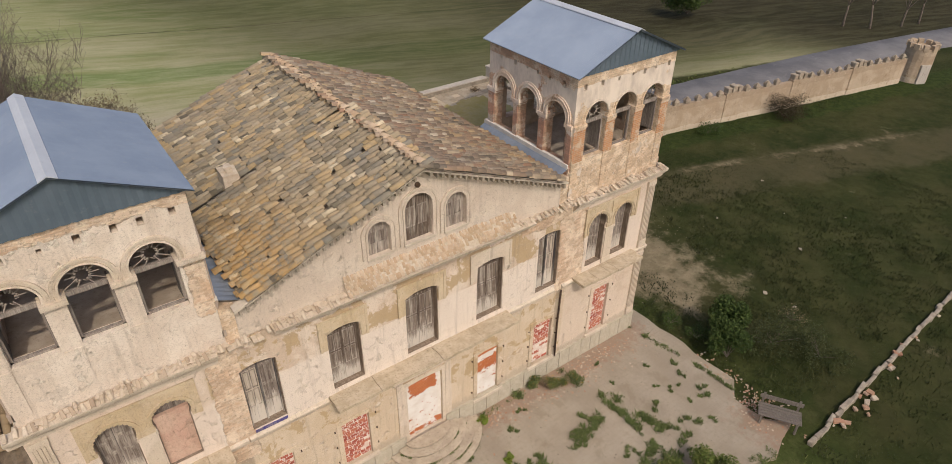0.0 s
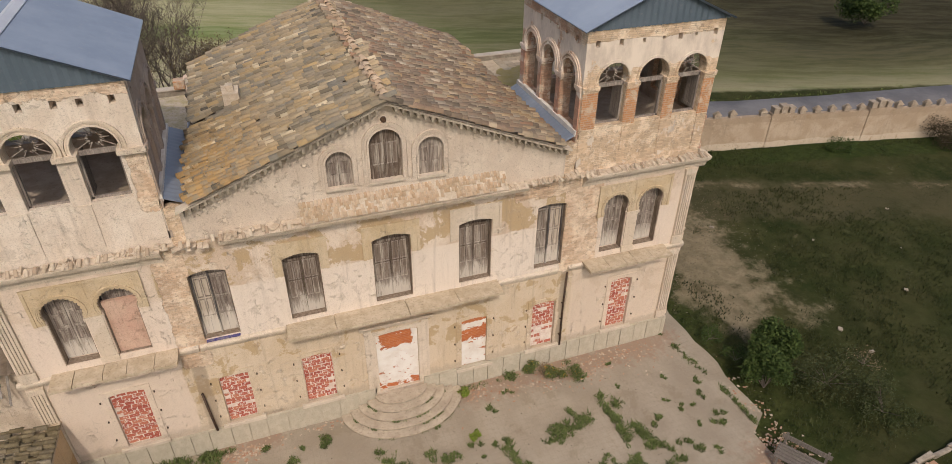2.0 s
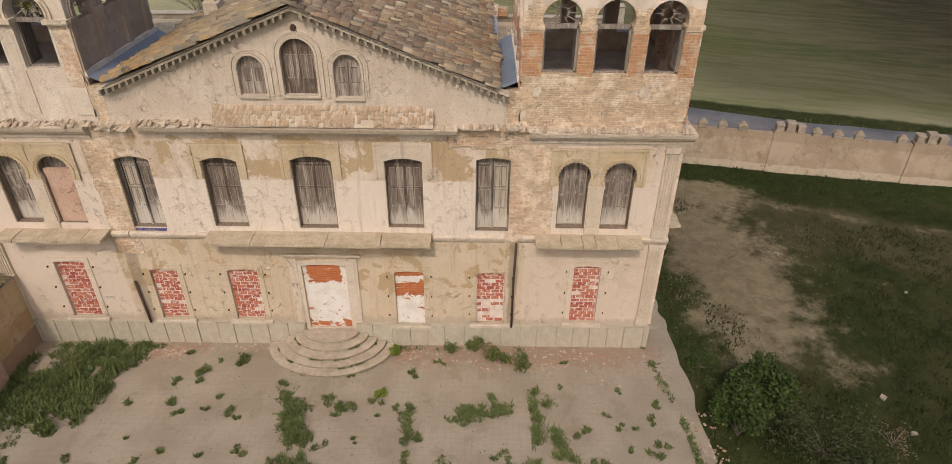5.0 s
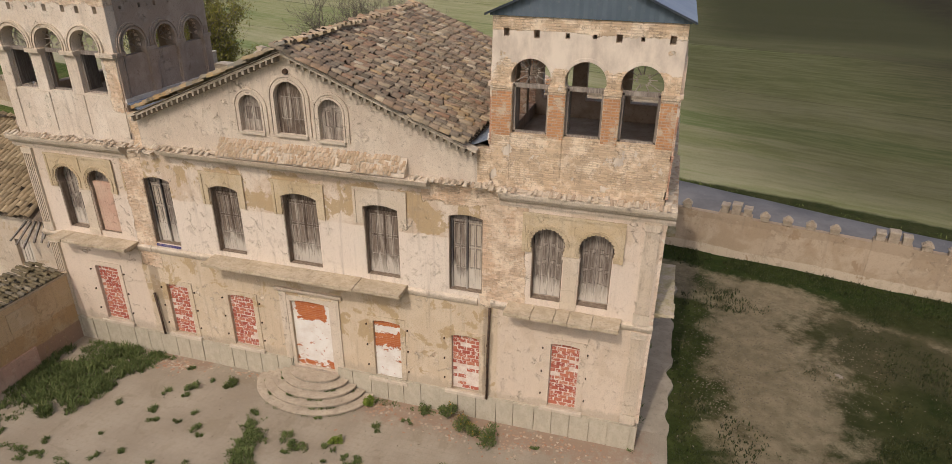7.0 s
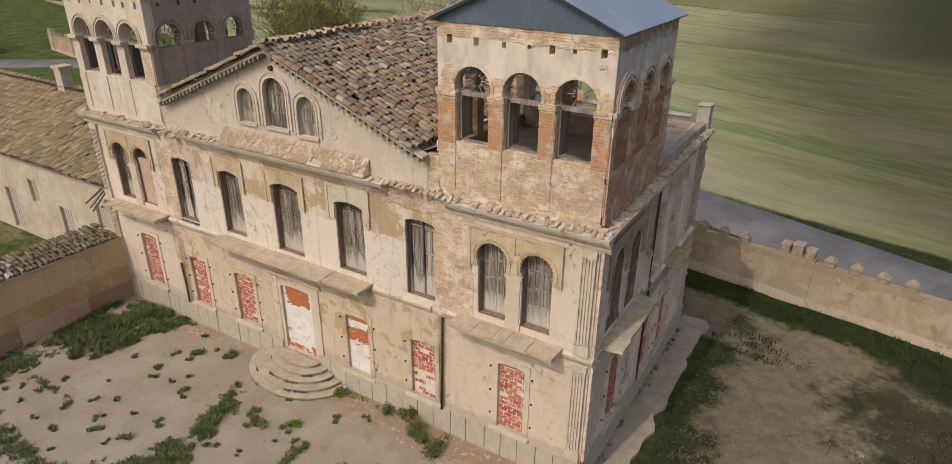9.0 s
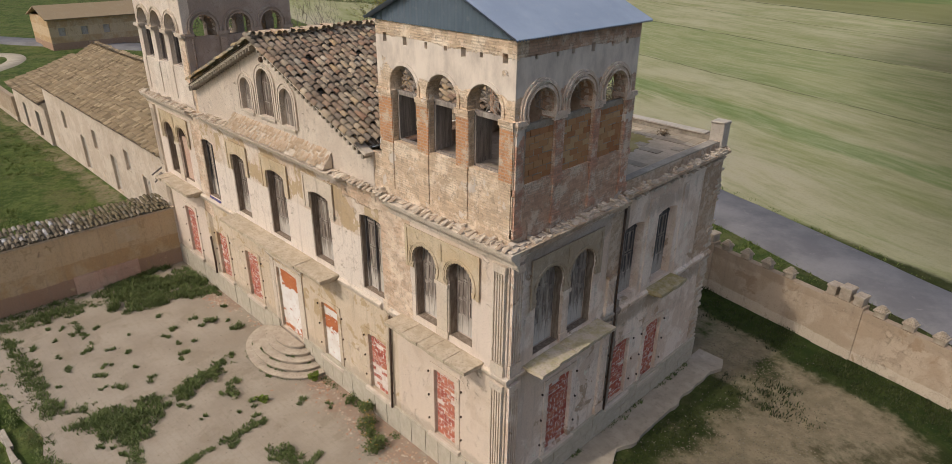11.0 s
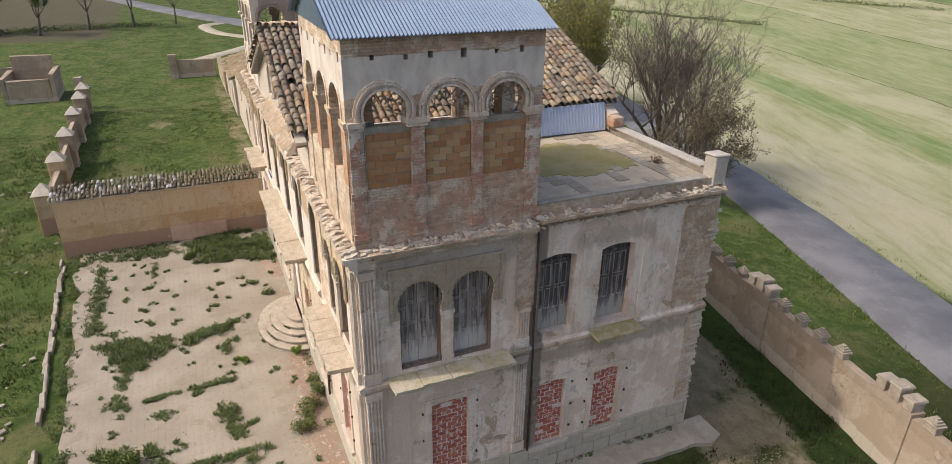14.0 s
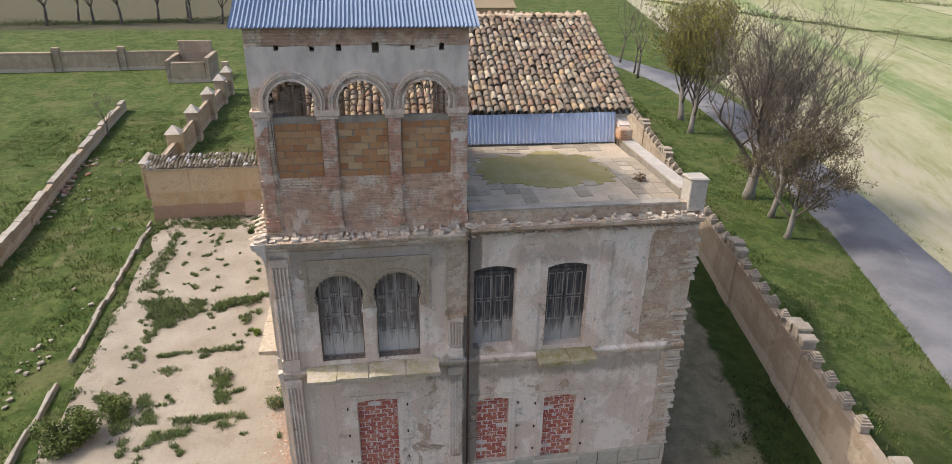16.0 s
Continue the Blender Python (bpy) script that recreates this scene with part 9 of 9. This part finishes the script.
def old_tree(x, y, h, seed, label, trunk, limbs, leaf=None, leaves=0, size=0.06, where=None, lean=(0.0, 0.0), low=0.22, upward=0.5, twigs=7):
    """An old tree with a thick pale trunk, upswept limbs and a haze of thin twigs."""
    rng = random.Random(seed)
    root = empty("roadside_tree", label=label, category="tree", group="roadside trees")
    root.location = (x, y, -fall(x, y))
    tv, tf, bv, bf, tips = [], [], [], [], []

    def line(p, d, length, r, n, wander, rise, taper=0.35):
        pts, radii = [p], [r]
        for i in range(n):
            d = (d + Vector((rng.gauss(0, wander), rng.gauss(0, wander), rng.gauss(0, wander) + rise))).normalized()
            p = p + d * (length / n)
            pts.append(p)
            radii.append(max(0.009, r * (1 - (1 - taper) * (i + 1) / n)))
        return pts, radii

    def branch(p, d, length, r, depth):
        pts, radii = line(p, d, length, r, 5 if depth < 3 else 3, 0.12 + 0.03 * depth, 0.08 if depth < 2 else 0.03)
        tube(bv, bf, pts, radii, (6, 5, 4, 3)[min(depth, 3)])
        if depth >= 3:
            tips.append(pts[-1])
            tips.append(pts[1])
            return
        for k in range((7, 6, twigs)[depth]):
            at = rng.randrange(1 + (depth == 0), len(pts))
            t = rng.uniform(0, 6.283)
            side = Vector((math.cos(t), math.sin(t), rng.uniform(-0.1, upward)))
            axis = (pts[at] - pts[at - 1]).normalized()
            branch(pts[at], (axis * 0.75 + side * rng.uniform(0.45, 0.95)).normalized(), length * rng.uniform(0.38, 0.68), radii[at] * rng.uniform(0.45, 0.7), depth + 1)

    pts, radii = line(Vector((0, 0, -0.25)), Vector((lean[0], lean[1], 1)).normalized(), h * 0.42, trunk, 6, 0.05, 0.02, 0.6)
    radii[0] *= 1.35
    tube(tv, tf, pts, radii, 9)
    for k in range(limbs):
        at = max(1, min(6, int(low * 14) // 2 + k % 4 + 1))
        t = 6.283 * (k + rng.random() * 0.6) / limbs
        d = Vector((math.cos(t) * 0.75, math.sin(t) * 0.75, 0.8 + upward * rng.uniform(0.3, 1.2))).normalized()
        branch(pts[at], d, h * rng.uniform(0.36, 0.52), radii[at] * rng.uniform(0.4, 0.6), 0)
    k = h / max(v[2] for v in bv)
    fit = lambda vs: [(v[0] * min(1, k), v[1] * min(1, k), v[2] * k) for v in vs]
    raw("trunk", fit(tv), tf, M_PALEBARK, root, "pale grey peeling trunk", smooth=True)
    raw("branch_work", fit(bv), bf, M_TWIG, root, smooth=True)
    if leaves:
        spots = [Vector((p.x * min(1, k), p.y * min(1, k), p.z * k)) for p in tips]
        spots = [p for p in spots if where is None or where(p)] or spots
        verts, faces = [], []
        picks = rng.sample(spots, max(1, int(len(spots) * 0.6)))
        for _ in range(leaves):
            p = rng.choice(picks) + Vector((rng.gauss(0, 0.13), rng.gauss(0, 0.13), rng.gauss(-0.05, 0.16)))
            a = Vector((rng.gauss(0, 0.5), rng.gauss(0, 0.5), -abs(rng.gauss(0.7, 0.4)))).normalized()
            b = a.cross(Vector((rng.gauss(0, 1), rng.gauss(0, 1), 0.1))).normalized()
            q = size * rng.uniform(0.6, 1.5)
            i = len(verts)
            verts += [tuple(p - a * q), tuple(p + b * q * 0.4), tuple(p + a * q), tuple(p - b * q * 0.4)]
            faces.append((i, i + 1, i + 2, i + 3))
        raw("crown", verts, faces, leaf, root)


old_tree(-15.3, 23.9, 7.4, 1, "leaning roadside tree with brown and olive leaves", 0.20, 7, M_BROWNLEAF, 11000, 0.055, lean=(0.10, 0.0), low=0.3, upward=0.3)
old_tree(-18.1, 24.7, 11.0, 2, "roadside tree with bare upswept branches and few leaves", 0.22, 8, M_BROWNLEAF, 2600, 0.05, where=lambda p: p.z < 6.5, lean=(0.06, 0.03), upward=0.9)
old_tree(-21.1, 25.0, 13.5, 3, "tall nearly bare roadside tree with a thick pale trunk", 0.42, 12, M_OLIVE, 2400, 0.055, where=lambda p: p.x < 0 and p.z < 9, lean=(0.03, -0.02), upward=1.0)
old_tree(-34.9, 27.7, 12.0, 4, "pale-trunked roadside tree with yellow-green leaves", 0.26, 8, M_YELLOWLEAF, 15000, 0.085, where=lambda p: p.z > 5.0, upward=0.9)
old_tree(-39.0, 28.8, 11.5, 5, "roadside tree with thin yellow-green leaves and dead lower limbs", 0.28, 8, M_YELLOWLEAF, 9000, 0.08, where=lambda p: p.z > 5.5, upward=0.8)
tree("bare_tree", -54.9, 31.0, 7.5, 6, None, 0, "bare leafless roadside tree", spread=0.5, trunk=0.15, forks=4)
tree("bare_tree", -57.5, 31.6, 7.0, 7, None, 0, "bare leafless roadside tree", spread=0.4, trunk=0.13, forks=4)
tree("bare_tree", -64.0, 32.3, 8.0, 8, None, 0, "bare leafless roadside tree", spread=0.3, trunk=0.15, forks=4)
tree("small_bare_tree", -36.6, -16.9, 3.6, 11, None, 0, "small bare tree beside the low stone wall", spread=0.6, trunk=0.09, forks=5)
for k, (x, y) in enumerate(((-97, -52), (-98, -46), (-100, -40), (-101, -36), (-103, -31), (-102, -26), (-100, -21), (-104, -15), (-106, -9), (-96, -58), (-105, -44), (-108, -28), (-95, -64))):
    tree("far_tree", x + 0.7 * math.sin(k * 5), y, 8.2 + 1.4 * math.sin(k * 3.1), 30 + k, M_FARLEAF, 3600, "far thinly leaved tree in a row beyond the wall", spread=0.45, trunk=0.16, forks=4, size=0.12, twig_depth=4, group="far trees", bole=0.2)
tree("far_tree", -108.0, -3.0, 7.0, 60, None, 0, "far bare bushy tree by the track", spread=0.8, trunk=0.15, forks=7, twig_depth=4)
for k, (x, y) in enumerate(((54.0, 19.5), (55.5, 17.4), (58.9, 15.8), (61.5, 15.2))):
    tree("bare_tree", x, y, 6.5 + 0.8 * math.sin(k * 2.3), 70 + k, None, 0, "bare dark tree beyond the road", spread=0.5, trunk=0.13, forks=5, twig_depth=4, z=-fall(x, y))
shrub("field_bush", 42.3, 30.6, 2.5, 3.2, M_SHRUB, "lone dark bush in the field", 61, 5000, size=0.12)

for k, (x, y, r) in enumerate(((1.7, -0.9, 0.55), (1.9, -2.2, 0.6))):
    shrub("yard_shrub", x, y, r, 0.5, M_SHRUB, "low dark shrub beside the terrace corner", 120 + k, 900)

# hedges between the fields
def hedge(pts, w, h, n, seed):
    rng = random.Random(seed)
    verts, faces = [], []
    for (ax, ay), (bx, by) in zip(pts[:-1], pts[1:]):
        for _ in range(n):
            t = rng.random()
            x, y = ax + (bx - ax) * t, ay + (by - ay) * t
            q = 0.5 + 0.7 * noise.noise(Vector((x * 0.15, y * 0.15, seed)))
            p = Vector((x + rng.gauss(0, w), y + rng.gauss(0, w), abs(rng.gauss(0, h)) * max(0.15, q)))
            a = Vector((rng.gauss(0, 1), rng.gauss(0, 1), rng.gauss(0, 1))).normalized()
            b = a.cross(Vector((rng.gauss(0, 1), rng.gauss(0, 1), 0.3))).normalized()
            k = len(verts)
            s = (0.06 + 0.09 * h) * rng.uniform(0.7, 1.5)
            verts += [tuple(p - a * s), tuple(p + b * s * 0.6), tuple(p + a * s), tuple(p - b * s * 0.6)]
            faces.append((k, k + 1, k + 2, k + 3))
    tagged(raw("hedge", verts, faces, M_FARLEAF), label="low scrubby hedge between fields", category="hedge", kind="stuff")


hedge([(-160, 60), (-110, 75), (-75, 89)], 0.5, 0.5, 2400, 1)
hedge([(-190, 95), (-130, 130), (-80, 144)], 0.8, 0.7, 2600, 2)
hedge([(-96, -72), (-100, -46), (-103, -28), (-107, -6)], 0.9, 0.5, 2500, 4)
